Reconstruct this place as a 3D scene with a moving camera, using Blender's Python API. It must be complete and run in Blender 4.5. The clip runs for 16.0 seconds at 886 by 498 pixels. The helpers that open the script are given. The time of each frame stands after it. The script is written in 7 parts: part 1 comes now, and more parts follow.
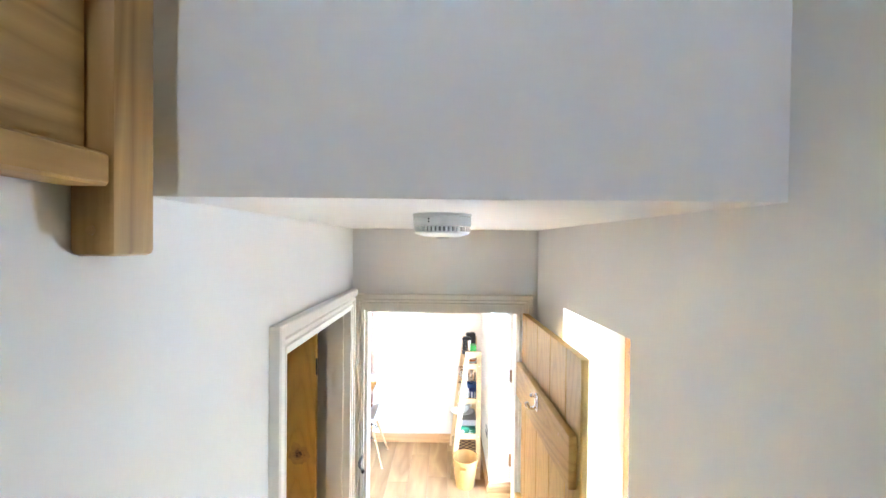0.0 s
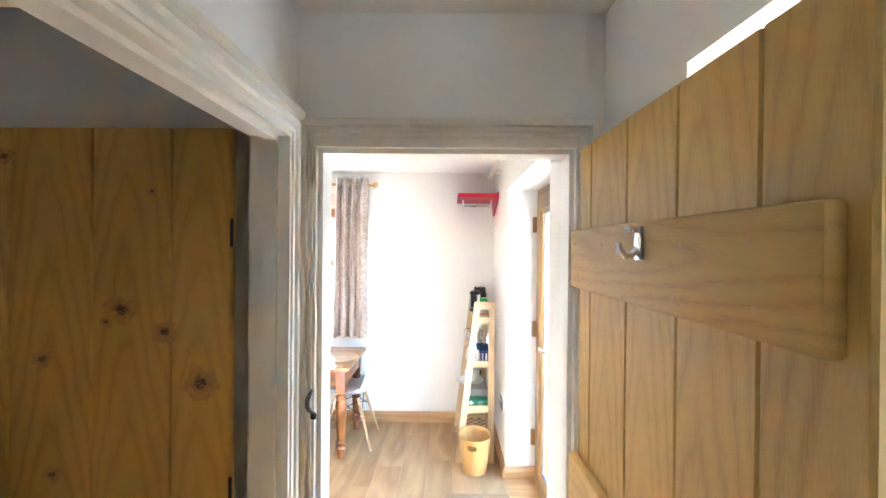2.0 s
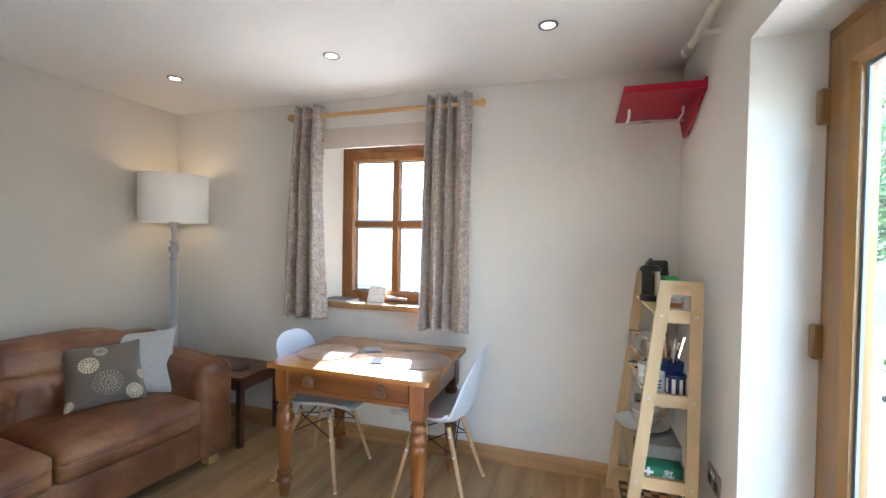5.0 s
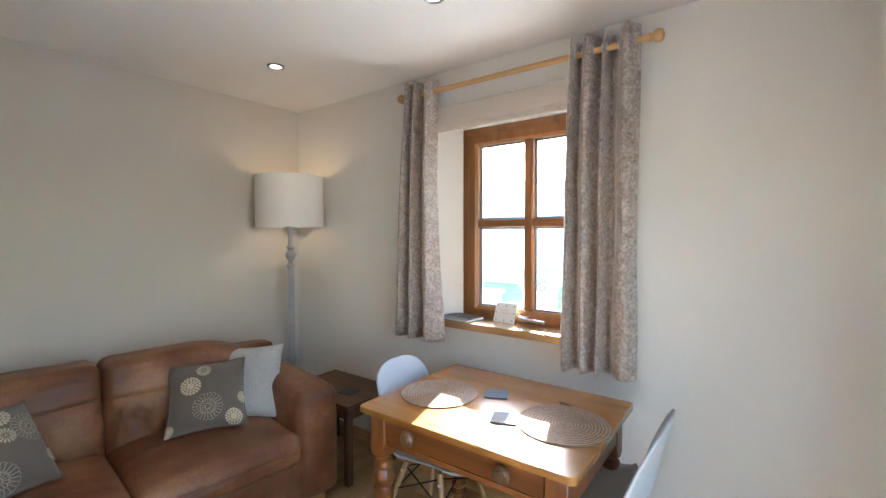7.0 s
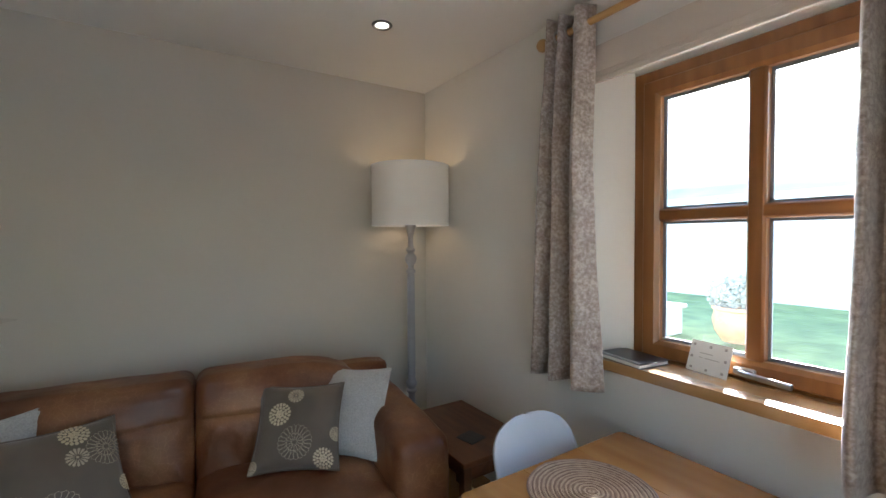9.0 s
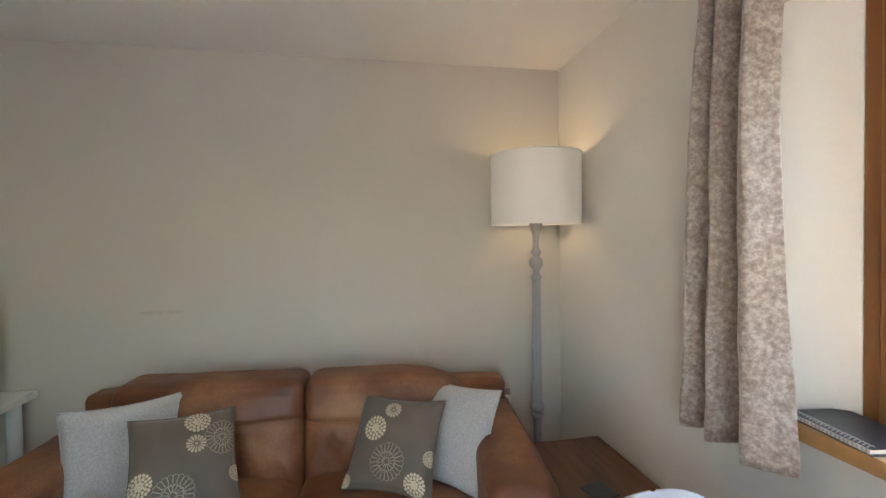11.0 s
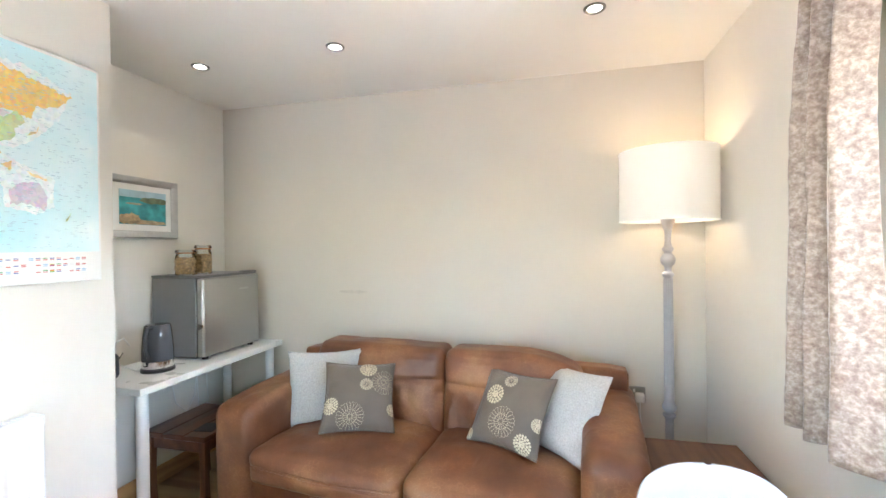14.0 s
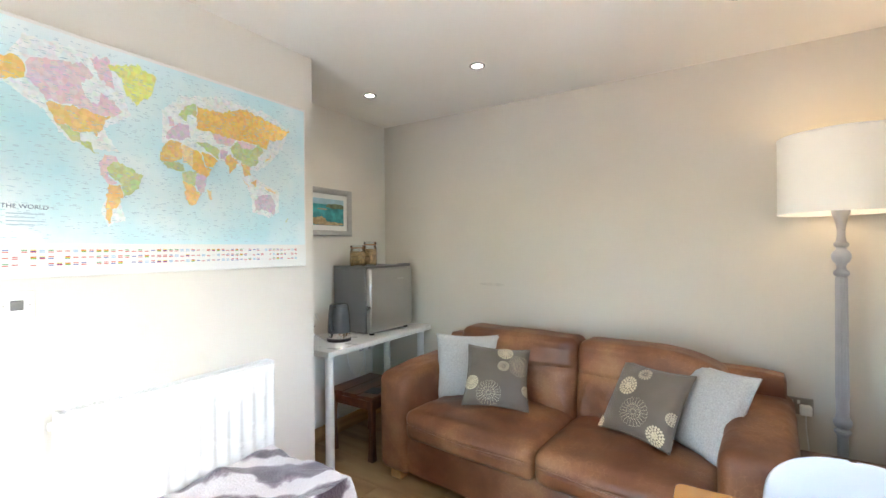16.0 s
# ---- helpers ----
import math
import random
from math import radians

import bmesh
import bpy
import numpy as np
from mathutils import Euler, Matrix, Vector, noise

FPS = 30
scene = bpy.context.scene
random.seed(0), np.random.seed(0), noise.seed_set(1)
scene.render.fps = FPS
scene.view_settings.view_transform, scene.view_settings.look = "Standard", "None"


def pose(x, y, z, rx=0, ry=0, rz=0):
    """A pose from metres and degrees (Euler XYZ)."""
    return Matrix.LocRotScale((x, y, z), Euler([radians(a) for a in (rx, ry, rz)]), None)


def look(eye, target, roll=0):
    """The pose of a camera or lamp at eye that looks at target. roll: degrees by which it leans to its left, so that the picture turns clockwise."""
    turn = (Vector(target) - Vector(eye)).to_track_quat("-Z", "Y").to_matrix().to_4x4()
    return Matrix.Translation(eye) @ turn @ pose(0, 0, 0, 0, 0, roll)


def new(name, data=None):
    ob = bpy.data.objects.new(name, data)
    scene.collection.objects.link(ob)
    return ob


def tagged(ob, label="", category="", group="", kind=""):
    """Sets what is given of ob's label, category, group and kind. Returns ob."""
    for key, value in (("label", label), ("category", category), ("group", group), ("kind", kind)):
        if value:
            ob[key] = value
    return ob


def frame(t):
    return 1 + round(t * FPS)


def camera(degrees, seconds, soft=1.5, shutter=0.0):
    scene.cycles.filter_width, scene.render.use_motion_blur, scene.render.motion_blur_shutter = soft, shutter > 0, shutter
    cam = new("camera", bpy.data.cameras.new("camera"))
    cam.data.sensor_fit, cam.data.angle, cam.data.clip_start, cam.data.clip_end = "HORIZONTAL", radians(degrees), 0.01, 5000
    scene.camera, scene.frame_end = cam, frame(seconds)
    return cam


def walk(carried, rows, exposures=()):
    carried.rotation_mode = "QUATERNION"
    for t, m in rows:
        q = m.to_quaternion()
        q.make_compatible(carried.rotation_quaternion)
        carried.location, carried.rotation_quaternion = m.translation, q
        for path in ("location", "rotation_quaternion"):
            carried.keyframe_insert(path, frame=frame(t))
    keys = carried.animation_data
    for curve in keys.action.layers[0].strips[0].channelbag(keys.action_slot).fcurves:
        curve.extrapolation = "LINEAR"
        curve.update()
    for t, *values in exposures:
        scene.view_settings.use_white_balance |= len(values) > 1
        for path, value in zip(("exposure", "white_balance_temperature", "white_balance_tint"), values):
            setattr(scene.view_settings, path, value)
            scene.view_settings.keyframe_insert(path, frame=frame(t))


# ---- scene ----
cam = camera(91.7, 16.0)
PATH = [
    (0, (-0.038, 0.213, 2.32), (-0.057, 2.213, 2.296), 0.6),
    (0.5, (-0.038, 0.432, 2.177), (-0.066, 2.432, 2.151), 0.7),
    (1, (-0.027, 0.632, 2.005), (-0.058, 2.632, 1.987), 0.8),
    (1.5, (-0.038, 0.839, 1.862), (-0.065, 2.838, 1.848), 0.8),
    (2, (-0.045, 1.058, 1.695), (-0.076, 3.058, 1.687), 0.5),
    (2.5, (-0.066, 1.299, 1.554), (-0.115, 3.298, 1.544), 0.6),
    (3, (-0.061, 1.547, 1.424), (-0.184, 3.543, 1.419), 0.7),
    (3.5, (-0.065, 1.799, 1.388), (-0.324, 3.782, 1.371), 0.5),
    (4, (-0.086, 2.047, 1.393), (-0.469, 4.01, 1.377), 0.4),
    (4.2, (-0.104, 2.139, 1.395), (-0.52, 4.095, 1.377), 0.7),
    (6.3, (-0.271, 2.914, 1.471), (-1.262, 4.65, 1.404), 0.0),
    (6.5, (-0.301, 2.974, 1.473), (-1.346, 4.678, 1.405), -0.0),
    (7, (-0.395, 3.138, 1.47), (-1.584, 4.744, 1.4), -0.1),
    (7.5, (-0.479, 3.295, 1.458), (-1.801, 4.796, 1.398), -0.1),
    (8, (-0.577, 3.456, 1.458), (-2.032, 4.827, 1.397), -0.2),
    (8.5, (-0.679, 3.585, 1.452), (-2.251, 4.82, 1.393), -0.3),
    (9, (-0.793, 3.703, 1.451), (-2.476, 4.783, 1.396), -0.3),
    (9.5, (-0.891, 3.799, 1.452), (-2.665, 4.721, 1.401), -0.4),
    (10, (-0.967, 3.914, 1.461), (-2.83, 4.641, 1.407), -0.6),
    (12.5, (-0.895, 4.176, 1.43), (-2.892, 4.068, 1.408), -0.8),
    (13, (-0.817, 4.239, 1.423), (-2.802, 3.994, 1.407), -0.7),
    (13.5, (-0.742, 4.29, 1.412), (-2.711, 3.936, 1.402), -0.7),
    (14, (-0.659, 4.336, 1.402), (-2.6, 3.854, 1.393), -0.7),
    (14.5, (-0.591, 4.371, 1.389), (-2.494, 3.757, 1.382), -0.7),
    (15, (-0.533, 4.4, 1.377), (-2.38, 3.633, 1.375), -0.6),
    (15.5, (-0.499, 4.428, 1.374), (-2.281, 3.52, 1.371), -0.6),
    (16, (-0.457, 4.439, 1.373), (-2.146, 3.368, 1.373), -0.5),
]
SKY = 0.15
LAMP_WATTS = 0.065
DOWNLIGHT_WATTS = 0.13
EXPOSURE = [(0, 6.6, 5650, 10), (0.5, 6.35, 5450, 10), (1.5, 6.05, 5550, 10), (2, 5.85, 5650, 10), (2.5, 5.5, 5750, 10), (3.2, 5.2, 5800, 10), (4.2, 4.36, 5700, 10), (6.5, 4.28, 5850, 10), (8, 3.82, 5900, 10), (9.5, 3.45, 6050, 10), (10.2, 3.65, 6150, 10), (12.5, 5.32, 6250, 10), (14, 5.47, 5950, 10), (15, 5.36, 6100, 10), (16, 5.07, 6150, 10)]
walk(cam, [(t, look(eye, target, roll)) for t, eye, target, roll in PATH], EXPOSURE)

# world, sun, exposure
SUN_DIR = Vector((0.29, -1.0, -0.475)).normalized()
world = bpy.data.worlds.new("sky")
world.use_nodes = True
scene.world = world
nt = world.node_tree
sky = nt.nodes.new("ShaderNodeTexSky")
sky.sky_type = "NISHITA"
sky.sun_disc = False
sky.sun_elevation = radians(24)
sky.sun_rotation = radians(-16)
sky.air_density = 1.0
sky.dust_density = 0.8
bg = nt.nodes["Background"]
bg.inputs["Strength"].default_value = SKY
nt.links.new(sky.outputs[0], bg.inputs["Color"])
sun = new("sun", bpy.data.lights.new("sun", "SUN"))
sun.data.energy = 4.6
sun.data.angle = radians(0.6)
sun.data.color = (1.0, 0.96, 0.90)
sun.matrix_world = look((0, 0, 0), SUN_DIR)
sun.location = (-3, 12, 8)
# unseen warm fill lamp, added to brighten the stair header and walls
stair_fill = new("landing_fill_light", bpy.data.lights.new("landing_fill_light", "AREA"))
stair_fill.data.shape, stair_fill.data.size, stair_fill.data.size_y = "RECTANGLE", 0.28, 0.38
stair_fill.data.energy, stair_fill.data.color = 0.18, (1.0, 0.80, 0.54)
stair_fill.matrix_world = look((-0.15, -2.59, 3.70), (-0.15, 0.0, 3.70))

# ---------------------------------------------------------------- materials


def shader(name):
    m = bpy.data.materials.new(name)
    m.use_nodes = True
    return m, m.node_tree.nodes, m.node_tree.links, m.node_tree.nodes["Principled BSDF"]


def ramp(nodes, stops):
    r = nodes.new("ShaderNodeValToRGB")
    while len(r.color_ramp.elements) < len(stops):
        r.color_ramp.elements.new(0.5)
    for e, (p, c) in zip(r.color_ramp.elements, stops):
        e.position, e.color = p, (*c, 1)
    return r


def tint(c, k):
    return tuple(min(1.0, max(0.0, v * k)) for v in c)


def plain(name, c, rough=0.6, var=0.06, scale=6.0, bump=0.05, fine=120.0, metal=0.0, coat=0.0, spec=0.5, sheen=0.0):
    """Paint, plastic, cloth, metal: a base colour with a slow stain and a fine grain."""
    m, n, l, b = shader(name)
    tc = n.new("ShaderNodeTexCoord")
    a, f = n.new("ShaderNodeTexNoise"), n.new("ShaderNodeTexNoise")
    a.inputs["Scale"].default_value, f.inputs["Scale"].default_value = scale, fine
    a.inputs["Detail"].default_value, f.inputs["Detail"].default_value = 5, 3
    r = ramp(n, [(0.3, tint(c, 1 - var)), (0.7, tint(c, 1 + var))])
    l.new(tc.outputs["Object"], a.inputs["Vector"]), l.new(tc.outputs["Object"], f.inputs["Vector"])
    l.new(a.outputs["Fac"], r.inputs["Fac"]), l.new(r.outputs["Color"], b.inputs["Base Color"])
    bp = n.new("ShaderNodeBump")
    bp.inputs["Strength"].default_value, bp.inputs["Distance"].default_value = bump, 0.004
    l.new(f.outputs["Fac"], bp.inputs["Height"]), l.new(bp.outputs["Normal"], b.inputs["Normal"])
    mr = n.new("ShaderNodeMapRange")
    mr.inputs["To Min"].default_value, mr.inputs["To Max"].default_value = max(0.02, rough - 0.08), min(1, rough + 0.08)
    l.new(a.outputs["Fac"], mr.inputs["Value"]), l.new(mr.outputs["Result"], b.inputs["Roughness"])
    b.inputs["Metallic"].default_value = metal
    b.inputs["Coat Weight"].default_value = coat
    b.inputs["Specular IOR Level"].default_value = spec
    b.inputs["Sheen Weight"].default_value = sheen
    return m


def wood(name, dark, light, axis=2, rough=0.45, ring=9.0, knots=0.0, coat=0.0, stretch=9.0, bump=0.12, vary=0.14):
    """Wood with its grain along one local axis: cathedral figure, pores, a tone that differs from piece to piece."""
    m, n, l, b = shader(name)
    tc, mp = n.new("ShaderNodeTexCoord"), n.new("ShaderNodeMapping")
    mp.inputs["Scale"].default_value = tuple(1.0 if i == axis else stretch for i in range(3))
    info = n.new("ShaderNodeObjectInfo")
    off = n.new("ShaderNodeVectorMath")
    off.operation = "ADD"
    mul = n.new("ShaderNodeMath")
    mul.operation, mul.inputs[1].default_value = "MULTIPLY", 37.0
    l.new(info.outputs["Random"], mul.inputs[0])
    l.new(tc.outputs["Object"], off.inputs[0]), l.new(mul.outputs[0], off.inputs[1])
    l.new(off.outputs[0], mp.inputs["Vector"])
    big, wav, por = n.new("ShaderNodeTexNoise"), n.new("ShaderNodeTexNoise"), n.new("ShaderNodeTexNoise")
    big.inputs["Scale"].default_value, big.inputs["Detail"].default_value = 0.9, 2
    mt = n.new("ShaderNodeMath")
    mt.operation, mt.inputs[1].default_value = "MULTIPLY", ring
    sn = n.new("ShaderNodeMath")
    sn.operation = "PINGPONG"
    sn.inputs[1].default_value = 1.0
    l.new(mp.outputs[0], big.inputs["Vector"]), l.new(big.outputs["Fac"], mt.inputs[0]), l.new(mt.outputs[0], sn.inputs[0])
    wav.inputs["Scale"].default_value, wav.inputs["Detail"].default_value = 4.0, 6
    por.inputs["Scale"].default_value, por.inputs["Detail"].default_value = 26.0, 2
    l.new(mp.outputs[0], wav.inputs["Vector"]), l.new(mp.outputs[0], por.inputs["Vector"])
    mx = n.new("ShaderNodeMix")
    mx.inputs[0].default_value = 0.45
    l.new(sn.outputs[0], mx.inputs[2]), l.new(wav.outputs["Fac"], mx.inputs[3])
    r = ramp(n, [(0.12, dark), (0.5, tuple((p + q) / 2 for p, q in zip(dark, light))), (0.9, light)])
    l.new(mx.outputs[0], r.inputs["Fac"])
    hsv = n.new("ShaderNodeHueSaturation")
    vr = n.new("ShaderNodeMapRange")
    vr.inputs["To Min"].default_value, vr.inputs["To Max"].default_value = 1 - vary, 1 + vary
    l.new(info.outputs["Random"], vr.inputs["Value"]), l.new(vr.outputs["Result"], hsv.inputs["Value"])
    l.new(r.outputs["Color"], hsv.inputs["Color"])
    col = hsv.outputs["Color"]
    if knots:
        kv = n.new("ShaderNodeTexVoronoi")
        kv.inputs["Scale"].default_value = knots
        km = n.new("ShaderNodeMapping")
        km.inputs["Scale"].default_value = tuple(0.7 if i == axis else 1.3 for i in range(3))
        l.new(off.outputs[0], km.inputs["Vector"]), l.new(km.outputs[0], kv.inputs["Vector"])
        kr = ramp(n, [(0.05, (0.0, 0.0, 0.0)), (0.13, (1, 1, 1))])
        l.new(kv.outputs["Distance"], kr.inputs["Fac"])
        kx = n.new("ShaderNodeMix")
        kx.data_type = "RGBA"
        kx.inputs[6].default_value = (*tint(dark, 0.25), 1)
        l.new(kr.outputs["Color"], kx.inputs[0]), l.new(col, kx.inputs[7])
        col = kx.outputs[2]
    l.new(col, b.inputs["Base Color"])
    bp = n.new("ShaderNodeBump")
    bp.inputs["Strength"].default_value, bp.inputs["Distance"].default_value = bump, 0.003
    l.new(por.outputs["Fac"], bp.inputs["Height"]), l.new(bp.outputs["Normal"], b.inputs["Normal"])
    b.inputs["Roughness"].default_value = rough
    b.inputs["Coat Weight"].default_value = coat
    b.inputs["Coat Roughness"].default_value = 0.2
    return m


def sawn(name, dark, light, axis=2, cross=0, rough=0.5, rings=60.0, slope=0.14, vary=0.07, bump=0.10):
    """Flat-sawn board about its own middle line: nested arches of growth rings, fine pores, a tone that differs from board to board."""
    m, n, l, b = shader(name)

    def calc(op, p, q=None):
        k = n.new("ShaderNodeMath")
        k.operation = op
        for i, v in enumerate((p, q)):
            if isinstance(v, (int, float)):
                k.inputs[i].default_value = v
            elif v is not None:
                l.new(v, k.inputs[i])
        return k.outputs[0]

    tc, info, sep = n.new("ShaderNodeTexCoord"), n.new("ShaderNodeObjectInfo"), n.new("ShaderNodeSeparateXYZ")
    l.new(tc.outputs["Object"], sep.inputs[0])
    rnd = info.outputs["Random"]
    shift = n.new("ShaderNodeVectorMath")
    shift.operation = "ADD"
    l.new(tc.outputs["Object"], shift.inputs[0]), l.new(calc("MULTIPLY", rnd, 31.0), shift.inputs[1])

    def grain(scale, stretch, detail):
        mp, nz = n.new("ShaderNodeMapping"), n.new("ShaderNodeTexNoise")
        mp.inputs["Scale"].default_value = tuple(1.0 if i == axis else stretch for i in range(3))
        nz.inputs["Scale"].default_value, nz.inputs["Detail"].default_value = scale, detail
        l.new(shift.outputs[0], mp.inputs["Vector"]), l.new(mp.outputs[0], nz.inputs["Vector"])
        return nz.outputs["Fac"]

    sway, wob, pore, patch = grain(1.1, 2.0, 2), grain(4.5, 4.0, 3), grain(34.0, 11.0, 3), grain(2.0, 3.0, 3)
    off = calc("MULTIPLY", calc("SUBTRACT", rnd, 0.5), 0.09)
    a = calc("ADD", calc("ADD", sep.outputs[cross], off), calc("MULTIPLY", calc("SUBTRACT", sway, 0.5), 0.10))
    r = calc("SQRT", calc("ADD", calc("MULTIPLY", a, a), 0.0012))
    r = calc("ADD", r, calc("MULTIPLY", sep.outputs[axis], slope))
    r = calc("ADD", r, calc("MULTIPLY", wob, 0.035))
    ring = calc("PINGPONG", calc("MULTIPLY", r, rings), 1.0)
    ring = calc("POWER", ring, 1.6)
    tone = calc("ADD", calc("MULTIPLY", ring, 0.22), calc("ADD", calc("MULTIPLY", pore, 0.38), calc("MULTIPLY", patch, 0.42)))
    rp = ramp(n, [(0.25, light), (0.52, tuple((p * 0.6 + q * 1.4) / 2 for p, q in zip(dark, light))), (0.85, dark)])
    l.new(tone, rp.inputs["Fac"])
    hsv, vr = n.new("ShaderNodeHueSaturation"), n.new("ShaderNodeMapRange")
    vr.inputs["To Min"].default_value, vr.inputs["To Max"].default_value = 1 - vary, 1 + vary
    l.new(rnd, vr.inputs["Value"]), l.new(vr.outputs["Result"], hsv.inputs["Value"])
    l.new(rp.outputs["Color"], hsv.inputs["Color"]), l.new(hsv.outputs["Color"], b.inputs["Base Color"])
    bp = n.new("ShaderNodeBump")
    bp.inputs["Strength"].default_value, bp.inputs["Distance"].default_value = bump, 0.003
    l.new(pore, bp.inputs["Height"]), l.new(bp.outputs["Normal"], b.inputs["Normal"])
    l.new(calc("ADD", calc("MULTIPLY", pore, 0.2), rough - 0.1), b.inputs["Roughness"])
    return m


def glass(name, tintc=(1, 1, 1), rough=0.0):
    m, n, l, b = shader(name)
    b.inputs["Base Color"].default_value = (*tintc, 1)
    b.inputs["Roughness"].default_value = rough
    b.inputs["Transmission Weight"].default_value = 1.0
    b.inputs["IOR"].default_value = 1.45
    return m


def window_glass():
    """Thin clear pane: lets light straight through, with a gloss that grows towards grazing."""
    m, n, l, b = shader("window_glass")
    n.remove(b)
    tr, gl, fr, mx = n.new("ShaderNodeBsdfTransparent"), n.new("ShaderNodeBsdfGlossy"), n.new("ShaderNodeFresnel"), n.new("ShaderNodeMixShader")
    tr.inputs["Color"].default_value = (0.93, 0.95, 0.94, 1)
    gl.inputs["Roughness"].default_value = 0.0
    fr.inputs["IOR"].default_value = 1.45
    l.new(fr.outputs[0], mx.inputs[0]), l.new(tr.outputs[0], mx.inputs[1]), l.new(gl.outputs[0], mx.inputs[2])
    l.new(mx.outputs[0], n["Material Output"].inputs["Surface"])
    return m


def glow(name, c, strength):
    m, n, l, b = shader(name)
    b.inputs["Base Color"].default_value = (*c, 1)
    b.inputs["Emission Color"].default_value = (*c, 1)
    b.inputs["Emission Strength"].default_value = strength
    return m


PLASTER = plain("white_plaster", (0.82, 0.81, 0.79), 0.75, 0.03, 2.0, 0.12, 60)
ROOM = plain("warm_white_paint", (0.76, 0.725, 0.665), 0.7, 0.03, 1.6, 0.12, 60)
GREIGE = plain("stone_grey_paint", (0.63, 0.58, 0.505), 0.7, 0.03, 1.4, 0.12, 60)
CEIL = plain("ceiling_paint", (0.82, 0.80, 0.765), 0.8, 0.02, 1.5, 0.08, 60)
TRIM = plain("cream_gloss_paint", (0.80, 0.775, 0.71), 0.42, 0.03, 4.0, 0.05, 90)
OAK_X = sawn("pale_oak_along_x", (0.36, 0.188, 0.036), (0.62, 0.375, 0.095), 0, 2, 0.5, 80, 0.06)
OAK_Y = wood("pale_oak_along_y", (0.30, 0.16, 0.043), (0.50, 0.30, 0.095), 1, 0.45, 14, 0, 0, 14)
OAK_POST = wood("pale_oak_post", (0.30, 0.16, 0.043), (0.50, 0.30, 0.095), 2, 0.45, 14, 0, 0, 14)
OAK = sawn("pale_oak", (0.36, 0.188, 0.036), (0.62, 0.375, 0.095), 2, 0, 0.5)
OAK_DARK = sawn("honey_oak", (0.34, 0.162, 0.022), (0.60, 0.338, 0.062), 2, 0, 0.42)
SKIRT = wood("oak_skirting", (0.36, 0.19, 0.065), (0.53, 0.31, 0.125), 0, 0.4)
SKIRT_Y = wood("oak_skirting_along_y", (0.36, 0.19, 0.065), (0.53, 0.31, 0.125), 1, 0.4)
PLANK = wood("laminate_plank", (0.33, 0.185, 0.078), (0.51, 0.335, 0.16), 1, 0.40, 6, 1.6, 0.0, 6, 0.10, 0.10)
FRAME_V = wood("golden_oak_foil", (0.185, 0.072, 0.020), (0.285, 0.125, 0.038), 2, 0.32, 6, 0, 0.1, 12)
FRAME_H = wood("golden_oak_foil_along_x", (0.185, 0.072, 0.020), (0.285, 0.125, 0.038), 0, 0.32, 6, 0, 0.1, 12)
FRAME_Y = wood("golden_oak_foil_along_y", (0.185, 0.072, 0.020), (0.285, 0.125, 0.038), 1, 0.32, 6, 0, 0.1, 12)
GLASS = window_glass()
FRAME_D = wood("golden_oak_door_foil", (0.19, 0.088, 0.022), (0.28, 0.142, 0.040), 2, 0.32, 6, 0, 0.1, 12)
SEAL = plain("grey_rubber_seal", (0.20, 0.22, 0.25), 0.6)
CHROME = plain("polished_chrome", (0.75, 0.74, 0.72), 0.14, 0.03, 9, 0.02, 60, 1.0)
BRUSHED = plain("brushed_steel", (0.55, 0.54, 0.52), 0.3, 0.04, 9, 0.02, 200, 1.0)
BLACK = plain("black_iron", (0.025, 0.025, 0.027), 0.45, 0.2, 12, 0.2, 80, 0.6)
DARKPL = plain("black_plastic", (0.02, 0.02, 0.022), 0.35)
WHITEPL = plain("white_plastic", (0.82, 0.82, 0.80), 0.35, 0.02)

# ---------------------------------------------------------------- mesh helpers


def box(bm, x0, x1, y0, y1, z0, z1, bevel=0.0, seg=1):
    """A box between two corners, its edges rounded if asked."""
    vs = [bm.verts.new((x, y, z)) for x in (x0, x1) for y in (y0, y1) for z in (z0, z1)]
    fs = [bm.faces.new([vs[i] for i in q]) for q in ((0, 1, 3, 2), (4, 6, 7, 5), (0, 4, 5, 1), (2, 3, 7, 6), (0, 2, 6, 4), (1, 5, 7, 3))]
    if bevel:
        es = list({e for f in fs for e in f.edges})
        bmesh.ops.bevel(bm, geom=es, offset=bevel, segments=seg, affect="EDGES", profile=0.5)
    return bm


def boxes(*dims, bevel=0.0, seg=1):
    bm = bmesh.new()
    for d in dims:
        box(bm, *d, bevel=bevel, seg=seg)
    return bm


def lathe(bm, prof, seg=24, cx=0.0, cy=0.0):
    """A turned shape from (radius, height) pairs, upright at (cx, cy)."""
    rings = []
    for r, z in prof:
        rings.append([bm.verts.new((cx + r * math.cos(2 * math.pi * i / seg), cy + r * math.sin(2 * math.pi * i / seg), z)) for i in range(seg)])
    for a, b in zip(rings, rings[1:]):
        for i in range(seg):
            bm.faces.new((a[i], a[(i + 1) % seg], b[(i + 1) % seg], b[i]))
    if prof[0][0] > 1e-4:
        bm.faces.new(list(reversed(rings[0])))
    if prof[-1][0] > 1e-4:
        bm.faces.new(rings[-1])
    return bm


def turned(*prof, seg=24):
    return lathe(bmesh.new(), prof, seg)


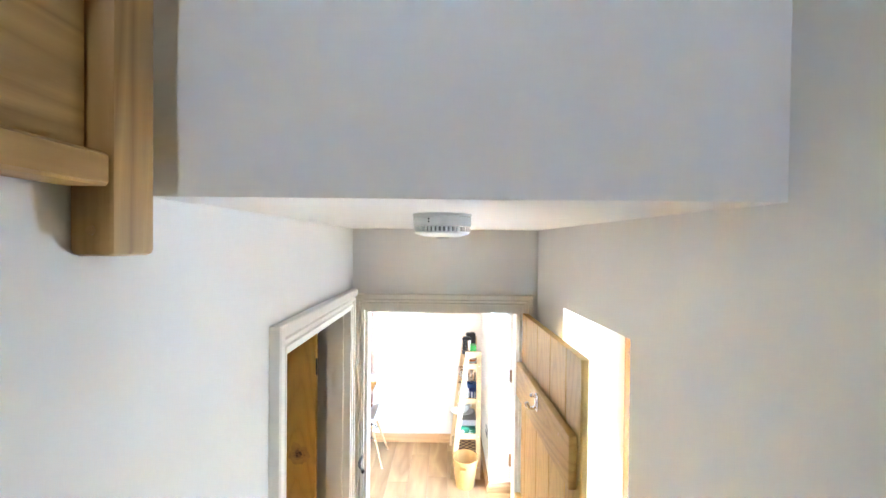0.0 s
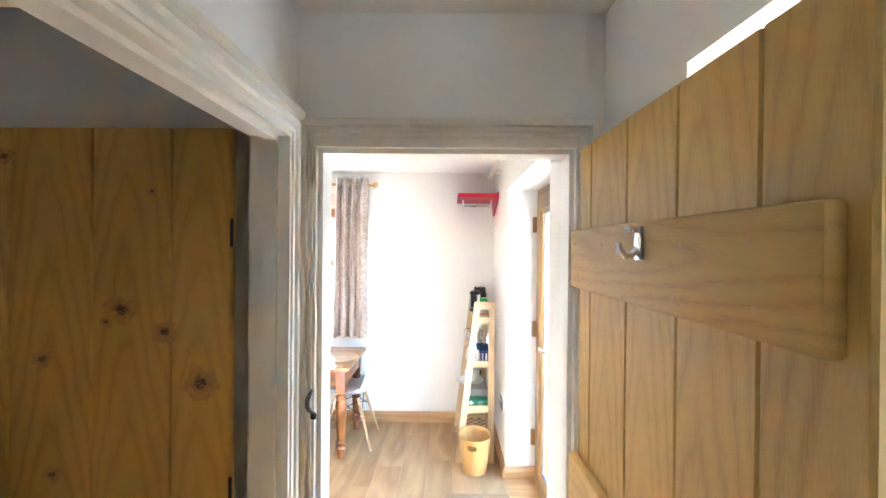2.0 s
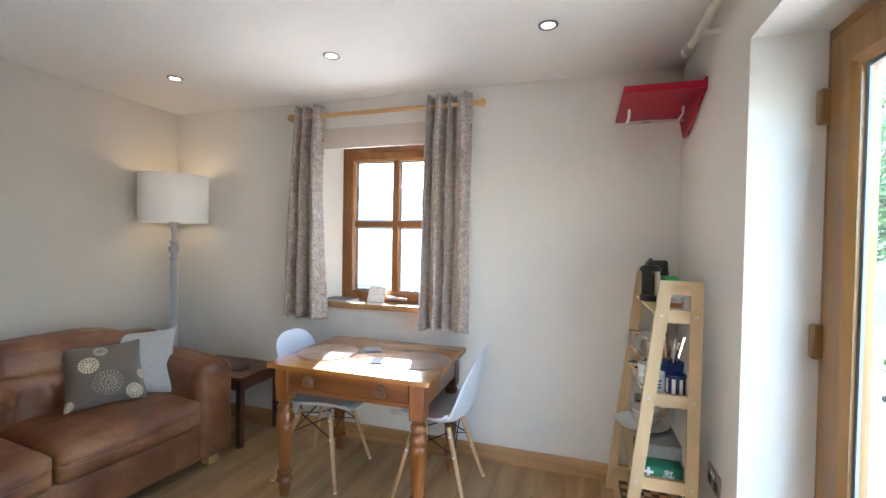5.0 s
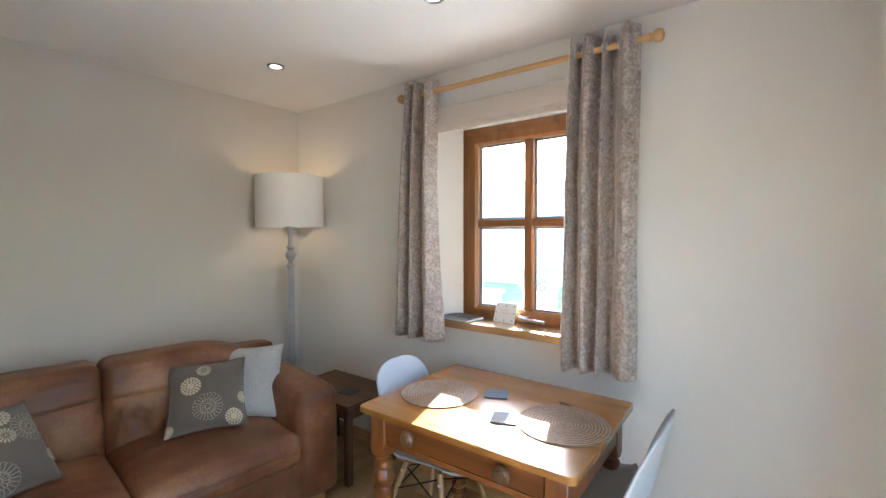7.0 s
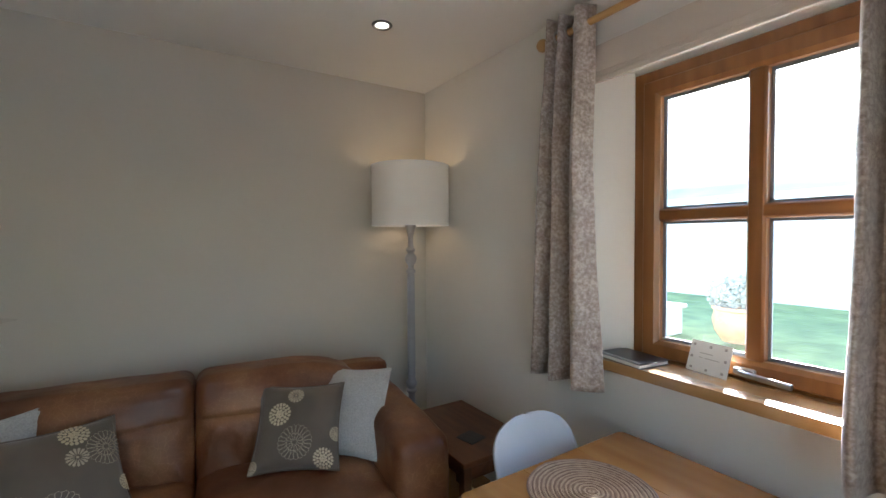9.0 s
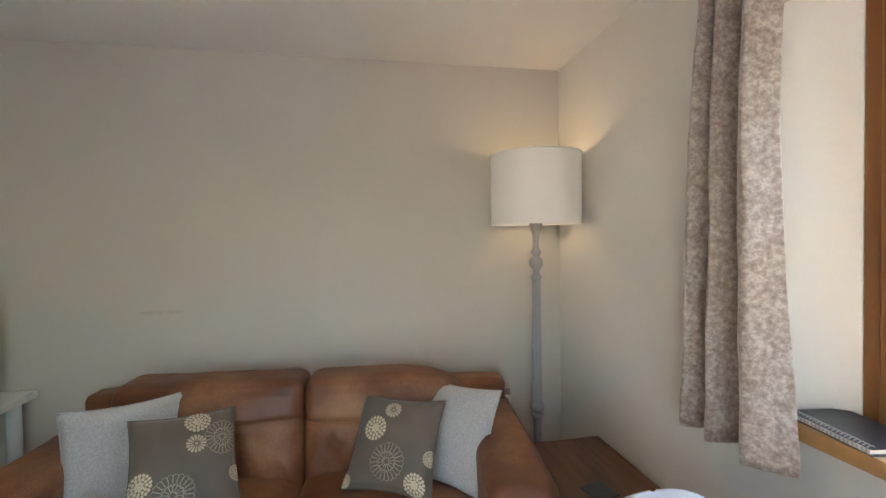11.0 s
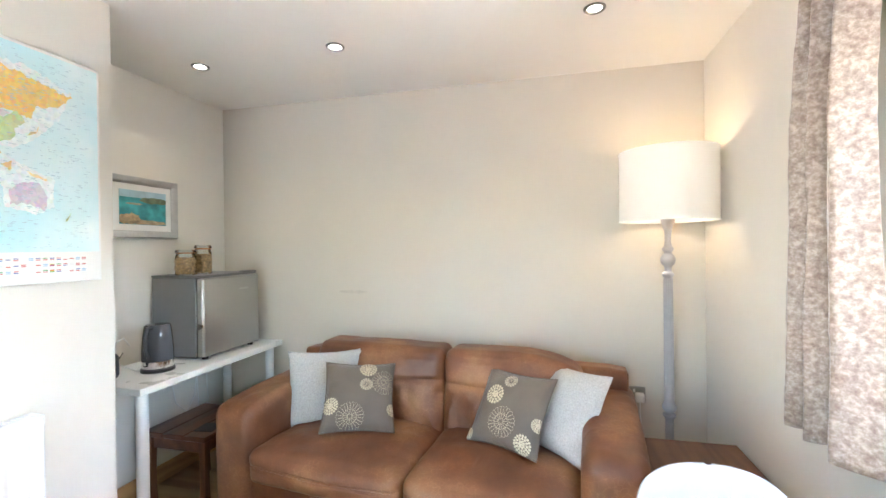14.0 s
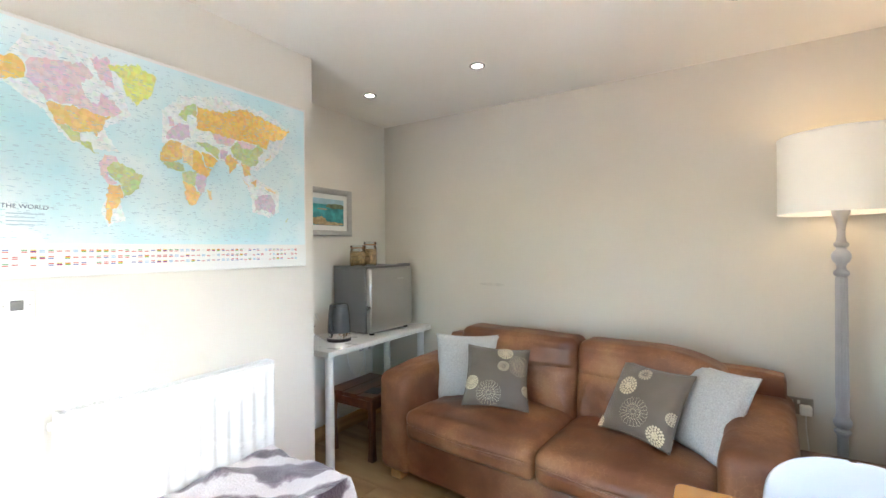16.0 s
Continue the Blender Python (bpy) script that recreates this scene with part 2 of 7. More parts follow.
def tube(bm, pts, r, seg=10, r2=None):
    """A round bar along points, tapering from r to r2."""
    pts = [Vector(p) for p in pts]
    r2 = r if r2 is None else r2
    rings = []
    for i, p in enumerate(pts):
        d = (pts[min(i + 1, len(pts) - 1)] - pts[max(i - 1, 0)]).normalized()
        u = d.orthogonal().normalized() if not rings else (last - d * last.dot(d)).normalized()
        last, v = u, d.cross(u)
        k = r + (r2 - r) * i / (len(pts) - 1)
        rings.append([bm.verts.new(p + k * (math.cos(2 * math.pi * j / seg) * u + math.sin(2 * math.pi * j / seg) * v)) for j in range(seg)])
    for a, b in zip(rings, rings[1:]):
        for j in range(seg):
            bm.faces.new((a[j], a[(j + 1) % seg], b[(j + 1) % seg], b[j]))
    bm.faces.new(list(reversed(rings[0]))), bm.faces.new(rings[-1])
    return bm


def bar(pts, r, seg=10, r2=None):
    return tube(bmesh.new(), pts, r, seg, r2)


def surface(bm, fn, nu, nv, close_u=False):
    """A sheet from a function of u and v in 0..1."""
    g = [[bm.verts.new(fn(i / nu, j / nv)) for j in range(nv + 1)] for i in range(nu if close_u else nu + 1)]
    for i in range(nu):
        a, b = g[i], g[(i + 1) % len(g)]
        for j in range(nv):
            bm.faces.new((a[j], b[j], b[j + 1], a[j + 1]))
    return g


def soft(sx, sy, sz, r=0.04, n=10, bulge=(0, 0, 0), wrinkle=0.0, seed=0.0, freq=7.0, shape=None):
    """A padded block about its centre: rounded edges, swollen faces, creases."""
    bm = bmesh.new()
    bmesh.ops.create_cube(bm, size=2.0)
    bmesh.ops.subdivide_edges(bm, edges=bm.edges[:], cuts=n, use_grid_fill=True)
    h = Vector((sx / 2, sy / 2, sz / 2))
    for v in bm.verts:
        u = Vector(v.co)
        p = Vector((u.x * h.x, u.y * h.y, u.z * h.z))
        core = Vector([max(-(h[i] - r), min(h[i] - r, p[i])) for i in range(3)])
        d = p - core
        if d.length > 1e-6:
            p = core + d.normalized() * min(r, max(abs(d.x), abs(d.y), abs(d.z)))
        w = [math.cos(u[i] * math.pi / 2) for i in range(3)]
        p.x += bulge[0] * u.x * w[1] * w[2]
        p.y += bulge[1] * u.y * w[0] * w[2]
        p.z += bulge[2] * u.z * w[0] * w[1]
        if wrinkle:
            q = p * freq + Vector((seed, seed * 1.7, -seed))
            p += wrinkle * u.normalized() * (noise.noise(q) + 0.5 * noise.noise(q * 2.3) - 0.6 * abs(noise.noise(q * 0.8)))
        v.co = p + shape(u, p) if shape else p
    return bm


def moved(bm, m):
    bm.transform(m)
    return bm


def link(name, bm, material, smooth=True):
    if len(bm.faces) > 1:
        bmesh.ops.recalc_face_normals(bm, faces=bm.faces[:])
    me = bpy.data.meshes.new(name)
    bm.to_mesh(me)
    bm.free()
    me.materials.append(material)
    if smooth:
        me.polygons.foreach_set("use_smooth", [True] * len(me.polygons))
        me.set_sharp_from_angle(angle=radians(38))
    return new(name, me)


def part(name, bm, material, parent, label="", smooth=True):
    """One mesh under a thing or under a part."""
    ob = link(name, bm, material, smooth)
    ob.parent = parent
    return tagged(ob, label)


def thing(name, at, label, category, group="", turn=0.0):
    """An empty at a thing's base, for its parts."""
    ob = new(name)
    ob.empty_display_size = 0.1
    ob.matrix_basis = pose(*at, 0, 0, turn)
    return tagged(ob, label, category, group)


def single(name, bm, material, label, category, group="", at=(0, 0, 0), turn=0.0, kind="", smooth=True):
    ob = link(name, bm, material, smooth)
    ob.matrix_basis = pose(*at, 0, 0, turn)
    return tagged(ob, label, category, group, kind)


def structure(name, bm, material, label, category, smooth=False):
    return single(name, bm, material, label, category, kind="structure", smooth=smooth)


def framed(name, label, category, material, **pieces):
    """A built-in frame of the setting: each of its pieces a part."""
    ob = tagged(new(name), label, category, kind="structure")
    for kind, dims in pieces.items():
        for d in dims:
            part(kind, boxes(d), material, ob, smooth=False)
    return ob


# ---------------------------------------------------------------- the shell
W, N, C = -3.275, 5.158, 2.40          # west wall, north wall, ceiling of the sitting room
HL, HR, HC = -0.505, 0.41, 2.39        # stair hall: left wall, right wall, ceiling
EW = 0.37                              # east wall of the sitting room
MAPY, NOOKY, NOOKX = 2.61, 2.073, -2.037
WX0, WX1, WZ0, WZ1 = -1.835, -0.985, 0.94, 2.10       # north window opening
DY0, DY1, DZ = 2.855, 4.162, 2.113                     # glazed door opening
HY0, HY1, HZ0, HZ1 = 1.363, 1.93, 1.02, 2.07           # hall window opening

RX0, RX1 = WX0 - 0.115, WX1 + 0.115    # the reveals splay towards the room
bm = boxes((W - 0.3, RX0, N, 5.40, -0.2, 2.6), (RX1, 0.70, N, 5.40, -0.2, 2.6), (RX0, RX1, N, 5.40, -0.2, WZ0), (RX0, RX1, N, 5.40, WZ1, 2.6))
for xr, xw in ((RX0, WX0), (RX1, WX1)):
    lo, hi = ([bm.verts.new((x, y, z)) for x, y in ((xr, N), (xw, 5.285), (xw, 5.40), (xr, 5.40))] for z in (WZ0, WZ1))
    for i in range(4):
        bm.faces.new((lo[i], lo[(i + 1) % 4], hi[(i + 1) % 4], hi[i]))
structure("wall_north", bm,
          ROOM, "warm white painted plaster wall with a deep window", "wall")
structure("wall_west", boxes((W - 0.3, W, 1.75, N, -0.2, 2.6)), GREIGE, "stone grey painted plaster wall behind the sofa", "wall")
structure("wall_east", boxes((EW, 0.70, 2.44, DY0, -0.2, 2.6), (EW, 0.70, DY1, N, -0.2, 2.6), (EW, 0.70, DY0, DY1, DZ, 2.6), (EW, 0.70, DY0, DY1, -0.2, 0.0)),
          ROOM, "warm white painted wall round the glazed doors", "wall")
structure("wall_nook", boxes((W, NOOKX, 1.75, NOOKY, -0.2, 2.6)), ROOM, "warm white painted wall at the back of the alcove", "wall")
structure("wall_south", boxes((NOOKX, -0.60, 2.44, MAPY, -0.2, 2.6), (NOOKX, NOOKX + 0.15, 1.75, 2.44, -0.2, 2.6)), ROOM, "warm white painted wall with the map and radiator", "wall")
OX0, OX1, OZ = -0.443, 0.325, 1.99     # doorway from the hall
structure("wall_hall_end", boxes((HL, OX0 - 0.02, 2.34, 2.438, 0.0, 2.6), (OX1 + 0.02, HR, 2.34, 2.44, 0.0, 2.6), (OX0 - 0.02, OX1 + 0.02, 2.34, 2.44, OZ + 0.02, 2.6)),
          PLASTER, "white plastered wall over the hall doorway", "wall")
LY0, LY1, LZ = 1.435, 2.25, 2.0        # side doorway
structure("wall_hall_left", boxes((HL - 0.1, HL, -2.6, LY0 - 0.02, -0.2, 2.42), (HL - 0.1, HL, LY1 + 0.02, 2.44, -0.2, 2.6), (HL - 0.1, HL, LY0 - 0.02, LY1 + 0.02, LZ + 0.02, 2.6)),
          PLASTER, "white plastered stair wall with a side doorway", "wall")
SPLAY = 0.045                          # the right-hand stair wall runs slightly askew


def askew(bm):
    for v in bm.verts:
        v.co.x += SPLAY * (2.34 - v.co.y)
    return bm


structure("wall_hall_right", askew(boxes((HR, 0.745, -2.6, HY0, -0.2, 5.0), (HR, 0.745, HY1, 2.44, -0.2, 2.6), (HR, 0.745, HY0, HY1, -0.2, HZ0), (HR, 0.745, HY0, HY1, HZ1, 2.6), (HR + 0.03, 0.745, HY0, 2.44, 2.6, 2.7))),
          PLASTER, "white plastered stair wall with a deep window", "wall")
structure("ceiling_sitting_room", boxes((W - 0.3, 0.70, 2.44, 5.40, C, C + 0.15), (W - 0.3, NOOKX + 0.15, 1.75, 2.44, C, C + 0.15)), CEIL, "flat off-white plaster ceiling with downlights", "ceiling")
structure("ceiling_hall", boxes((HL, HR + 0.09, 0.87, 2.34, HC, HC + 0.18)), CEIL, "flat white plaster ceiling over the hall", "ceiling")
structure("wall_header", boxes((HL - 1.5, HL, 0.88, 1.0, HC + 0.18, 5.0), (HL, HR + 0.09, 0.868, 1.0, HC - 0.002, 5.0)), PLASTER, "white plastered header over the foot of the stairs", "wall")

# upper landing that closes the stairwell; its unseen back wall has an added light opening
structure("wall_landing_left", boxes((-2.1, -2.0, -2.7, 1.0, 2.42, 5.0)), PLASTER, "white plastered landing wall", "wall")
structure("wall_landing_back", boxes((-2.1, -0.3, -2.7, -2.6, -0.2, 5.0), (0.0, 0.98, -2.7, -2.6, -0.2, 5.0), (-0.3, 0.0, -2.7, -2.6, -0.2, 3.5), (-0.3, 0.0, -2.7, -2.6, 3.9, 5.0)),
          PLASTER, "unseen white plastered landing wall with an added opening for light", "wall")
structure("floor_landing", boxes((-2.1, HL, -2.6, 0.88, 2.42, 2.57)), OAK_Y, "oak boarded upper landing", "floor")
structure("ceiling_landing", boxes((-2.1, 0.98, -2.7, 1.0, 5.0, 5.12)), CEIL, "white plaster landing ceiling", "ceiling")

# side room behind the hall door
structure("wall_side_room", boxes((-1.9, HL - 0.1, 2.36, 2.44, -0.2, 2.6), (-1.98, -1.9, 0.3, 2.44, -0.2, 2.6), (-1.9, HL - 0.1, 0.3, 0.4, -0.2, 2.42)), PLASTER, "white plastered walls of the side room", "wall")
structure("ceiling_side_room", boxes((-1.98, HL - 0.1, 1.0, 2.44, 2.42, 2.55)), CEIL, "white side room ceiling", "ceiling")

# stairs: closed strings between the walls
bm = bmesh.new()
for k in range(13):
    y1 = 1.33 - 0.24 * k
    box(bm, HL, HR + 0.03 + 0.011 * k, y1 - 0.24, y1, 0.0 if k < 1 else 0.18 * k - 0.1, 0.18 * (k + 1), 0.008)
structure("stairs", bm, OAK_X, "plain oak stair flight between white walls", "stairs")
structure("floor_base", boxes((W - 0.3, 0.70, 0.3, 5.40, -0.2, 0.010)), SKIRT, "sub-floor below the boards", "floor")


def frame_sweep(rect, prof, place, closed=False):
    """A moulding mitred round an opening: rect = (a0, a1, b0, b1), prof = (outward, proud) pairs; place maps (a, b, proud) to the world."""
    a0, a1, b0, b1 = rect
    bm = bmesh.new()
    loops = []
    for w, p in prof:
        pts = [(a0 - w, b0), (a0 - w, b1 + w), (a1 + w, b1 + w), (a1 + w, b0)]
        if closed:
            pts[0], pts[3] = (a0 - w, b0 - w), (a1 + w, b0 - w)
        loops.append([bm.verts.new(place(a, b, p)) for a, b in pts])
    n = 4 if closed else 3
    for p, q in zip(loops, loops[1:]):
        for i in range(n):
            j = (i + 1) % 4
            bm.faces.new((p[i], p[j], q[j], q[i]))
    return bm


MOULD = [(0, 0), (0, 0.013), (0.010, 0.013), (0.012, 0.018), (0.021, 0.020), (0.0235, 0.013), (0.028, 0.013), (0.033, 0.023), (0.042, 0.026), (0.045, 0.018), (0.050, 0.018), (0.0525, 0.032), (0.074, 0.032), (0.078, 0.028), (0.078, 0)]
structure("trim_hall_door", frame_sweep((OX0, OX1, 0.0, OZ), [(w * 0.78, p) for w, p in MOULD], lambda a, b, p: (a, 2.34 - p, b + (0.02 if b > OZ else 0))), TRIM, "cream gloss moulded door architrave", "door trim", True)
structure("trim_side_door", frame_sweep((LY0, LY1, 0.0, LZ), [(w * 1.22, p) for w, p in MOULD], lambda a, b, p: (HL + p, min(a, 2.322), b)), TRIM, "cream gloss moulded door architrave", "door trim", True)
framed("door_lining_end", "cream gloss door lining with a stop", "door trim", TRIM,
       jamb=[(OX0 - 0.02, OX0, 2.34, 2.45, 0, OZ), (OX1, OX1 + 0.02, 2.34, 2.45, 0, OZ)], head=[(OX0 - 0.02, OX1 + 0.02, 2.34, 2.45, OZ, OZ + 0.02)],
       door_stop=[(OX0, OX0 + 0.014, 2.352, 2.445, 0, OZ - 0.014), (OX1 - 0.014, OX1, 2.352, 2.445, 0, OZ - 0.014), (OX0, OX1, 2.352, 2.445, OZ - 0.014, OZ)])
framed("door_lining_side", "cream gloss door lining with a stop", "door trim", TRIM,
       jamb=[(HL - 0.1, HL, LY0 - 0.02, LY0, 0, LZ), (HL - 0.1, HL, LY1, LY1 + 0.02, 0, LZ)], head=[(HL - 0.1, HL, LY0 - 0.02, LY1 + 0.02, LZ, LZ + 0.02)],
       door_stop=[(HL - 0.055, HL - 0.02, LY0, LY0 + 0.014, 0, LZ - 0.014), (HL - 0.055, HL - 0.02, LY1 - 0.014, LY1, 0, LZ - 0.014), (HL - 0.055, HL - 0.02, LY0, LY1, LZ - 0.014, LZ)])


def plank_leaf(parent, seams, height, thick, material):
    """Boards of a ledged door side by side along local x between the seams, each with a V-groove along its long edges."""
    for x0, x1 in zip(seams, seams[1:]):
        bm = bmesh.new()
        h, c = (x1 - x0) / 2 - 0.0009, 0.0055
        pts = [(-h, thick - c), (-h + c * 0.7, thick), (h - c * 0.7, thick), (h, thick - c), (h, c), (h - c * 0.7, 0), (-h + c * 0.7, 0), (-h, c)]
        lo = [bm.verts.new((x, y, 0)) for x, y in pts]
        hi = [bm.verts.new((x, y, height)) for x, y in pts]
        for i in range(8):
            bm.faces.new((lo[i], lo[(i + 1) % 8], hi[(i + 1) % 8], hi[i]))
        bm.faces.new(lo), bm.faces.new(hi)
        part("plank", bm, material, parent, smooth=False).location.x = (x0 + x1) / 2
        if x1 < seams[-1]:
            part("tongue", boxes((x1 - 0.004, x1 + 0.004, thick * 0.35, thick * 0.65, 0.002, height - 0.002)), GROOVE, parent, "dark joint between the boards", False)


# oak tongue with the shade of the joint put into its dark colour
GROOVE = plain("shadowed_oak_tongue", (0.16, 0.08, 0.025), 0.7, 0.2, 30)
# oak ledged door, swung open into the hall against the window wall
door = thing("door_1", (0.335, 2.322, 0.008), "open pale oak ledged door of vertical boards with a coat hook", "door", turn=-88.3)
door["kind"] = "structure"
plank_leaf(door, (0.0, 0.09, 0.31, 0.509, 0.701, 0.85), 1.975, 0.026, OAK)
for z0 in (1.575, 0.93, 0.20):
    ledge = part("ledge", boxes((0.0, 0.825, -0.028, 0.0, -0.0825, 0.0825), bevel=0.007, seg=2), OAK_X, door, "oak ledge screwed across the boards")
    ledge.location.z = z0 + 0.0825
    for k in range(5):
        for dz in (-0.042, 0.043):
            sx, sz = 0.06 + k * 0.17 + 0.02 * math.sin(5 * k + dz * 90), dz + 0.008 * math.cos(7 * k + z0)
            part("screw_plug", bar([(sx, -0.0275, sz), (sx, -0.0289, sz)], 0.005, 10), SKIRT, ledge)
hook = thing("coat_hook", (0.335, 2.322, 0.008), "polished chrome double coat hook on the oak door", "hook", turn=-88.3)
bm = bmesh.new()
lathe(bm, [(0.0, -0.03), (0.012, -0.028), (0.016, 0.0), (0.012, 0.028), (0.0, 0.03)], 14)
bmesh.ops.transform(bm, matrix=Matrix.Translation((0.435, -0.031, 1.698)) @ Matrix.Diagonal((1.35, 0.4, 1.15, 1)), verts=bm.verts[:])
part("backplate", bm, CHROME, hook)
bm = bar([(0.435, -0.031, 1.722), (0.435, -0.046, 1.724)], 0.007, 12, 0.006)
moved(lathe(bm, [(0.0, -0.009), (0.007, -0.006), (0.0095, 0.0), (0.007, 0.006), (0.0, 0.009)], 14), Matrix.Identity(4))
for v in bm.verts:
    if v.co.z < 1.0:
        v.co += Vector((0.435, -0.050, 1.725))
part("upper_knob", bm, CHROME, hook)
part("lower_hook", bar([(0.435, -0.032, 1.690), (0.435, -0.044, 1.676), (0.435, -0.058, 1.674), (0.435, -0.068, 1.684), (0.435, -0.070, 1.698)], 0.006, 12, 0.0085), CHROME, hook)

# honey oak boarded door of the side room, open at a right angle
side = thing("door_2", (-0.653, 2.275, 0.01), "open honey oak boarded door with dark knots", "door", turn=180)
side["kind"] = "structure"
plank_leaf(side, (0.0, 0.168, 0.392, 0.629, 0.79), 2.01, 0.03, OAK_DARK)
KNOT = plain("dark_knot", (0.20, 0.095, 0.03), 0.5, 0.7, 110, 0.3, 90)
KNOT_HALO = plain("knot_halo", (0.43, 0.225, 0.052), 0.42, 0.14, 30, 0.1, 90)
CRACK = plain("knot_crack", (0.035, 0.016, 0.007), 0.8, 0.3, 60)
KNOT_RING = plain("knot_ring", (0.36, 0.18, 0.045), 0.45, 0.3, 60, 0.1, 90)
for kx, kz, kr in ((0.307, 1.503, 0.027), (0.351, 1.469, 0.012), (0.184, 1.443, 0.021), (0.085, 1.302, 0.033), (0.532, 1.362, 0.018), (0.501, 1.038, 0.016), (0.222, 1.834, 0.008), (0.642, 1.93, 0.016), (0.12, 0.78, 0.018), (0.30, 0.55, 0.02)):
    for rr, mm, dy in ((0.62, KNOT, 0.0309), (1.0, KNOT_RING, 0.0306), (1.75, KNOT_HALO, 0.0303)):
        bm = bmesh.new()
        ring = []
        for i in range(30):
            a = 2 * math.pi * i / 30
            r = kr * rr * (1 + 0.45 * noise.noise((math.cos(a) * 1.5 + kx * 9, math.sin(a) * 1.5, kz)) + 0.25 * noise.noise((math.cos(a) * 5, math.sin(a) * 5 + kx, kz)))
            ring.append(bm.verts.new((kx + r * math.cos(a), dy, kz + 0.8 * r * math.sin(a))))
        bm.faces.new(ring)
        part("knot", bm, mm, side, smooth=False)
    for k in range(2):
        bm = bmesh.new()
        w, zc = kr * 0.55, kz + kr * (0.16 - 0.3 * k)
        vs = [bm.verts.new((kx + w * t, 0.0312, zc + kr * (0.16 * math.sin(6 * t + kx * 40) + h))) for t, h in ((-1, 0), (-0.4, -0.07), (0.3, -0.05), (1, 0), (0.3, 0.06), (-0.4, 0.05))]
        bm.faces.new(vs)
        part("knot_crack", bm, CRACK, side, "dark crack in the knot", False)
for hz in (0.25, 1.0, 1.72):
    part("hinge", boxes((-0.006, 0.004, 0.026, 0.033, hz - 0.04, hz + 0.04), bevel=0.003), BLACK, side, "black iron butt hinge")

# latch keep on the lining
IRON = plain("worn_iron", (0.16, 0.165, 0.17), 0.35, 0.3, 40, 0.2, 80, 0.8)
keep = thing("latch_keep", (-0.444, 2.3195, 1.235), "worn iron latch keep on the cream door frame", "latch")
bm = bmesh.new()
for k, w in enumerate((-0.003, 0.003)):
    tube(bm, [(-0.002, -0.002, 0.034 + w), (-0.006 + w, -0.012, 0.026), (-0.010 + w, -0.020, 0.010), (-0.010 + w, -0.021, -0.006), (-0.006 + w, -0.014, -0.020), (-0.001 + w, -0.006, -0.028), (0.002 + w, -0.002, -0.036)], 0.0048, 8)
part("catch", bm, IRON, keep)
part("ball_end", moved(turned((0.0, -0.011), (0.007, -0.008), (0.010, 0.0), (0.007, 0.008), (0.0, 0.011), seg=14), Matrix.Translation((0.003, -0.005, -0.040))), BLACK, keep)

# landing apron and newel
newel = thing("landing_newel", (-0.503, 0.735, 2.30), "oak newel post hanging below the landing", "newel post")
part("post", boxes((0.0, 0.058, 0.0, 0.075, 0.0, 1.4), bevel=0.008, seg=2), OAK_POST, newel)
part("plug", bar([(0.029, 0.001, 0.032), (0.029, -0.0012, 0.032)], 0.006, 12), SKIRT, newel, "small wooden plug")
apron = thing("landing_apron", (-0.50, -2.2, 2.385), "oak panelled apron along the landing edge", "balustrade")
part("lower_rail", boxes((0.0, 0.055, 0.0, 2.93, 0.0, 0.04), bevel=0.004), OAK_Y, apron)
part("panel", boxes((0.004, 0.022, 0.0, 2.93, 0.041, 0.26)), OAK_Y, apron)
part("upper_rail", boxes((0.0, 0.05, 0.0, 2.93, 0.261, 0.30), bevel=0.004), OAK_Y, apron)


# ---------------------------------------------------------------- windows and glazed doors
def bead(bm, plane, a0, a1, b0, b1, w, d0, d1, chamfer=0.012):
    """A mitred rectangular frame: width w, between depths d0 and d1, its inner front edge chamfered."""
    prof = [(0.0, d1), (0.0, d0 + chamfer), (chamfer, d0 + 0.002), (w - 0.004, d0), (w, d0 + 0.004), (w, d1)]
    loops = [[bm.verts.new(plane(a, b, d)) for a, b in ((a0 + w - q, b0 + w - q), (a0 + w - q, b1 - w + q), (a1 - w + q, b1 - w + q), (a1 - w + q, b0 + w - q))] for q, d in prof]
    loops.append(loops[0])
    for p, q in zip(loops, loops[1:]):
        for i in range(4):
            j = (i + 1) % 4
            bm.faces.new((p[i], p[j], q[j], q[i]))
    return bm


def pane(parent, plane, a0, a1, b0, b1, d):
    bm = bmesh.new()
    lo = [bm.verts.new(plane(a, b, d)) for a, b in ((a0, b0), (a1, b0), (a1, b1), (a0, b1))]
    bm.normal_update()
    face = bm.faces.new(lo)
    face.normal_update()
    if face.normal.x + face.normal.y > 0:
        face.normal_flip()
    ob = part("pane", bm, GLASS, parent, "clear double glazing", False)
    ob.visible_shadow = False
    sl = bmesh.new()
    bead(sl, plane, a0 - 0.012, a1 + 0.012, b0 - 0.012, b1 + 0.012, 0.024, d - 0.004, d + 0.006, 0.002)
    part("seal", sl, SEAL, ob, "grey glazing seal")
    return ob


# north window: one casement of four panes
nw = thing("window_1", (0, 0, 0), "golden oak casement window of four panes", "window")
nw["kind"] = "structure"
PN = lambda a, b, d: (a, d, b)
FX0, FX1, FZ0, FZ1 = -1.835, -0.985, 0.945, 2.085
part("window_frame", bead(bmesh.new(), PN, FX0, FX1, FZ0, FZ1, 0.045, 5.285, 5.36), FRAME_V, nw)
sash = part("sash", bead(bmesh.new(), PN, FX0 + 0.042, FX1 - 0.042, FZ0 + 0.042, FZ1 - 0.042, 0.062, 5.276, 5.345, 0.016), FRAME_V, nw)
MX, MZ = (FX0 + FX1) / 2, 1.53
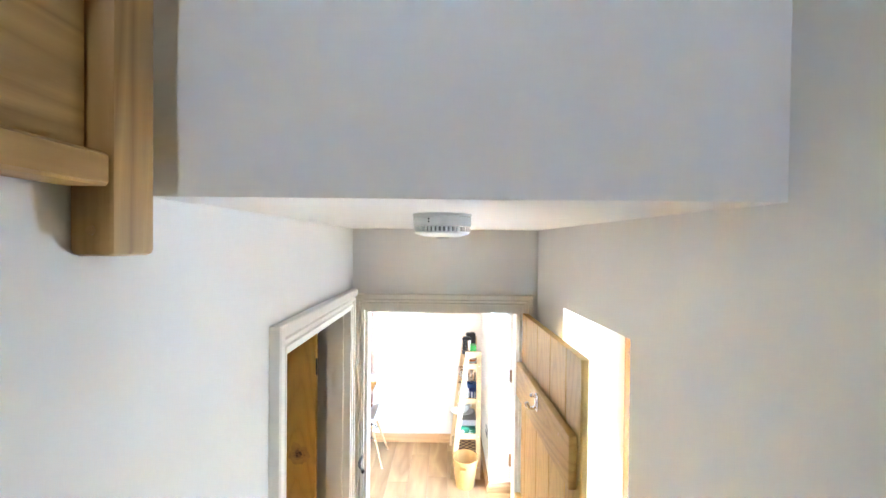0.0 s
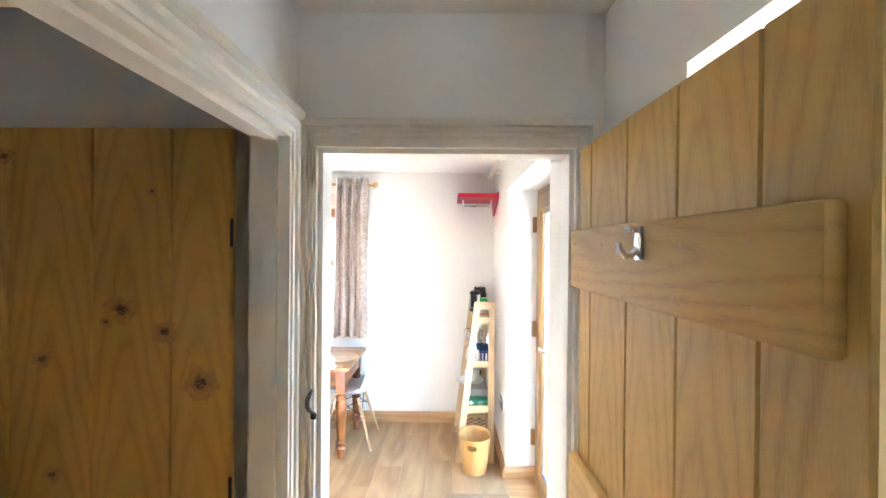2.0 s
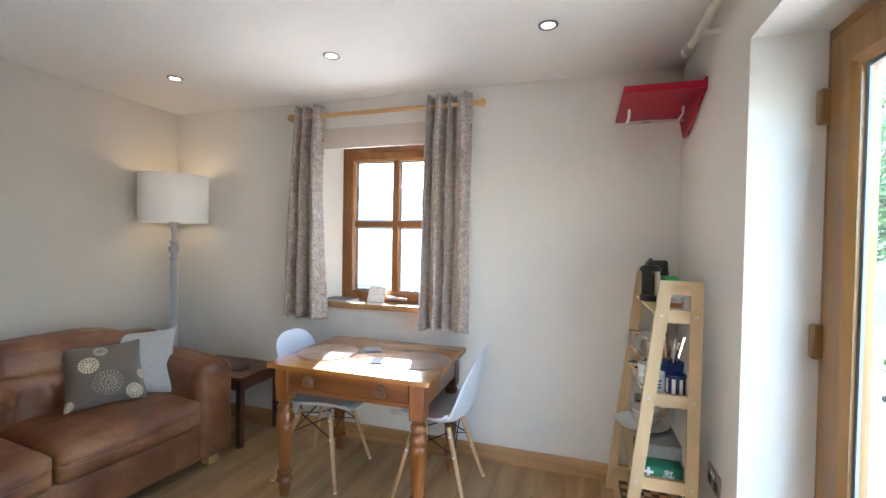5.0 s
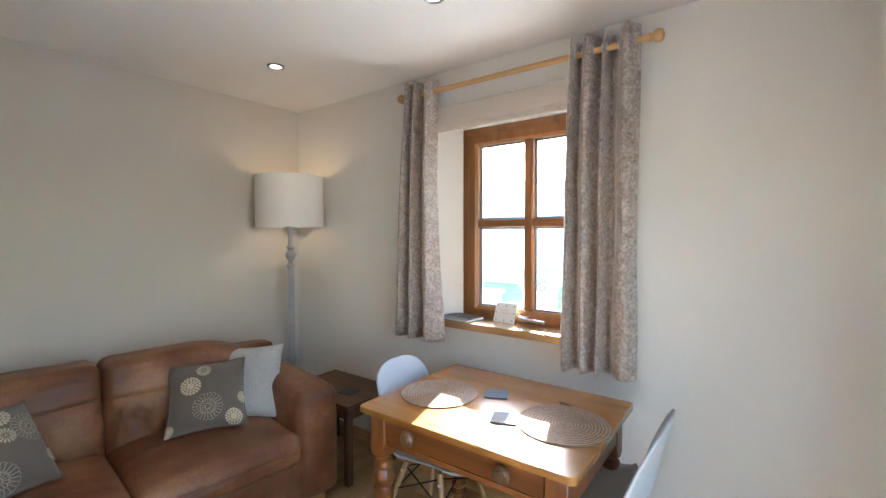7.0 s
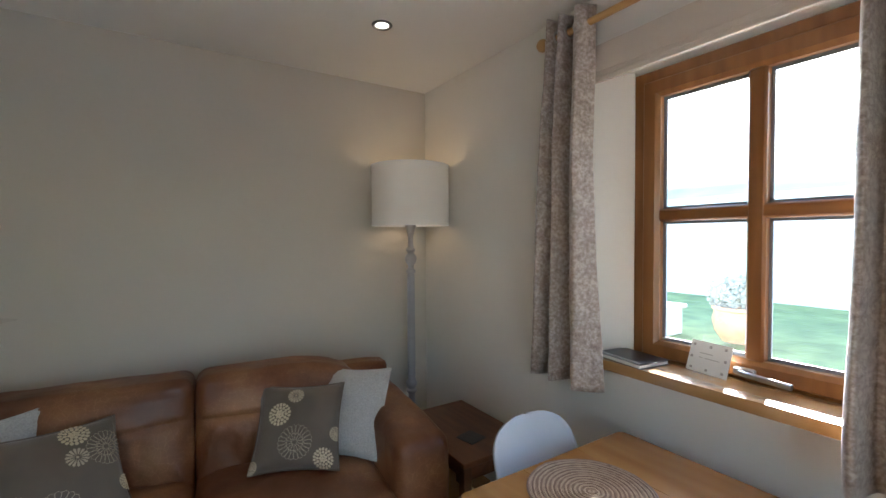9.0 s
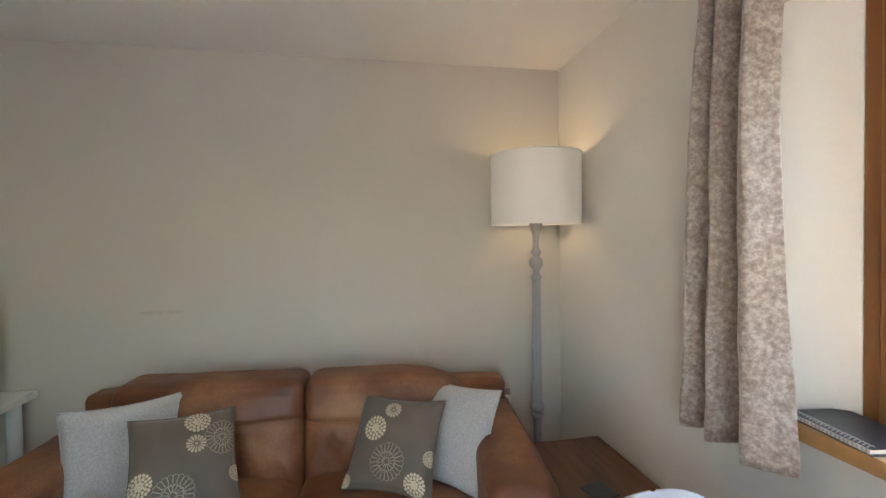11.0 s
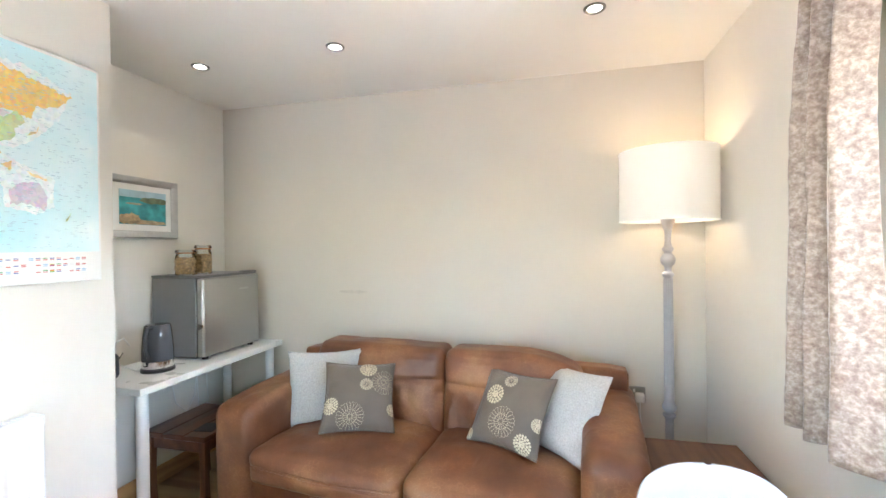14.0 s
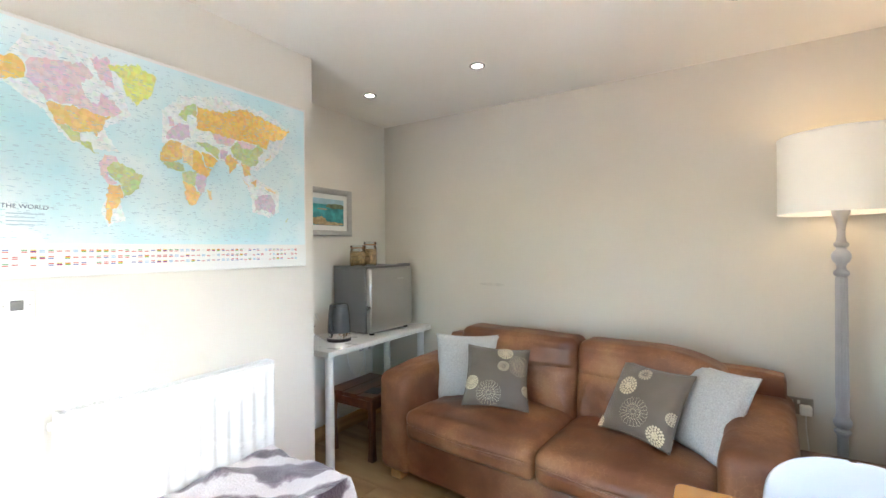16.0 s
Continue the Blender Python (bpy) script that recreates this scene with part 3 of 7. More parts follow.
part("mullion", boxes((MX - 0.027, MX + 0.027, 5.282, 5.335, FZ0 + 0.1, FZ1 - 0.1), bevel=0.008), FRAME_V, nw)
part("glazing_bar", boxes((FX0 + 0.1, FX1 - 0.1, 5.284, 5.333, MZ - 0.024, MZ + 0.024), bevel=0.008), FRAME_H, nw)
for xa, xb in ((FX0 + 0.104, MX - 0.024), (MX + 0.024, FX1 - 0.104)):
    for za, zb in ((FZ0 + 0.104, MZ - 0.022), (MZ + 0.022, FZ1 - 0.104)):
        pane(nw, PN, xa, xb, za, zb, 5.318)
wh = part("window_handle", boxes((MX - 0.05, MX + 0.012, 5.258, 5.278, 0.998, 1.023), bevel=0.004), BRUSHED, nw, "brushed steel window handle")
part("lever", bar([(MX - 0.02, 5.262, 1.011), (MX - 0.02, 5.235, 1.013), (MX + 0.0, 5.228, 1.013), (MX + 0.06, 5.226, 1.010), (MX + 0.12, 5.228, 1.006)], 0.008, 10, 0.010), BRUSHED, wh)
SILL = wood("oak_sill_board", (0.36, 0.19, 0.065), (0.53, 0.31, 0.125), 0, 0.2, 7, 0, 1.0)
structure("window_sill", boxes((-1.985, -0.84, 5.098, 5.157, 0.942, 0.98), (-1.95, -0.87, 5.157, 5.2845, 0.942, 0.98)), SILL, "varnished oak window board", "window sill")

# glazed double doors in the east wall
PE = lambda a, b, d: (d, a, b)
gd = thing("door_3", (0, 0, 0), "closed golden oak glazed double doors to the terrace", "door")
gd["kind"] = "structure"
part("door_frame", bead(bmesh.new(), PE, DY0, DY1, -0.02, DZ - 0.005, 0.045, 0.585, 0.66), FRAME_D, gd)
for y0, y1 in ((DY0 + 0.045, 3.503), (3.507, DY1 - 0.045)):
    leaf = part("leaf", bead(bmesh.new(), PE, y0, y1, 0.028, DZ - 0.052, 0.118, 0.572, 0.64, 0.02), FRAME_D, gd)
    pane(leaf, PE, y0 + 0.118, y1 - 0.118, 0.146, DZ - 0.17, 0.606)
part("cover_strip", boxes((0.564, 0.573, 3.478, 3.532, 0.03, DZ - 0.055), bevel=0.003), FRAME_D, gd)
for hy, up in ((3.575, 1), (3.435, -1)):
    bp = part("handle_plate", boxes((0.558, 0.572, hy - 0.016, hy + 0.016, 0.93, 1.15), bevel=0.005), BRUSHED, gd, "polished steel handle plate")
    part("lever", bar([(0.56, hy, 1.085), (0.515, hy, 1.085), (0.508, hy + 0.012 * up, 1.085), (0.506, hy + 0.06 * up, 1.083), (0.512, hy + 0.125 * up, 1.078)], 0.009, 12, 0.011), CHROME, bp)
part("keyring", bar([(0.545, 3.435, 0.985), (0.535, 3.437, 0.965), (0.535, 3.44, 0.945), (0.545, 3.44, 0.94)], 0.002, 6), CHROME, gd)
part("key_tag", boxes((0.536, 0.546, 3.425, 3.455, 0.885, 0.94), bevel=0.003), WHITEPL, gd, "clear plastic key tag")
for hz in (0.35, 1.12, 1.86):
    part("door_hinge", boxes((0.545, 0.585, DY1 - 0.052, DY1 - 0.022, hz - 0.055, hz + 0.055), bevel=0.006), FRAME_D, gd, "oak-coloured hinge cover")

# hall window: top-hung light over a fixed pane
PH = lambda a, b, d: (d + SPLAY * (2.34 - a), a, b)
SX = SPLAY * (2.34 - 1.65)
hw = thing("window_2", (0, 0, 0), "golden oak window with a top-hung light", "window")
hw["kind"] = "structure"
part("window_frame", bead(bmesh.new(), PH, HY0, HY1, HZ0, HZ1 - 0.005, 0.05, 0.655, 0.73), FRAME_D, hw)
part("transom", boxes((0.657 + SX, 0.728 + SX, HY0 + 0.05, HY1 - 0.05, 1.475, 1.525), bevel=0.008), FRAME_Y, hw)
sash = part("sash", bead(bmesh.new(), PH, HY0 + 0.04, HY1 - 0.04, 1.515, HZ1 - 0.045, 0.06, 0.640, 0.70, 0.014), FRAME_D, hw)
pane(sash, PH, HY0 + 0.1, HY1 - 0.1, 1.575, HZ1 - 0.105, 0.67)
pane(hw, PH, HY0 + 0.05, HY1 - 0.05, HZ0 + 0.05, 1.475, 0.69)
wh = part("window_handle", boxes((0.622 + SX, 0.642 + SX, 1.60, 1.68, 1.535, 1.562), bevel=0.004), BRUSHED, hw, "steel casement handle")
part("lever", bar([(0.63 + SX, 1.655, 1.55), (0.60 + SX, 1.655, 1.553), (0.592 + SX, 1.63, 1.553), (0.592 + SX, 1.56, 1.547)], 0.009, 10, 0.011), CHROME, wh)
structure("hall_window_sill", askew(boxes((HR - 0.015, 0.655, HY0, HY1, HZ0 - 0.002, HZ0 + 0.022))), SILL, "varnished oak window board", "window sill")

# skirtings
SK = [(0, 0), (0.019, 0), (0.019, 0.085), (0.016, 0.10), (0.012, 0.106), (0.012, 0.118), (0.006, 0.127), (0, 0.127)]


def skirting(name, p, q, into, material):
    """An ogee-topped board along the foot of a wall from p to q; into points into the room."""
    bm = bmesh.new()
    a = [bm.verts.new((p[0] + into[0] * d, p[1] + into[1] * d, z)) for d, z in SK]
    b = [bm.verts.new((q[0] + into[0] * d, q[1] + into[1] * d, z)) for d, z in SK]
    for i in range(len(SK) - 1):
        bm.faces.new((a[i], a[i + 1], b[i + 1], b[i]))
    bm.faces.new(a), bm.faces.new(b)
    structure(name, bm, material, "varnished oak skirting board with a moulded top", "skirting", True)


skirting("baseboard_north", (W, N), (EW, N), (0, -1), SKIRT)
skirting("baseboard_west", (W, NOOKY), (W, N - 0.02), (1, 0), SKIRT_Y)
skirting("baseboard_nook", (W + 0.02, NOOKY), (NOOKX, NOOKY), (0, 1), SKIRT)
skirting("baseboard_nook_side", (NOOKX, NOOKY + 0.02), (NOOKX, MAPY), (-1, 0), SKIRT_Y)
skirting("baseboard_south", (NOOKX - 0.019, MAPY), (-0.60, MAPY), (0, 1), SKIRT)
skirting("baseboard_east", (EW, DY1 - 0.019), (EW, N - 0.02), (-1, 0), SKIRT_Y)
skirting("baseboard_reveal", (EW, DY1), (0.583, DY1), (0, -1), SKIRT)
skirting("baseboard_east_south", (EW, 2.45), (EW, DY0), (-1, 0), SKIRT_Y)

# rubbed mark on the wall above the sofa
bm = bmesh.new()
vs = [bm.verts.new((W + 0.0012, 3.068 + 0.10 * math.cos(a) * (1 + 0.3 * noise.noise((math.cos(a) * 2, math.sin(a), 4))), 1.114 + 0.011 * math.sin(a) * (1 + 0.6 * noise.noise((math.cos(a) * 3, math.sin(a), 9))))) for a in [2 * math.pi * i / 40 for i in range(40)]]
bm.faces.new(vs)
part("scuff_mark", bm, plain("rubbed_grey_paint", (0.57, 0.52, 0.45), 0.7, 0.06, 30), bpy.data.objects["wall_west"], "faint grey rubbed mark", False)

# ---------------------------------------------------------------- ceiling fittings
BEZEL = plain("dull_steel", (0.26, 0.255, 0.24), 0.35, 0.04, 9, 0.02, 200, 1.0)
LIT = glow("lit_downlight", (1.0, 0.93, 0.80), 0.5)


def downlight(x, y, z, lit, label):
    d = thing("downlight", (x, y, z), label, "downlight", "recessed downlights")
    part("bezel", turned((0.030, 0.001), (0.030, -0.004), (0.040, -0.0075), (0.045, -0.004), (0.046, 0.0), seg=28), BEZEL if lit else CHROME, d, "brushed steel bezel")
    part("lamp_face", turned((0.0, -0.002), (0.030, -0.001), (0.030, 0.0), seg=24), LIT if lit else plain("unlit_lamp_lens", (0.72, 0.72, 0.70), 0.2, 0.25, 160, 0.6, 220, coat=0.5), d)
    if lit:
        sp = new("downlight_beam", bpy.data.lights.new("downlight_beam", "SPOT"))
        sp.data.energy, sp.data.color, sp.data.spot_size, sp.data.spot_blend, sp.data.shadow_soft_size = DOWNLIGHT_WATTS, (1.0, 0.80, 0.56), radians(130), 0.8, 0.028
        sp.location = (x, y, z - 0.04)
    return d


for x, y in ((-2.577, 4.53), (-1.447, 4.50), (-0.316, 4.476), (-2.603, 3.316), (-2.619, 2.502)):
    downlight(x, y, C, True, "lit recessed downlight with a steel bezel in the ceiling")
downlight(-0.039, 1.605, HC, False, "unlit recessed downlight in the hall ceiling")
alarm = thing("smoke_alarm", (-0.05, 1.24, HC), "white round smoke alarm on the hall ceiling", "smoke alarm")
part("base", turned((0.070, 0.0), (0.070, -0.006), (0.066, -0.008), seg=40), WHITEPL, alarm)
part("cover", turned((0.068, -0.008), (0.069, -0.012), (0.069, -0.029), (0.067, -0.031), seg=40), WHITEPL, alarm)
part("grille", turned((0.061, -0.031), (0.061, -0.041), seg=40), plain("grey_grille", (0.30, 0.30, 0.30), 0.6), alarm, "dark ring of vents")
for i in range(40):
    part("vent_rib", boxes((0.060, 0.0665, -0.0022, 0.0022, -0.041, -0.031)), WHITEPL, alarm).matrix_basis = pose(0, 0, 0, 0, 0, 9 * i)
part("cap", turned((0.066, -0.041), (0.064, -0.046), (0.045, -0.052), (0.030, -0.0535), (0.0, -0.054), seg=40), WHITEPL, alarm)
part("test_button", turned((0.016, -0.0536), (0.015, -0.0565), (0.0, -0.057), seg=24), plain("pale_grey_button", (0.55, 0.55, 0.55), 0.4), alarm, "grey test button")
for k in range(2):
    part("indicator", bar([(-0.030 + 0.0, -0.0615, -0.014 - 0.006 * k), (-0.030, -0.0640, -0.014 - 0.006 * k)], 0.0018, 8), DARKPL, alarm)

# ---------------------------------------------------------------- window dressing
VELVET_M, vn, vl, vb = shader("crushed_velvet")
tc = vn.new("ShaderNodeTexCoord")
mp = vn.new("ShaderNodeMapping")
mp.inputs["Scale"].default_value = (0.85, 0.85, 0.95)
n1, n2 = vn.new("ShaderNodeTexNoise"), vn.new("ShaderNodeTexNoise")
n1.inputs["Scale"].default_value, n1.inputs["Detail"].default_value, n1.inputs["Roughness"].default_value = 82, 8, 0.66
n2.inputs["Scale"].default_value, n2.inputs["Detail"].default_value, n2.inputs["Distortion"].default_value = 27, 5, 0.6
vl.new(tc.outputs["Object"], mp.inputs["Vector"])
vl.new(mp.outputs[0], n1.inputs["Vector"]), vl.new(mp.outputs[0], n2.inputs["Vector"])
ad = vn.new("ShaderNodeMix")
ad.inputs[0].default_value = 0.27
vl.new(n1.outputs["Fac"], ad.inputs[2]), vl.new(n2.outputs["Fac"], ad.inputs[3])
vr = ramp(vn, [(0.36, (0.225, 0.168, 0.138)), (0.48, (0.34, 0.275, 0.235)), (0.60, (0.52, 0.45, 0.40))])
vl.new(ad.outputs[0], vr.inputs["Fac"]), vl.new(vr.outputs["Color"], vb.inputs["Base Color"])
vb.inputs["Roughness"].default_value, vb.inputs["Sheen Weight"].default_value, vb.inputs["Sheen Roughness"].default_value = 0.5, 0.9, 0.35
bp = vn.new("ShaderNodeBump")
bp.inputs["Strength"].default_value, bp.inputs["Distance"].default_value = 0.35, 0.006
vl.new(n1.outputs["Fac"], bp.inputs["Height"]), vl.new(bp.outputs["Normal"], vb.inputs["Normal"])
POLE = wood("varnished_pine_pole", (0.45, 0.24, 0.08), (0.60, 0.36, 0.14), 0, 0.3, 6, 0, 0.2)


def curtain(x0, x1, ztop, zbot, folds, seed, flare, deep=0.034):
    """folds: (share of the width, phase) pairs; a whole phase lies at the wall side of the pole, a half at the room side."""
    cu = thing("curtain", ((x0 + x1) / 2, 5.088, zbot), "taupe crushed velvet eyelet curtain hanging from the pole", "curtain", "window curtains")
    w, h = x1 - x0, ztop - zbot

    def phase(u):
        for (a, p), (b, q) in zip(folds, folds[1:]):
            if u <= b:
                return p + (q - p) * (u - a) / (b - a)
        return folds[-1][1]

    def fn(u, v):
        k = 1.0 + flare * (1 - v) ** 1.4
        c = math.cos(2 * math.pi * phase(u))
        y = deep * math.copysign(abs(c) ** 0.9, c) * (0.85 + 0.25 * noise.noise((u * 7, v * 1.5, seed)))
        y -= 0.042 * min(1.0, 2.2 * (1 - v))
        y += 0.014 * noise.noise((u * 5 + seed, v * 2.2, 0)) * (1.2 - v) + 0.007 * noise.noise((u * 14 + seed, v * 5, 3)) + 0.003 * noise.noise((u * 30, v * 22 + seed, 6))
        x = (u - 0.5) * w * k + 0.014 * noise.noise((u * 3, v * 3 + seed, 5)) * (1 - v)
        return (x, y, v * h + 0.008 * noise.noise((u * 6 + seed, 0, 9)) * (1 - v) ** 6)

    bm = bmesh.new()
    surface(bm, fn, 150, 60)
    ob = part("fabric", bm, VELVET_M, cu)
    so = ob.modifiers.new("thickness", "SOLIDIFY")
    so.thickness = 0.004
    for (a, p), (b, q) in zip(folds[1:], folds[2:-1]):
        bm = bmesh.new()
        pts = [(0.0, 0.024 * math.cos(g), 0.024 * math.sin(g)) for g in [2 * math.pi * i / 16 for i in range(17)]]
        tube(bm, pts, 0.004, 6)
        moved(bm, Matrix.Translation((((a + b) / 2 - 0.5) * w, 0.0, 2.276 - zbot)))
        part("eyelet", bm, BRUSHED, cu, "steel eyelet ring")
    return cu


curtain(-2.10, -1.885, 2.345, 0.865, ((0, 0.25), (0.14, 0.5), (0.26, 1.0), (0.42, 1.5), (0.54, 2.0), (0.80, 2.5), (1, 2.85)), 0.7, 0.62, 0.055)
curtain(-1.118, -0.812, 2.345, 0.85, ((0, 0.25), (0.08, 0.5), (0.14, 1.0), (0.30, 1.5), (0.46, 2.0), (0.54, 2.5), (0.60, 3.0), (0.84, 3.5), (1, 3.8)), 4.2, 0.05, 0.048)
rod = thing("curtain_pole", (-1.445, 5.088, 2.276), "varnished pine curtain pole with ball finials", "curtain pole", "curtain poles")
part("pole", bar([(-0.66, 0, 0), (0.66, 0, 0)], 0.014, 14), POLE, rod)
for s in (-1, 1):
    part("finial", moved(turned((0.016, 0.0), (0.018, 0.012), (0.013, 0.018), (0.020, 0.024), (0.027, 0.036), (0.028, 0.046), (0.022, 0.060), (0.0, 0.068)), Matrix.Translation((0.655 * s, 0, 0)) @ Matrix.Rotation(math.pi / 2 * s, 4, "Y")), POLE, rod)
    part("bracket", boxes((0.60 * s - 0.012, 0.60 * s + 0.012, -0.01, 0.069, -0.03, -0.012), bevel=0.003), POLE, rod)
CREAM_POLE = plain("cream_painted_wood", (0.72, 0.66, 0.56), 0.4)
rod = thing("curtain_pole", (0.29, 3.53, 2.30), "cream painted pole over the glazed doors", "curtain pole", "curtain poles")
part("pole", bar([(0, -0.95, 0), (0, 1.10, 0)], 0.015, 14), CREAM_POLE, rod)
part("finial", moved(turned((0.018, 0.0), (0.024, 0.006), (0.024, 0.016), (0.018, 0.022), (0.026, 0.03), (0.026, 0.075), (0.018, 0.086), (0.0, 0.09)), Matrix.Translation((0, 1.09, 0)) @ Matrix.Rotation(-math.pi / 2, 4, "X")), CREAM_POLE, rod)
for yy in (-0.80, 0.98):
    part("bracket", bar([(0, yy, 0), (0.05, yy, 0.0), (0.079, yy, 0.0)], 0.011, 10, 0.016), CREAM_POLE, rod)

LINEN = plain("cream_linen", (0.58, 0.50, 0.42), 0.85, 0.05, 5, 0.35, 500, sheen=0.2)
bl = thing("roman_blind", (-1.42, 5.150, 2.05), "cream linen roman blind drawn up above the window", "blind")
for k in range(3):
    part("fold", moved(soft(1.12, 0.020 + 0.006 * k, 0.128 - 0.01 * k, 0.006, 8, (0, 0.004, 0), 0.002, k * 3.1), Matrix.Translation((0, -0.012 - 0.002 * k + 0.006, 0.068 + 0.012 * k))), LINEN, bl)
part("cord", bar([(-0.52, 0.07, 0.09), (-0.49, 0.07, -0.25), (-0.488, 0.07, -0.45)], 0.0015, 6), WHITEPL, bl)

# ---------------------------------------------------------------- sitting room furniture
FZ = 0.03                              # top of the boards


def leather_material():
    """Worn brown leather: creases, pale scuffs where it is raised, darker hollows with a stain of their own."""
    m, n, l, b = shader("worn_brown_leather")
    tc = n.new("ShaderNodeTexCoord")
    a, v, f = n.new("ShaderNodeTexNoise"), n.new("ShaderNodeTexVoronoi"), n.new("ShaderNodeTexNoise")
    a.inputs["Scale"].default_value, a.inputs["Detail"].default_value = 3.6, 9
    v.inputs["Scale"].default_value, v.feature = 46.0, "DISTANCE_TO_EDGE"
    f.inputs["Scale"].default_value, f.inputs["Detail"].default_value = 90, 4
    wp = n.new("ShaderNodeMix")
    wp.data_type = "VECTOR"
    wp.inputs[0].default_value = 0.12
    l.new(tc.outputs["Object"], wp.inputs[4]), l.new(a.outputs["Color"], wp.inputs[5])
    for t in (a, f):
        l.new(tc.outputs["Object"], t.inputs["Vector"])
    l.new(wp.outputs[1], v.inputs["Vector"])
    r = ramp(n, [(0.26, (0.090, 0.026, 0.011)), (0.50, (0.185, 0.070, 0.029)), (0.74, (0.33, 0.155, 0.062))])
    l.new(a.outputs["Fac"], r.inputs["Fac"])
    cr = ramp(n, [(0.0, (1, 1, 1)), (0.04, (0, 0, 0))])
    l.new(v.outputs["Distance"], cr.inputs["Fac"])
    gate = n.new("ShaderNodeMath")
    gate.operation = "MULTIPLY"
    g2 = ramp(n, [(0.40, (0, 0, 0)), (0.62, (0.38, 0.38, 0.38))])
    l.new(a.outputs["Fac"], g2.inputs["Fac"])
    l.new(cr.outputs["Color"], gate.inputs[0]), l.new(g2.outputs["Color"], gate.inputs[1])
    mx = n.new("ShaderNodeMix")
    mx.data_type = "RGBA"
    mx.inputs[7].default_value = (0.44, 0.23, 0.115, 1)
    l.new(gate.outputs[0], mx.inputs[0]), l.new(r.outputs["Color"], mx.inputs[6]), l.new(mx.outputs[2], b.inputs["Base Color"])
    w2 = n.new("ShaderNodeTexNoise")
    w2.inputs["Scale"].default_value, w2.inputs["Detail"].default_value, w2.inputs["Distortion"].default_value = 11, 5, 0.8
    w2.noise_type = "RIDGED_MULTIFRACTAL"
    l.new(tc.outputs["Object"], w2.inputs["Vector"])
    bq = n.new("ShaderNodeBump")
    bq.inputs["Strength"].default_value, bq.inputs["Distance"].default_value = 0.35, 0.006
    l.new(w2.outputs["Fac"], bq.inputs["Height"])
    bp = n.new("ShaderNodeBump")
    bp.inputs["Strength"].default_value, bp.inputs["Distance"].default_value = 0.2, 0.004
    l.new(bq.outputs["Normal"], bp.inputs["Normal"])
    l.new(f.outputs["Fac"], bp.inputs["Height"]), l.new(bp.outputs["Normal"], b.inputs["Normal"])
    mr = n.new("ShaderNodeMapRange")
    mr.inputs["To Min"].default_value, mr.inputs["To Max"].default_value = 0.34, 0.56
    l.new(a.outputs["Fac"], mr.inputs["Value"]), l.new(mr.outputs["Result"], b.inputs["Roughness"])
    return m


LEATHER = leather_material()
DARKWOOD = wood("dark_stained_wood", (0.065, 0.024, 0.011), (0.14, 0.058, 0.026), 0, 0.42, 8, 0, 0.05)
DARKWOOD_V = wood("dark_stained_wood_upright", (0.045, 0.018, 0.009), (0.10, 0.042, 0.02), 2, 0.35, 8, 0, 0.15)


def piping(bm_pts, r=0.006):
    return bar(bm_pts, r, 6)


def ridged(y, z, seed):
    """Sharp creases with soft swells between them."""
    return abs(noise.noise((y, z, seed))) + 0.5 * abs(noise.noise((y * 2.1, z * 2.1, seed + 4)))


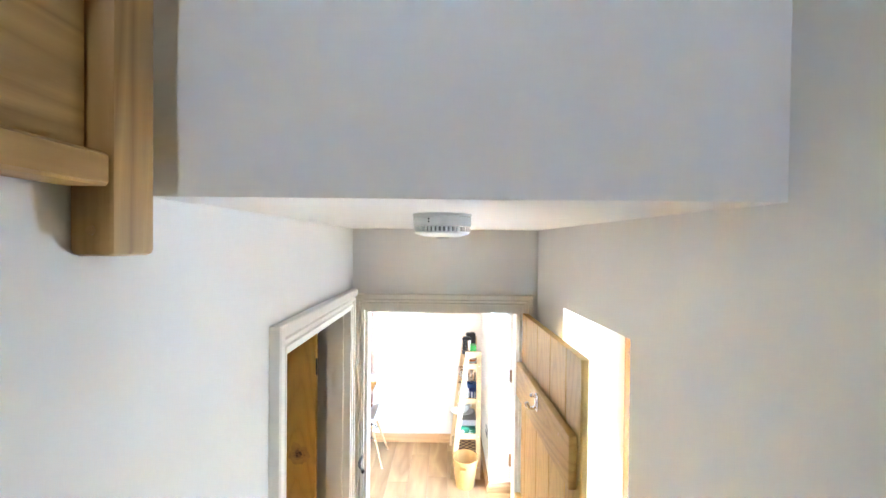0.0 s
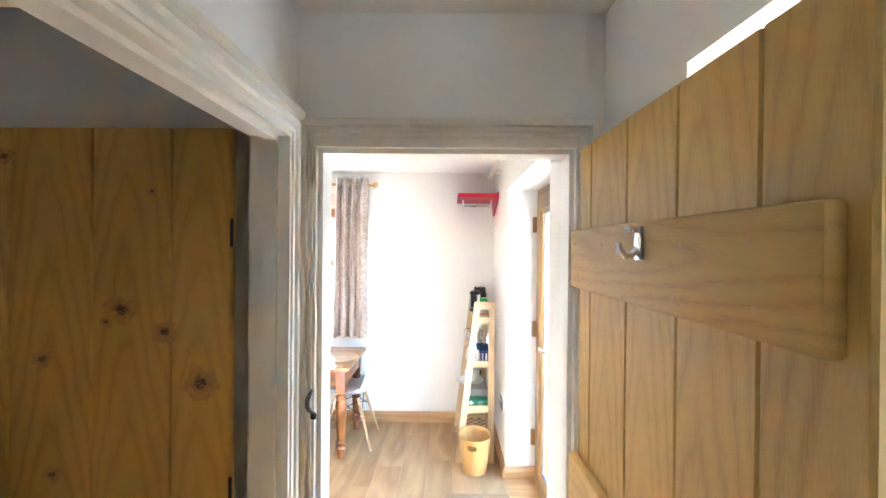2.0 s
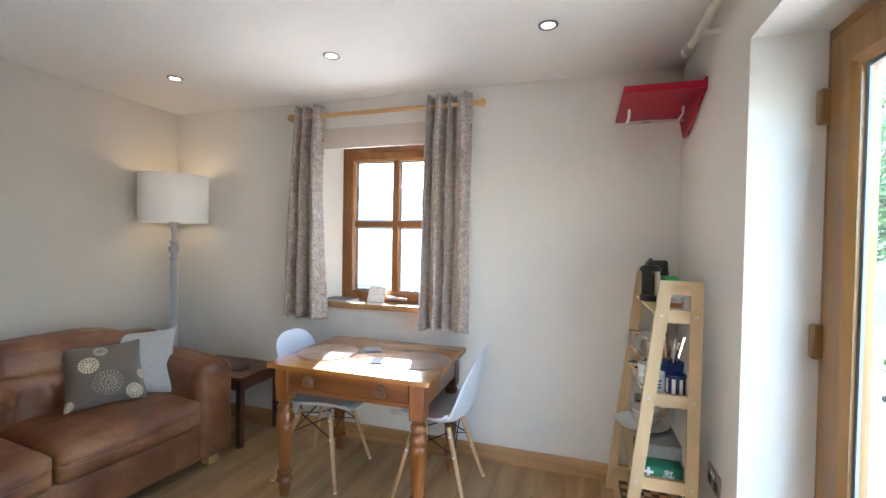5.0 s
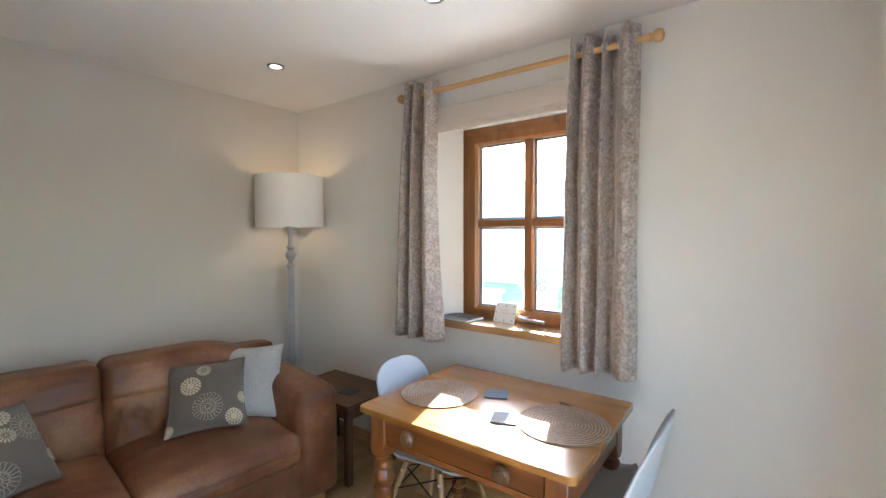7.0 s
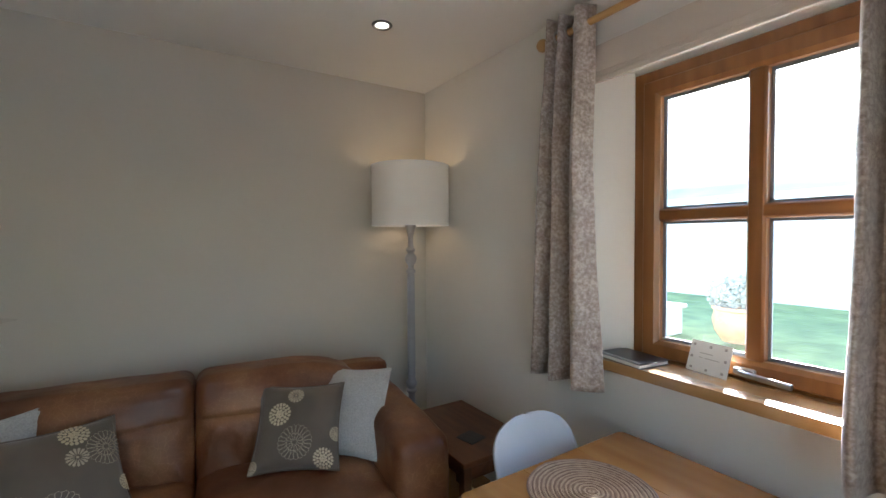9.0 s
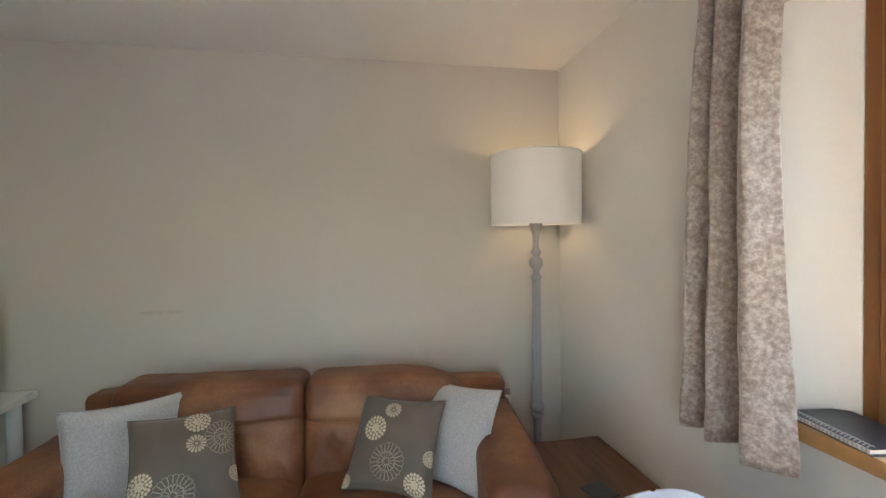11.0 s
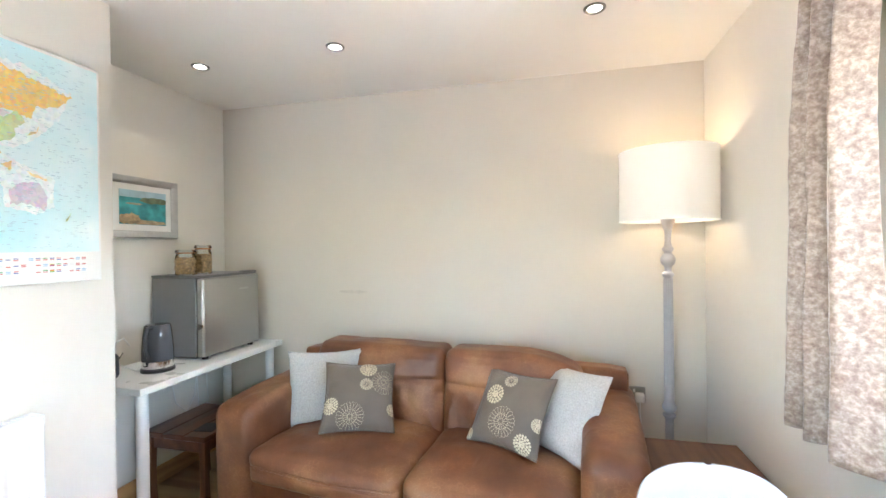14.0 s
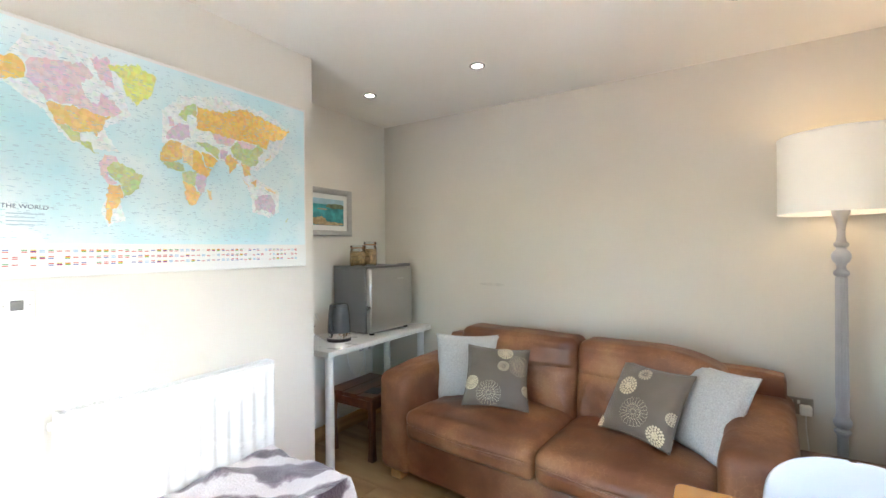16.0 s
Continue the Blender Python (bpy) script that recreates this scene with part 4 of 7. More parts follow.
def sofa():
    """Two-seat sofa, its back to the west wall, set slightly askew."""
    s = thing("sofa", (-3.254, 2.80, FZ), "worn brown leather two-seat sofa with rounded arms against the wall", "sofa", turn=-5.5)
    L = 1.96
    part("base", moved(soft(0.80, L - 0.36, 0.24, 0.03, 20, (0.01, 0, 0), 0.004, 2), Matrix.Translation((0.425, L / 2, 0.175))), LEATHER, s)
    part("back_frame", moved(soft(0.15, L - 0.06, 0.62, 0.035, 20, (0, 0, 0.006), 0.004, 5), Matrix.Translation((0.085, L / 2, 0.445))), LEATHER, s)
    for k, y in enumerate((0.12, L - 0.12)):
        def padded(u, p):
            d = Vector((0, 0, 0))
            if p.z > 0:
                d.z = -0.11 * max(0.0, p.x + 0.1) ** 2 + 0.03 * max(0.0, -p.x)
            d += Vector((0.004, 0.004, 0.006)) * (ridged(p.x * 9, p.y * 9 + p.z * 5, k) - 0.35) * (0.4 if p.z < 0.1 else 1.0)
            return d

        part("arm", moved(soft(0.83, 0.238, 0.60, 0.055, 30, (0.012, 0.006, 0.010), 0.003, 9 + k, shape=padded), Matrix.Translation((0.425, y, 0.345))), LEATHER, s)
        for fx in (0.06, 0.74):
            part("foot", boxes((fx, fx + 0.07, y - 0.04, y + 0.04, 0.0, 0.05), bevel=0.004), SKIRT, s, "square oak foot")
    for k in range(2):
        wide = (0.785, 0.705)[k]
        y = (0.6275, 1.3725)[k]

        def sat_on(u, p):
            d = Vector((0, 0, 0))
            if p.z > 0:
                d.z = 0.006 * noise.noise((p.x * 6, p.y * 6, k * 3.0)) - 0.010 * ridged(p.x * 5 + k, p.y * 3, 7 + k) * (1 - abs(u.y) ** 4)
            if u.x > 0.98:
                d.x = -0.007 * math.exp(-((p.z - 0.012) / 0.008) ** 2) + 0.004 * ridged(p.y * 16, p.z * 5, k)
            return d

        seat = part("seat_cushion", moved(soft(0.70, wide - 0.003, 0.165, 0.045, 34, (0.026, 0.002, 0.045), 0.004, 21 + 6 * k, 6.0, sat_on), Matrix.Translation((0.515, y, 0.357))), LEATHER, s)
        part("piping", piping([(0.872 + 0.017 * math.cos((t - 0.5) * math.pi), y + (wide - 0.07) * (t - 0.5), 0.372 + 0.003 * math.sin(9 * t)) for t in [i / 20 for i in range(21)]], 0.0045), LEATHER, seat)

        def slumped(u, p):
            d = Vector((-0.12 * (p.z + 0.2), 0, 0))
            if k == 1 and p.y > 0.05 and p.z > -0.1:
                d.z -= 0.085 * ((p.y - 0.05) / 0.32) ** 2 * min(1.0, (p.z + 0.1) / 0.2)
            if u.x > 0.3:
                low = max(0.0, min(1.0, (0.06 - p.z) / 0.05)) * (1 - abs(u.z) ** 8)
                crease = ridged(p.y * 13 + 1.5 * noise.noise((p.y * 3, p.z * 3, k)), p.z * 3.2 + abs(p.y) * 2, 40 + k)
                d.x += 0.040 * (crease - 0.42) * low + 0.008 * (ridged(p.y * 5, p.z * 9, 3 + k) - 0.4) * (1 - low)
                d.x -= 0.013 * math.exp(-((p.z - 0.068 - 0.006 * math.sin(5 * p.y + k)) / 0.012) ** 2)
                d.x -= 0.006 * math.exp(-((p.z - 0.195) / 0.008) ** 2)
            return d

        part("back_cushion", moved(soft(0.22, wide - 0.005, 0.47, 0.05, 44, (0.045, 0.004, 0.006), 0.004, 40 + 9 * k, 7.5, slumped), Matrix.Translation((0.255, y, 0.598))), LEATHER, s)
    return s


sofa()

GREYLINEN = plain("light_grey_weave", (0.49, 0.48, 0.465), 0.9, 0.16, 160, 0.6, 420, sheen=0.2)
TAUPE = plain("taupe_satin_cloth", (0.135, 0.104, 0.076), 0.55, 0.10, 9, 0.25, 500, sheen=0.3)
PETAL = plain("cream_embroidery", (0.62, 0.53, 0.36), 0.7, 0.08, 40, 0.3, 300)
LINE = plain("fawn_embroidery", (0.52, 0.44, 0.32), 0.7, 0.08, 40, 0.3, 300)


def u_off(a):
    return a * abs(a)


def pillow_point(u, v, side, w, h, t, seed):
    """A point of a scatter cushion's face; u and v run from -1 to 1. The sides draw in between pointed corners."""
    x = u * w / 2 * (1 - 0.085 * (1 - v * v) * abs(u) ** 2)
    z = v * h / 2 * (1 - 0.085 * (1 - u * u) * abs(v) ** 2)
    d = t / 2 * max(0.0, (1 - u * u) * (1 - v * v)) ** 0.46 * (1 - 0.12 * v)
    rim = 1 - max(abs(u), abs(v)) ** 4
    d += 0.008 * noise.noise((u * 2.2 + seed, v * 2.2, side)) * rim
    edge = max(abs(u), abs(v)) ** 2 * rim
    d += 0.010 * edge * abs(noise.noise((u * 5 + seed, v * 5, side * 3)))
    return Vector((x, side * d, z))


def scatter_cushion(x, y, z, lean, roll, yaw, size, thick, material, label, seed, flowers=()):
    cu = thing("scatter_cushion", (x, y, z), label, "cushion", "cushions on the sofa")
    cu.matrix_basis = pose(x, y, z, -lean, roll, yaw)
    bm = bmesh.new()
    for side in (-1, 1):
        surface(bm, lambda u, v: pillow_point(2 * u - 1, 2 * v - 1, side, size, size, thick, seed), 26, 26)
    bmesh.ops.remove_doubles(bm, verts=bm.verts[:], dist=0.0008)
    body = part("cover", bm, material, cu)
    loop = []
    for i in range(81):
        q = (i % 80) / 20
        k, f = int(q), 2 * (q - int(q)) - 1
        u, v = ((f, -1), (1, f), (-f, 1), (-1, -f))[k]
        loop.append(pillow_point(u, v, -1, size, size, thick, seed))
    part("piping", bar(loop, 0.0035, 6), material, body)
    for fu, fv, fr, kind in flowers:
        fr *= 1.2
        bm = bmesh.new()

        def put(poly):
            vs = [bm.verts.new(pillow_point(max(-0.99, min(0.99, a)), max(-0.99, min(0.99, c)), -1, size, size, thick, seed) + Vector((u_off(a) * 0.003, -0.0035, u_off(c) * 0.003))) for a, c in poly]
            bm.faces.new(vs)

        if kind == "solid":
            for ringk, (rr, cnt) in enumerate(((0.0, 1), (0.27, 7), (0.55, 12), (0.82, 18))):
                for i in range(cnt):
                    a = 2 * math.pi * (i + 0.5 * ringk) / cnt
                    cx, cy = fu + fr * rr * math.cos(a), fv + fr * rr * math.sin(a)
                    put([(cx + fr * 0.125 * (math.cos(a) * math.cos(b) * 1.15 - math.sin(a) * math.sin(b)), cy + fr * 0.125 * (math.sin(a) * math.cos(b) * 1.15 + math.cos(a) * math.sin(b))) for b in [2 * math.pi * j / 9 for j in range(9)]])
        elif kind == "daisy":
            for i in range(15):
                a = 2 * math.pi * i / 15
                put([(fu + fr * r * math.cos(a + b), fv + fr * r * math.sin(a + b)) for r, b in ((0.22, 0.0), (0.62, -0.15), (0.92, -0.14), (1.0, 0.0), (0.92, 0.14), (0.62, 0.15))])
            put([(fu + fr * 0.14 * math.cos(b), fv + fr * 0.14 * math.sin(b)) for b in [2 * math.pi * j / 9 for j in range(9)]])
        else:
            for cnt, r0, r1 in ((14, 0.12, 0.5), (22, 0.42, 1.0)):
                for i in range(cnt):
                    a = 2 * math.pi * i / cnt
                    half = math.pi / cnt * 0.86
                    out = [(r0, a), ((r0 + r1) / 2, a - half * 1.5), (r1 * 0.93, a - half * 1.1), (r1, a), (r1 * 0.93, a + half * 1.1), ((r0 + r1) / 2, a + half * 1.5)]
                    pts = [(fu + fr * r * math.cos(b), fv + fr * r * math.sin(b)) for r, b in out]
                    for p, q in zip(pts, pts[1:] + pts[:1]):
                        dx, dy = q[0] - p[0], q[1] - p[1]
                        ln = math.hypot(dx, dy) or 1
                        ox, oy = -dy / ln * 0.007, dx / ln * 0.007
                        put([p, q, (q[0] + ox, q[1] + oy), (p[0] + ox, p[1] + oy)])
        part("flower_motif", bm, PETAL if kind == "solid" else LINE, body, "cream embroidered flower" if kind == "solid" else "outlined fawn flower", False)
    return cu


scatter_cushion(-2.790, 3.137, 0.637, 9.3, 0.1, 112.9, 0.407, 0.15, GREYLINEN, "light grey woven scatter cushion leaning in the sofa corner", 1)
scatter_cushion(-2.662, 3.393, 0.652, 38.6, 4.1, 113.7, 0.358, 0.13, TAUPE, "dark taupe scatter cushion with cream flower motifs", 2, ((-0.78, -0.36, 0.20, "solid"), (-0.22, -0.66, 0.32, "line"), (0.22, 0.72, 0.22, "solid"), (0.18, 0.22, 0.16, "daisy"), (0.68, 0.30, 0.30, "line"), (0.94, -0.45, 0.14, "solid")))
scatter_cushion(-2.638, 4.158, 0.654, 36.0, -0.5, 63.3, 0.357, 0.13, TAUPE, "dark taupe scatter cushion with cream flower motifs", 4, ((-0.40, 0.22, 0.23, "solid"), (-0.08, 0.66, 0.16, "daisy"), (0.02, -0.42, 0.32, "line"), (0.66, -0.78, 0.20, "solid"), (0.95, -0.25, 0.14, "solid"), (-0.92, -0.86, 0.12, "solid")))
scatter_cushion(-2.706, 4.385, 0.647, 28.3, -1.0, 46.1, 0.403, 0.14, GREYLINEN, "light grey woven scatter cushion leaning on the sofa arm", 5)

# pine table with turned legs
PINE_T = wood("waxed_pine_top", (0.29, 0.115, 0.021), (0.46, 0.215, 0.050), 0, 0.24, 5, 4.2, 0.7, 7)
PINE_L = wood("waxed_pine", (0.17, 0.052, 0.011), (0.31, 0.112, 0.026), 2, 0.32, 7, 0, 0.3)
PINE_X = wood("waxed_pine_rail", (0.17, 0.052, 0.011), (0.31, 0.112, 0.026), 0, 0.32, 7, 0, 0.3)
KNOBWOOD = wood("dark_waxed_knob", (0.10, 0.045, 0.018), (0.19, 0.095, 0.04), 2, 0.3, 7, 0, 0.3)
tb = thing("dining_table", (-1.272, 4.70, FZ), "waxed pine table with turned legs and a drawer under the window", "table")
TW, TD, TH = 0.92, 0.71, 0.728


def board_outline(y0, y1, first, last):
    """Outline of one board of the top, its outer corners rounded and its edges slightly worn."""
    r, pts = 0.022, []
    for cx, cy, a0, turned_ in ((-1, y0, 180, first), (1, y0, 270, first), (1, y1, 0, last), (-1, y1, 90, last)):
        ex, ey = cx * TW / 2, cy
        if not turned_:
            pts.append((ex, ey))
            continue
        ox, oy = ex - cx * r, ey + (r if cy == y0 else -r)
        for k in range(6):
            a = math.radians(a0 + 18 * k)
            pts.append((ox + r * math.cos(a), oy + r * math.sin(a)))
    return pts


for k, (y0, y1) in enumerate(((-TD / 2, -0.119), (-0.1175, 0.1165), (0.118, TD / 2))):
    bm = bmesh.new()
    ring = board_outline(y0, y1, k == 0, k == 2)
    lo, mid, hi = ([bm.verts.new((x * f, y if abs(y) < 0.2 else y * f, z)) for x, y in ring] for f, z in ((1.0, TH - 0.024), (1.0, TH - 0.004), (0.994, TH)))
    for a, b in ((lo, mid), (mid, hi)):
        for i in range(len(ring)):
            j2 = (i + 1) % len(ring)
            bm.faces.new((a[i], a[j2], b[j2], b[i]))
    bm.faces.new(list(reversed(lo))), bm.faces.new(hi)
    part("top_board", bm, PINE_T, tb, "waxed pine board of the tabletop", False)
LEG = [(0.036, 0.52), (0.030, 0.515), (0.024, 0.505), (0.030, 0.497), (0.034, 0.488), (0.034, 0.470), (0.027, 0.462), (0.033, 0.452), (0.039, 0.43), (0.039, 0.41), (0.034, 0.395), (0.039, 0.385), (0.037, 0.36), (0.030, 0.22), (0.025, 0.145), (0.032, 0.138), (0.036, 0.128), (0.032, 0.115), (0.025, 0.108), (0.034, 0.098), (0.038, 0.085), (0.030, 0.072), (0.022, 0.066), (0.025, 0.05), (0.020, 0.0)]
for sx in (-1, 1):
    for sy in (-1, 1):
        bm = bmesh.new()
        x, y = sx * (TW / 2 - 0.075), sy * (TD / 2 - 0.075)
        lathe(bm, [(r * 1.16, z) for r, z in LEG], 24, x, y)
        box(bm, x - 0.038, x + 0.038, y - 0.038, y + 0.038, 0.518, TH - 0.025, 0.004)
        part("leg", bm, PINE_L, tb, "turned pine leg")
part("side_rail", boxes((-TW / 2 + 0.045, -TW / 2 + 0.067, -TD / 2 + 0.112, TD / 2 - 0.112, 0.575, TH - 0.025)), PINE_X, tb)
part("side_rail", boxes((TW / 2 - 0.067, TW / 2 - 0.045, -TD / 2 + 0.112, TD / 2 - 0.112, 0.575, TH - 0.025)), PINE_X, tb)
part("back_rail", boxes((-TW / 2 + 0.112, TW / 2 - 0.112, TD / 2 - 0.067, TD / 2 - 0.045, 0.575, TH - 0.025)), PINE_X, tb)
part("front_rail", boxes((-TW / 2 + 0.112, TW / 2 - 0.112, -TD / 2 + 0.048, -TD / 2 + 0.07, 0.575, 0.596)), PINE_X, tb)
dr = part("drawer", boxes((-TW / 2 + 0.116, TW / 2 - 0.116, -TD / 2 + 0.044, -TD / 2 + 0.066, 0.6, TH - 0.029), bevel=0.003), PINE_X, tb)
for kx in (-0.205, 0.205):
    part("knob", moved(turned((0.013, 0.0), (0.012, 0.008), (0.027, 0.014), (0.033, 0.023), (0.031, 0.032), (0.022, 0.037), (0.019, 0.036), (0.016, 0.040), (0.0, 0.042), seg=24), Matrix.Translation((kx, -TD / 2 + 0.045, 0.65)) @ Matrix.Rotation(math.pi / 2, 4, "X")), KNOBWOOD, dr, "dark turned wooden knob")

TOP = FZ + TH
RATTAN_M, rn, rl, rb = shader("coiled_rattan")
tc = rn.new("ShaderNodeTexCoord")
w1, w2 = rn.new("ShaderNodeTexWave"), rn.new("ShaderNodeTexNoise")
w1.wave_type, w1.rings_direction = "RINGS", "Z"
w1.inputs["Scale"].default_value, w1.inputs["Distortion"].default_value, w1.inputs["Detail"].default_value = 26, 1.5, 2
w2.inputs["Scale"].default_value, w2.inputs["Detail"].default_value = 60, 4
rl.new(tc.outputs["Object"], w1.inputs["Vector"]), rl.new(tc.outputs["Object"], w2.inputs["Vector"])
rx = rn.new("ShaderNodeMix")
rx.inputs[0].default_value = 0.55
rl.new(w1.outputs["Fac"], rx.inputs[2]), rl.new(w2.outputs["Fac"], rx.inputs[3])
rr = ramp(rn, [(0.3, (0.20, 0.115, 0.062)), (0.5, (0.33, 0.205, 0.12)), (0.7, (0.47, 0.325, 0.20))])
rl.new(rx.outputs[0], rr.inputs["Fac"]), rl.new(rr.outputs["Color"], rb.inputs["Base Color"])
rb.inputs["Roughness"].default_value = 0.6


def placemat(x, y, turn):
    p = thing("placemat", (x, y, TOP), "round coiled brown rattan placemat on the pine table", "placemat", "placemats", turn)
    for k in range(24):
        r = 0.172 * (24 - k) / 24
        bm = bmesh.new()
        tube(bm, [((r - 0.0036) * math.cos(2 * math.pi * i / 56), (r - 0.0036) * math.sin(2 * math.pi * i / 56), 0.0040 + 0.0005 * math.sin(7 * i + k)) for i in range(57)], 0.0040, 6)
        for v in bm.verts:
            v.co.z = max(0.0, v.co.z * 0.72)
        part("coil", bm, RATTAN_M, p)


placemat(-1.540, 4.655, 0)
placemat(-0.975, 4.675, 40)
SLATE = plain("blue_black_slate", (0.035, 0.042, 0.052), 0.5, 0.2, 25, 0.5, 60)


def slate(x, y, z, turn, on):
    bm = soft(0.1, 0.1, 0.006, 0.001, 8, wrinkle=0.0)
    for v in bm.verts:
        k = 1 + 0.03 * noise.noise((v.co.x * 70, v.co.y * 70, x))
        v.co.x, v.co.y = v.co.x * k, v.co.y * k
    single("slate_coaster", moved(bm, Matrix.Translation((0, 0, 0.003))), SLATE, "square rough-edged slate coaster on the " + on, "coaster", "slate coasters", (x, y, z), turn, smooth=False)


slate(-1.325, 4.79, TOP, 25, "pine table")
slate(-1.175, 4.59, TOP, 20, "pine table")

# moulded shell chairs
SHELL = plain("pale_grey_moulded_plastic", (0.58, 0.595, 0.62), 0.38, 0.02, 5, 0.04, 200, coat=0.05)
BEECH = wood("beech_dowel", (0.44, 0.26, 0.115), (0.60, 0.40, 0.205), 2, 0.42, 7)


def shell_profile(s):
    """The middle line of the shell: from the front lip over the seat and up the back; (depth, height)."""
    pts = [(-0.225, 0.405), (-0.205, 0.428), (-0.14, 0.436), (-0.04, 0.428), (0.06, 0.420), (0.13, 0.432), (0.175, 0.475), (0.20, 0.545), (0.218, 0.63), (0.238, 0.725), (0.262, 0.818)]
    q = s * (len(pts) - 1)
    i = min(int(q), len(pts) - 2)
    f = q - i
    return tuple(pts[i][c] + (pts[i + 1][c] - pts[i][c]) * f for c in (0, 1))


def shell_chair(x, y, turn, label):
    ch = thing("shell_chair", (x, y, FZ), label, "chair", "chairs at the table", turn)

    def fn(u, v):
        k, v = 2 * u - 1, 1 - (1 - v) ** 1.5
        d, z = shell_profile(v)
        half = 0.232 - 0.03 * max(0, 0.25 - v) * 4 * 0.6 - 0.055 * max(0, v - 0.5) / 0.4
        if v > 0.89:
            half *= max(0.001, 1 - ((v - 0.89) / 0.11) ** 2.4) ** 0.42
        if v < 0.12:
            half *= math.sqrt(max(0.15, 1 - ((0.12 - v) / 0.12) ** 2 * 0.55))
        rise = (0.060 if v < 0.5 else 0.060 * (1 - (v - 0.5) * 1.6)) * abs(k) ** 3
        wrap = 0.055 * abs(k) ** 2.4 * max(0.0, math.sin(math.pi * min(1, max(0, (v - 0.3) / 0.7))))
        return (k * half, d - wrap, z + max(0, rise) * (1 if v < 0.55 else 0.4))

    bm = bmesh.new()
    surface(bm, fn, 28, 56)
    seat = part("shell", bm, SHELL, ch, "one-piece pale plastic shell seat")
    seat.modifiers.new("thickness", "SOLIDIFY").thickness = 0.008
    for sx in (-1, 1):
        for sy, fy in ((-1, -0.20), (1, 0.21)):
            top, foot = Vector((sx * 0.115, sy * 0.095 - 0.01, 0.40)), Vector((sx * 0.205, fy, 0.0))
            leg = part("leg", bar([top + (foot - top) * t for t in (0, 0.3, 0.7, 1)], 0.0135, 12, 0.0095), BEECH, ch, "tapered beech leg")
            part("foot_cap", bar([foot + (top - foot) * 0.012, foot], 0.0105, 10), WHITEPL, leg)
            part("bracket", bar([top + Vector((0, 0, 0.018)), top + (foot - top) * 0.10], 0.005, 8), BLACK, leg)
            for t in (0.1, 0.34):
                p = top + (foot - top) * t
                part("bolt", bar([p + Vector((sx * 0.012, 0, 0)), p + Vector((sx * 0.016, 0, 0))], 0.006, 10), WHITEPL, leg)
    for a, b in (((-0.115, -0.10, 0.375), (0.145, -0.13, 0.27)), ((0.115, -0.10, 0.375), (-0.145, -0.13, 0.27)), ((-0.115, 0.085, 0.375), (0.145, 0.125, 0.27)), ((0.115, 0.085, 0.375), (-0.145, 0.125, 0.27)),
                 ((-0.12, -0.10, 0.375), (-0.148, 0.125, 0.27)), ((0.12, -0.10, 0.375), (0.148, 0.125, 0.27)), ((-0.12, 0.085, 0.375), (-0.148, -0.13, 0.27)), ((0.12, 0.085, 0.375), (0.148, -0.13, 0.27))):
        part("wire_strut", bar([a, b], 0.0035, 6), BLACK, ch, "thin black wire strut")
    return ch


shell_chair(-1.60, 4.715, 90, "pale grey moulded shell chair with beech legs, tucked under the table")
shell_chair(-0.885, 4.755, -90, "pale grey moulded shell chair with beech legs, at the table end")

# side table in the corner, floor lamp behind it
st = thing("side_table", (-2.54, 4.935, FZ), "dark stained square wooden side table beside the sofa", "side table")
part("tabletop", boxes((-0.30, 0.30, -0.205, 0.205, 0.445, 0.468), bevel=0.003), DARKWOOD, st)
for x0, x1, y0, y1 in ((-0.265, 0.265, -0.175, -0.157), (-0.265, 0.265, 0.157, 0.175), (-0.275, -0.257, -0.16, 0.16), (0.257, 0.275, -0.16, 0.16)):
    part("apron", boxes((x0, x1, y0, y1, 0.375, 0.445)), DARKWOOD, st)
for sx in (-1, 1):
    for sy in (-1, 1):
        part("leg", boxes((sx * 0.272 - 0.02, sx * 0.272 + 0.02, sy * 0.177 - 0.02, sy * 0.177 + 0.02, 0, 0.444), bevel=0.003), DARKWOOD_V, st)
slate(-2.42, 4.90, FZ + 0.468, 12, "dark side table")

GREYPAINT = plain("grey_chalk_paint", (0.40, 0.39, 0.41), 0.55, 0.05, 14, 0.1, 120)
lamp = thing("floor_lamp", (-3.03, 4.912, FZ), "lit floor lamp with a grey turned stem and white drum shade", "floor lamp")
stem = [(0.0, 0.0), (0.13, 0.0), (0.135, 0.012), (0.12, 0.03), (0.06, 0.045), (0.026, 0.06), (0.023, 0.10), (0.026, 0.13), (0.020, 0.16), (0.019, 0.49), (0.023, 0.50), (0.030, 0.508), (0.030, 0.517), (0.021, 0.524), (0.021, 0.531), (0.029, 0.538), (0.033, 0.550), (0.033, 0.562), (0.026, 0.572), (0.022, 0.590), (0.0235, 0.615), (0.0225, 0.64),
        (0.0185, 1.205), (0.026, 1.212), (0.028, 1.220), (0.026, 1.228), (0.0175, 1.236), (0.016, 1.250), (0.019, 1.262), (0.030, 1.274), (0.0345, 1.290), (0.0345, 1.302), (0.028, 1.316), (0.018, 1.326), (0.018, 1.334), (0.026, 1.342), (0.027, 1.352), (0.018, 1.362), (0.0145, 1.385), (0.0145, 1.41), (0.018, 1.44), (0.026, 1.472), (0.032, 1.486), (0.032, 1.50), (0.012, 1.51), (0.012, 1.60), (0.0, 1.61)]
part("stem", turned(*stem, seg=28), GREYPAINT, lamp)
for i in range(14):
    a = 2 * math.pi * i / 14
    part("flute", bar([(0.0213 * math.cos(a), 0.0213 * math.sin(a), 0.66), (0.0190 * math.cos(a), 0.0190 * math.sin(a), 1.20)], 0.0028, 6), GREYPAINT, lamp)
